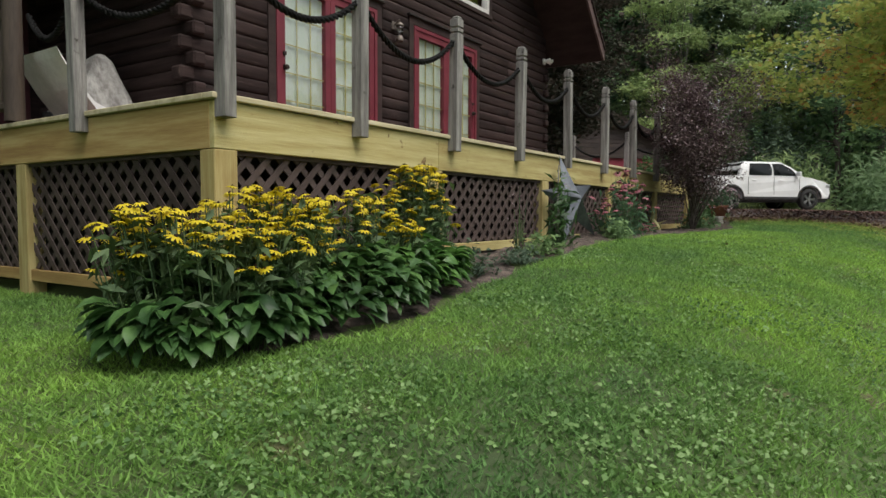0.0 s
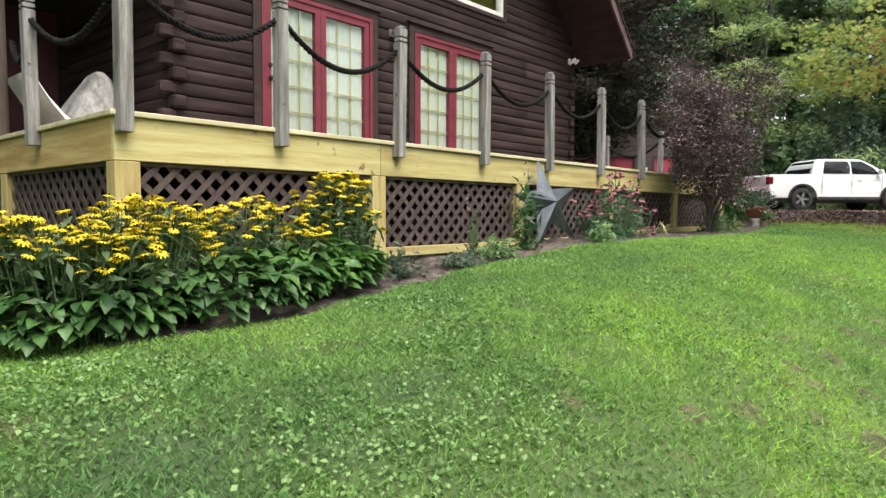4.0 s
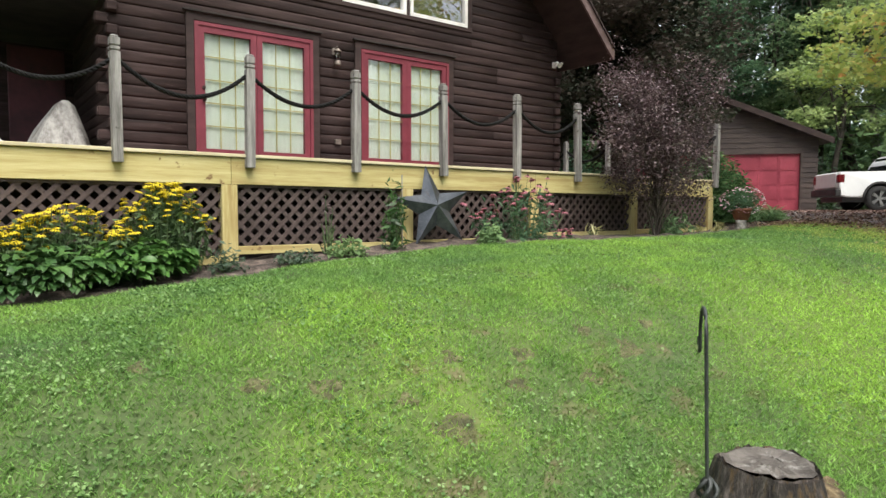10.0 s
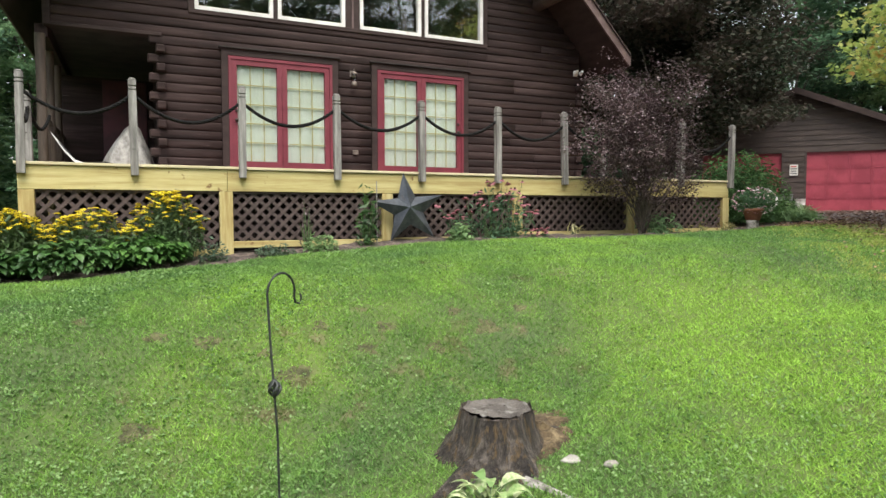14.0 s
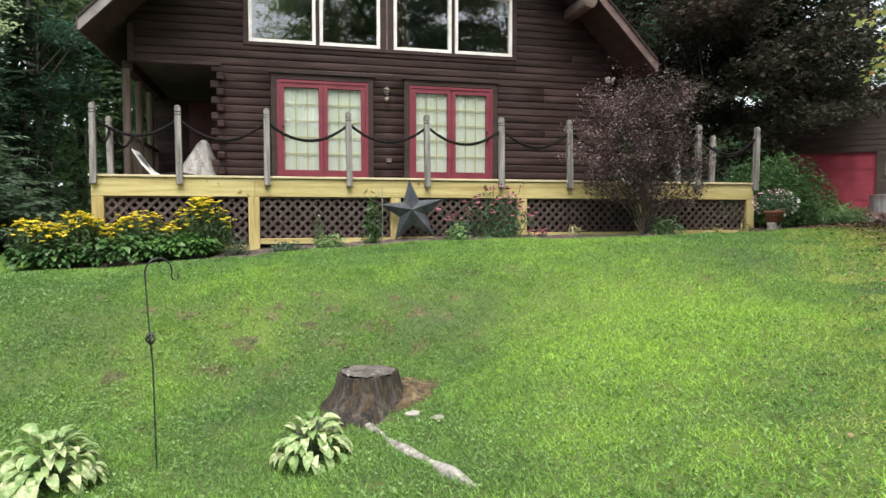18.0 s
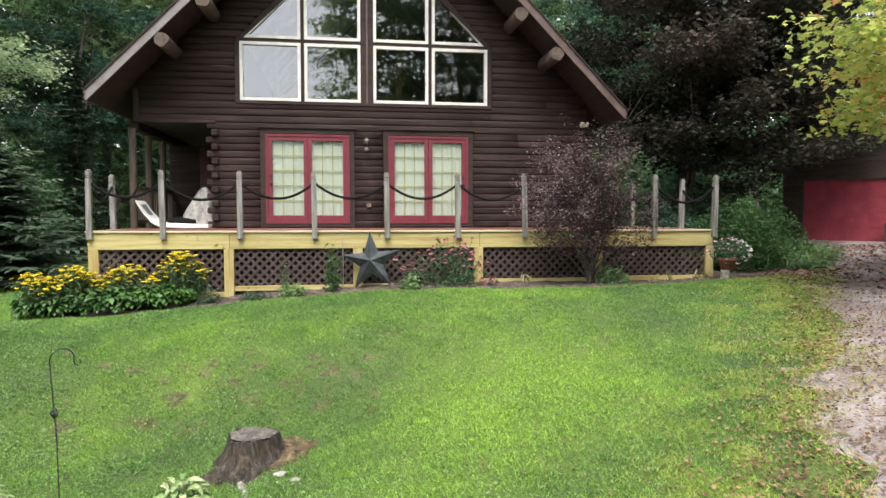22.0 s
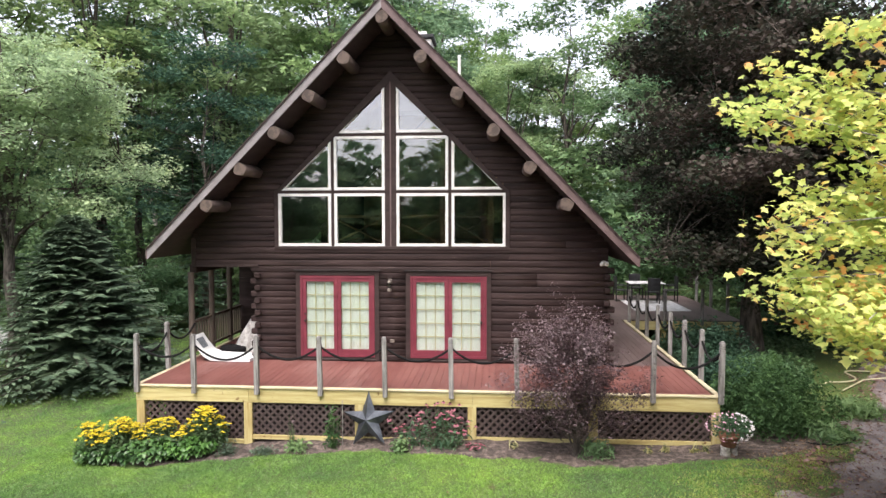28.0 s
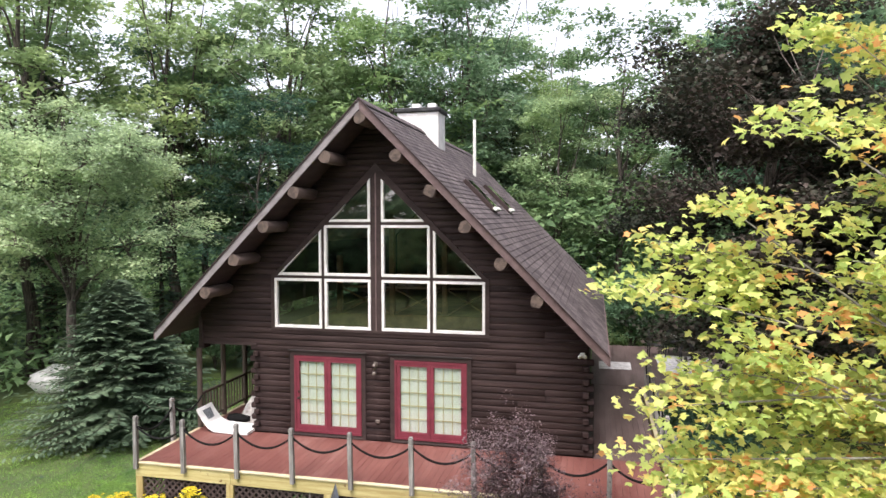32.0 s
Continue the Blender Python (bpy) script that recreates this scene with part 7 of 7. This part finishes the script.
q = [bm.verts.new(c3) for c3 in ((2.703, 5.56, 2.535), (2.703, 5.92, 2.535), (2.865, 5.86, 2.312), (2.865, 5.58, 2.312))]
bm.faces.new(q)
part("print", bm, surf("grey_print", [(0.3, (0.08, 0.09, 0.10)), (0.7, (0.16, 0.17, 0.18))], scale=20, rough=0.9, bump=0), lounger, "dark printed patch")
part("frame", boxed((2.9, 5.47, DECK + 0.002), (4.0, 5.98, DECK + 0.012)), TRIM, lounger)
stone("dark_cushion", (3.3, 6.35, DECK + 0.1), (0.3, 0.22, 0.12), ROPE, "dark cushion lying on the porch beside the lounger", "cushion", 4)

# ---- back deck beyond the walkway ----
back = thing("back_deck", (15.5, 15, 1.2), "back deck with red-brown boards and pine edge behind the house", "deck")
part("platform", boxed((12.5, 12.6, 1.86), (17.9, 19.4, 1.985)), DARK, back)
part("rim_board", boxed((DX1 + 0.01, 12.52, 1.70), (17.92, 12.565, 1.985), 0.004), PINE, back)
part("rim_board", boxed((17.9, 12.57, 1.70), (17.945, 19.4, 1.985), 0.004), PINE_SIDE, back)
for i in range(38):
    piece("deck_board", walk_board, Matrix.Translation((12.48 + i * bw, 12.53, 1.993)) @ Matrix.Diagonal((1, 6.85, 1, 1)), back)
for x, y in ((15.4, 12.48), (16.6, 12.48), (17.9, 12.48), (17.99, 14.2), (17.99, 16.0), (17.99, 17.8)):
    piece("rail_post", post, Matrix.Translation((x, y, 0)), back)
for x, y in ((15.4, 12.6), (17.8, 12.6), (17.8, 16), (17.8, 19.2)):
    part("support_post", boxed((x - 0.08, y, gz(x, y) - 0.3), (x + 0.08, y + 0.16, 1.86), 0.006), PINE_POST, back)
MAT = surf("pale_mat", [(0.3, (0.42, 0.41, 0.40)), (0.7, (0.62, 0.61, 0.60))], scale=5, fine=50, rough=0.95, bump=0.4)
for x0, y0, x1, y1 in ((12.75, 14.8, 13.9, 16.0), (14.9, 14.6, 16.9, 17.6)):
    mt = part("deck_mat", boxed((x0, y0, 2.032), (x1, y1, 2.044), 0.004), MAT)
    tagged(mt, "pale grey mat lying on the back deck", "mat", "mats on the back deck")
BLACK = surf("black_furniture", [(0.3, (0.012, 0.012, 0.013)), (0.7, (0.035, 0.035, 0.036))], scale=6, rough=0.55, bump=0.1)
tab = thing("patio_table", (0, 0, 0), "patio table with pale top and black legs on the back deck", "table")
part("tabletop", boxed((-0.7, -0.5, 0.70), (0.7, 0.5, 0.735), 0.012), MAT, tab)
for sx1 in (-0.62, 0.62):
    for sy1 in (-0.42, 0.42):
        part("leg", boxed((sx1 - 0.025, sy1 - 0.025, 0), (sx1 + 0.025, sy1 + 0.025, 0.70), 0.005), BLACK, tab)
tab.matrix_basis = pose(15.9, 17.6, 2.046)
ch = thing("patio_chair", (0, 0, 0), "black patio chair with upright back at the patio table", "chair", "chairs at the patio table")
part("seat", boxed((-0.24, -0.24, 0.42), (0.24, 0.24, 0.46), 0.015), BLACK, ch)
part("backrest", boxed((-0.24, 0.21, 0.5), (0.24, 0.25, 1.0), 0.015), BLACK, ch)
for sx1 in (-0.22, 0.22):
    part("leg", boxed((sx1 - 0.02, -0.23, 0), (sx1 + 0.02, -0.19, 0.42), 0.004), BLACK, ch)
    part("leg", boxed((sx1 - 0.02, 0.21, 0), (sx1 + 0.02, 0.25, 0.5), 0.004), BLACK, ch)
    part("armrest", boxed((sx1 - 0.025, -0.22, 0.62), (sx1 + 0.025, 0.22, 0.65), 0.006), BLACK, ch)
ch.matrix_basis = pose(16.0, 16.75, 2.046, 0, 0, 180)
for x, y, a in ((14.9, 17.5, 95), (16.9, 17.6, -90), (15.7, 18.4, 5)):
    copy_thing(ch, pose(x, y, 2.036, 0, 0, a))


# ---- garage ----
GM = pose(24.65, 9.78, 1.42, 0, 0, -48.65)
garage = thing("garage", (0, 0, 0), "dark brown gabled garage with two red panelled doors", "garage")
GWALL = surf("garage_siding", [(0.25, (0.030, 0.019, 0.016)), (0.75, (0.062, 0.042, 0.036))], (1, 1, 5), 1.5, 12, 0.65, 0.3, 0.3)
GW, GE, GP = 3.62, 2.62, 4.15
wallg = part("wall_front", plate(bmesh.new(), [(-GW, -0.6), (GW, -0.6), (GW, 0.0), (-GW, 0.0)], 0.03, 0.2), GWALL, garage)
lap = bpy.data.meshes.new("siding_board")
bm = bmesh.new()
plate(bm, [(0, 0), (1, 0), (1, 0.178), (0, 0.178)], -0.02, 0.12)
for v in bm.verts:
    if v.co.y < 0 and v.co.z > 0.1:
        v.co.y += 0.018
bm.to_mesh(lap)
bm.free()
lap.materials.append(GWALL)
z = -0.02
while z < GP - 0.1:
    half = GW if z + 0.1 < GE else GW * (GP - z - 0.06) / (GP - GE)
    spans = [(-half, half)]
    if z < 2.08:
        spans = cut(cut(spans, -3.0, -0.34), 0.38, 3.08)
    for a, b in spans:
        piece("siding_board", lap, Matrix.Translation((a, 0, z)) @ Matrix.Diagonal((b - a, 1, 1, 1)), wallg)
    z += 0.18
for n, (a, b) in enumerate(((-2.97, -0.37), (0.41, 3.05))):
    dr = part("garage_door", boxed((a, 0.06, 0.03), (b, 0.1, 2.09)), GARAGE_RED, garage, "red panelled garage door")
    cw, rh = (b - a) / 4, 2.06 / 4
    for i in range(4):
        for j in range(4):
            bm = bmesh.new()
            ring(bm, [(a + i * cw + 0.006, 0.034 + j * rh), (a + (i + 1) * cw - 0.006, 0.034 + j * rh), (a + (i + 1) * cw - 0.006, 0.024 + (j + 1) * rh), (a + i * cw + 0.006, 0.024 + (j + 1) * rh)], 0.055, 0.042, 0.06)
            part("panel", bm, GARAGE_RED, dr)
    bm = bmesh.new()
    ring(bm, [(a - 0.07, -0.07), (b + 0.07, -0.07), (b + 0.07, 2.16), (a - 0.07, 2.16)], 0.07, -0.03, 0.1)
    part("door_trim", bm, GWALL, garage)
    part("sill", boxed((a - 0.05, -0.12, -0.08), (b + 0.05, 0.08, 0.03), 0.01), STONE, garage, "concrete sill")
for s, nm in ((-1, "roof_left"), (1, "roof_right")):
    e = 4.0
    zz = GP - (GP - GE) * e / GW
    rf_ = part(nm, plate(bmesh.new(), [(0, GP + 0.16), (s * e, zz + 0.16), (s * e, zz), (0, GP)], -0.35, 7.4), SHINGLE, garage, "dark shingled garage roof")
    part("rake_board", plate(bmesh.new(), [(0, GP + 0.15), (s * e, zz + 0.15), (s * e, zz - 0.06), (0, GP - 0.06)], -0.39, -0.352), TRIM, rf_)
for s in (-1, 1):
    part("wall_side", boxed((min(s * GW, s * (GW - 0.15)), 0.2, -0.6), (max(s * GW, s * (GW - 0.15)), 7.2, GE + 0.05)), GWALL, garage)
part("wall_back", plate(bmesh.new(), [(-GW, -0.6), (GW, -0.6), (GW, GE), (0, GP), (-GW, GE)], 7.05, 7.2), GWALL, garage)
sign = part("notice_sign", boxed((-0.12, -0.05, 1.3), (0.14, -0.035, 1.68), 0.004), WHITE, garage, "small white notice sign")
RED_INK = surf("red_ink", [(0.3, (0.45, 0.05, 0.05)), (0.7, (0.55, 0.08, 0.07))], scale=20, rough=0.7, bump=0)
INK = surf("grey_ink", [(0.3, (0.12, 0.12, 0.12)), (0.7, (0.2, 0.2, 0.2))], scale=20, rough=0.7, bump=0)
for i in range(4):
    part("bar", boxed((-0.09 + 0.01 * (i % 2), -0.054, 1.35 + 0.08 * i), (0.11 - 0.02 * (i % 2), -0.0515, 1.39 + 0.08 * i)), RED_INK if i == 3 else INK, sign)
garage.matrix_basis = GM
GALV = surf("galvanised_can", [(0.3, (0.22, 0.23, 0.24)), (0.7, (0.36, 0.37, 0.38))], (6, 6, 1), 2, 30, 0.45, 0.2, metal=0.6)


def can(name, x, y, r, h, material, label, category):
    c0 = GM @ Vector((x, y, 0))
    g = gz(c0.x, c0.y)
    b = thing(name, (0, 0, 0), label, category)
    part("body", lathe(bmesh.new(), [(r * 0.88, 0), (r * 0.9, 0.02), (r * 0.96, h * 0.5), (r, h * 0.96), (r * 1.05, h * 0.97), (r * 1.05, h), (r * 0.95, h), (r * 0.9, h * 0.9)], 20), material, b)
    T = Tubes(5)
    for s in (-1, 1):
        T.add([(s * r, -0.08, h * 0.72), (s * (r + 0.05), -0.05, h * 0.7), (s * (r + 0.05), 0.05, h * 0.7), (s * r, 0.08, h * 0.72)], [0.008] * 4)
    T.build("handle", material, b)
    b.matrix_basis = pose(c0.x, c0.y, g + 0.03)
    return b


can("rubbish_bin", -0.28, -0.45, 0.26, 0.6, GALV, "grey metal rubbish bin in front of the garage", "bin")
can("bucket", 0.2, -0.4, 0.17, 0.42, WHITE, "white plastic bucket in front of the garage", "bucket")

# ---- pickup ----
PAINT = surf("white_car_paint", [(0.3, (0.74, 0.75, 0.76)), (0.7, (0.80, 0.81, 0.82))], scale=1, fine=4, rough=0.3, bump=0)
BLACKP = surf("black_plastic", [(0.3, (0.015, 0.015, 0.016)), (0.7, (0.035, 0.035, 0.036))], scale=6, fine=50, rough=0.6, bump=0.1)
TYRE = surf("tyre_rubber", [(0.3, (0.012, 0.012, 0.012)), (0.7, (0.028, 0.028, 0.028))], scale=9, fine=60, rough=0.85, bump=0.3)
ALLOY = surf("alloy_rim", [(0.3, (0.42, 0.43, 0.44)), (0.7, (0.56, 0.57, 0.58))], scale=5, rough=0.3, bump=0, metal=0.8)
CARGLASS = surf("dark_car_glass", [(0.3, (0.01, 0.012, 0.014)), (0.7, (0.02, 0.023, 0.026))], scale=1, fine=3, rough=0.12, bump=0)
TAIL = surf("red_tail_lamp", [(0.3, (0.10, 0.008, 0.010)), (0.7, (0.17, 0.012, 0.015))], scale=5, rough=0.2, bump=0)
truck = thing("pickup_truck", (0, 0, 0), "white four-door pickup truck parked on the gravel driveway", "pickup truck")


def arch(cx, r, n=9):
    return [(cx + r * math.cos(math.pi * i / n), 0.42 + (r - 0.02) * math.sin(math.pi * i / n)) for i in range(n + 1)]


prof = [(-1.12, 0.48), (-1.16, 0.8), (-1.13, 1.17), (-1.08, 1.2), (0.8, 1.22), (2.95, 1.2), (3.3, 1.16), (3.95, 1.02), (4.12, 0.9), (4.16, 0.62), (4.08, 0.42)] + arch(3.18, 0.46) + arch(0.0, 0.46) + [(-0.9, 0.42)]
bm = plate(bmesh.new(), prof, -0.96, 0.96)
for v in bm.verts:
    if v.co.z > 1.1:
        v.co.y *= 0.95
    if v.co.x > 3.9:
        v.co.y *= 0.88
bmesh.ops.bevel(bm, geom=[e for e in bm.edges if len(e.link_faces) == 2 and any(len(f.verts) > 8 for f in e.link_faces)], offset=0.03, segments=2, affect="EDGES")
part("body", bm, PAINT, truck)
bm = bmesh.new()
b0, b1 = [(0.36, -0.88), (3.05, -0.88), (3.05, 0.88), (0.36, 0.88)], [(0.66, -0.68), (2.15, -0.68), (2.15, 0.68), (0.66, 0.68)]
mid = [(0.47, -0.80), (2.62, -0.80), (2.62, 0.80), (0.47, 0.80)]
rows = [[bm.verts.new((x, y, z)) for x, y in q] for q, z in ((b0, 1.18), (mid, 1.5), (b1, 1.74))]
for a, b in zip(rows, rows[1:]):
    for i in range(4):
        bm.faces.new((a[i], a[(i + 1) % 4], b[(i + 1) % 4], b[i]))
bm.faces.new(rows[-1])
bmesh.ops.bevel(bm, geom=bm.edges[:], offset=0.035, segments=2, affect="EDGES")
part("cab", bm, PAINT, truck)
for s in (-1, 1):
    for x0, x1, t0, t1 in ((0.74, 1.66, 0.86, 1.66), (1.76, 2.72, 1.76, 2.16)):
        bm = bmesh.new()
        q = [bm.verts.new(p3) for p3 in ((x0, s * 0.888, 1.24), (x1, s * 0.888, 1.24), ((x1 + t1) / 2 + 0.06, s * 0.815, 1.48), (t1, s * 0.735, 1.67), (t0, s * 0.735, 1.67), ((x0 + t0) / 2, s * 0.815, 1.48))]
        bm.faces.new(q)
        bmesh.ops.solidify(bm, geom=bm.faces[:], thickness=0.012)
        part("side_window", bm, CARGLASS, truck)
    part("wheel_arch", plate(bmesh.new(), arch(0.0, 0.5, 12) + arch(0.0, 0.445, 12)[::-1], s * 0.955, s * 0.985), BLACKP, truck)
    part("wheel_arch", plate(bmesh.new(), arch(3.18, 0.5, 12) + arch(3.18, 0.445, 12)[::-1], s * 0.955, s * 0.985), BLACKP, truck)
    part("running_board", boxed((0.5, min(s * 0.9, s * 0.99), 0.36), (2.68, max(s * 0.9, s * 0.99), 0.47), 0.015), BLACKP, truck)
    part("tail_lamp", boxed((-1.19, min(s * 0.78, s * 0.94), 0.86), (-1.0, max(s * 0.78, s * 0.94), 1.12), 0.02), TAIL, truck)
    part("headlamp", boxed((3.93, min(s * 0.55, s * 0.86), 0.8), (4.14, max(s * 0.55, s * 0.86), 0.94), 0.02), DOOR_GLASS, truck)
    part("door_mirror", boxed((2.62, min(s * 0.9, s * 1.1), 1.22), (2.74, max(s * 0.9, s * 1.1), 1.38), 0.03), PAINT, truck)
    for x in (0.8, 1.9):
        part("door_handle", boxed((x, min(s * 0.945, s * 0.97), 1.04), (x + 0.18, max(s * 0.945, s * 0.97), 1.07), 0.008), PAINT, truck)
    for x in (0.66, 1.7, 2.75):
        part("door_seam", boxed((x, min(s * 0.955, s * 0.963), 0.55), (x + 0.012, max(s * 0.955, s * 0.963), 1.17)), BLACKP, truck)
bm = bmesh.new()
q = [bm.verts.new(p3) for p3 in ((3.02, -0.78, 1.24), (3.02, 0.78, 1.24), (2.24, 0.64, 1.7), (2.24, -0.64, 1.7))]
bm.faces.new(q)
bmesh.ops.solidify(bm, geom=bm.faces[:], thickness=0.02)
part("windscreen", bm, CARGLASS, truck)
bm = bmesh.new()
q = [bm.verts.new(p3) for p3 in ((0.34, -0.74, 1.25), (0.34, 0.74, 1.25), (0.595, 0.62, 1.68), (0.595, -0.62, 1.68))]
bm.faces.new(q)
bmesh.ops.solidify(bm, geom=bm.faces[:], thickness=0.02)
part("rear_window", bm, CARGLASS, truck)
part("load_bed", boxed((-1.0, -0.78, 1.215), (0.3, 0.78, 1.228)), BLACKP, truck, "dark open load bed")
part("rear_bumper", boxed((-1.26, -0.93, 0.45), (-1.08, 0.93, 0.68), 0.03), BLACKP, truck)
part("tailgate", boxed((-1.185, -0.74, 0.72), (-1.15, 0.74, 1.17), 0.015), PAINT, truck)
part("front_bumper", boxed((4.0, -0.84, 0.38), (4.2, 0.84, 0.6), 0.04), BLACKP, truck)
part("underside", boxed((-1.0, -0.8, 0.28), (4.0, 0.8, 0.44)), BLACKP, truck)
for x in (0.0, 3.18):
    for s in (-1, 1):
        bm = lathe(bmesh.new(), [(0.25, -0.11), (0.35, -0.12), (0.38, -0.08), (0.385, 0), (0.38, 0.08), (0.35, 0.12), (0.25, 0.11)], 28, cap=False)
        M = Matrix.Translation((x, s * 0.85, 0.385)) @ Matrix.Rotation(radians(90), 4, "X")
        bmesh.ops.transform(bm, matrix=M, verts=bm.verts[:])
        wheel = part("wheel", bm, TYRE, truck)
        bm = bmesh.new()
        lathe(bm, [(0.25, -0.10), (0.262, -0.09), (0.262, 0.09), (0.25, 0.10)], 28, cap=False)
        for k in range(5):
            for o in (-0.13, 0.13):
                r = bmesh.ops.create_cube(bm, size=1.0)
                bmesh.ops.transform(bm, matrix=Matrix.Rotation(2 * math.pi * k / 5 + o, 4, "Z") @ Matrix.Translation((0.15, 0, 0.075 * (1 if s < 0 else -1))) @ Matrix.Diagonal((0.22, 0.035, 0.03, 1)), verts=r["verts"])
        bmesh.ops.create_cone(bm, cap_ends=True, segments=12, radius1=0.06, radius2=0.06, depth=0.19)
        bmesh.ops.transform(bm, matrix=M, verts=bm.verts[:])
        part("rim", bm, ALLOY, wheel, "silver alloy rim")
        bm = bmesh.new()
        bmesh.ops.create_cone(bm, cap_ends=True, segments=24, radius1=0.25, radius2=0.25, depth=0.05, matrix=M)
        part("brake_disc", bm, BLACKP, wheel)
aa = radians(-45)
side = Vector((math.sin(aa), -math.cos(aa), 0)) * 0.85
ax, ay = 25.1 - side.x, 4.42 - side.y
truck.matrix_basis = pose(ax, ay, gz(ax, ay) + 0.02, 0, 0, -45)

# rail fence beyond the driveway
fence = thing("rail_fence", (32, 0, gz(32, 0)), "old grey rail fence beyond the driveway", "fence")
for i in range(5):
    x, y = 29.6 + 1.9 * i, -0.6 - 0.9 * i
    part("fence_post", boxed((x - 0.06, y - 0.06, gz(x, y) - 0.3), (x + 0.06, y + 0.06, gz(x, y) + 1.15), 0.01), GREY_POST, fence)
    if i < 4:
        for hh in (0.5, 0.95):
            T = Tubes(6)
            T.add([(x, y, gz(x, y) + hh), (x + 1.9, y - 0.9, gz(x, y) + hh)], [0.04, 0.035])
            T.build("rail", GREY_POST, fence)

# white covered thing far behind the spruce
wx, wy = -8.8, 13.2
stone("white_cover", (wx, wy, gz(wx, wy) + 0.35), (1.5, 0.8, 0.6), PAD, "white sheet over a pile behind the spruce", "cover", 9)
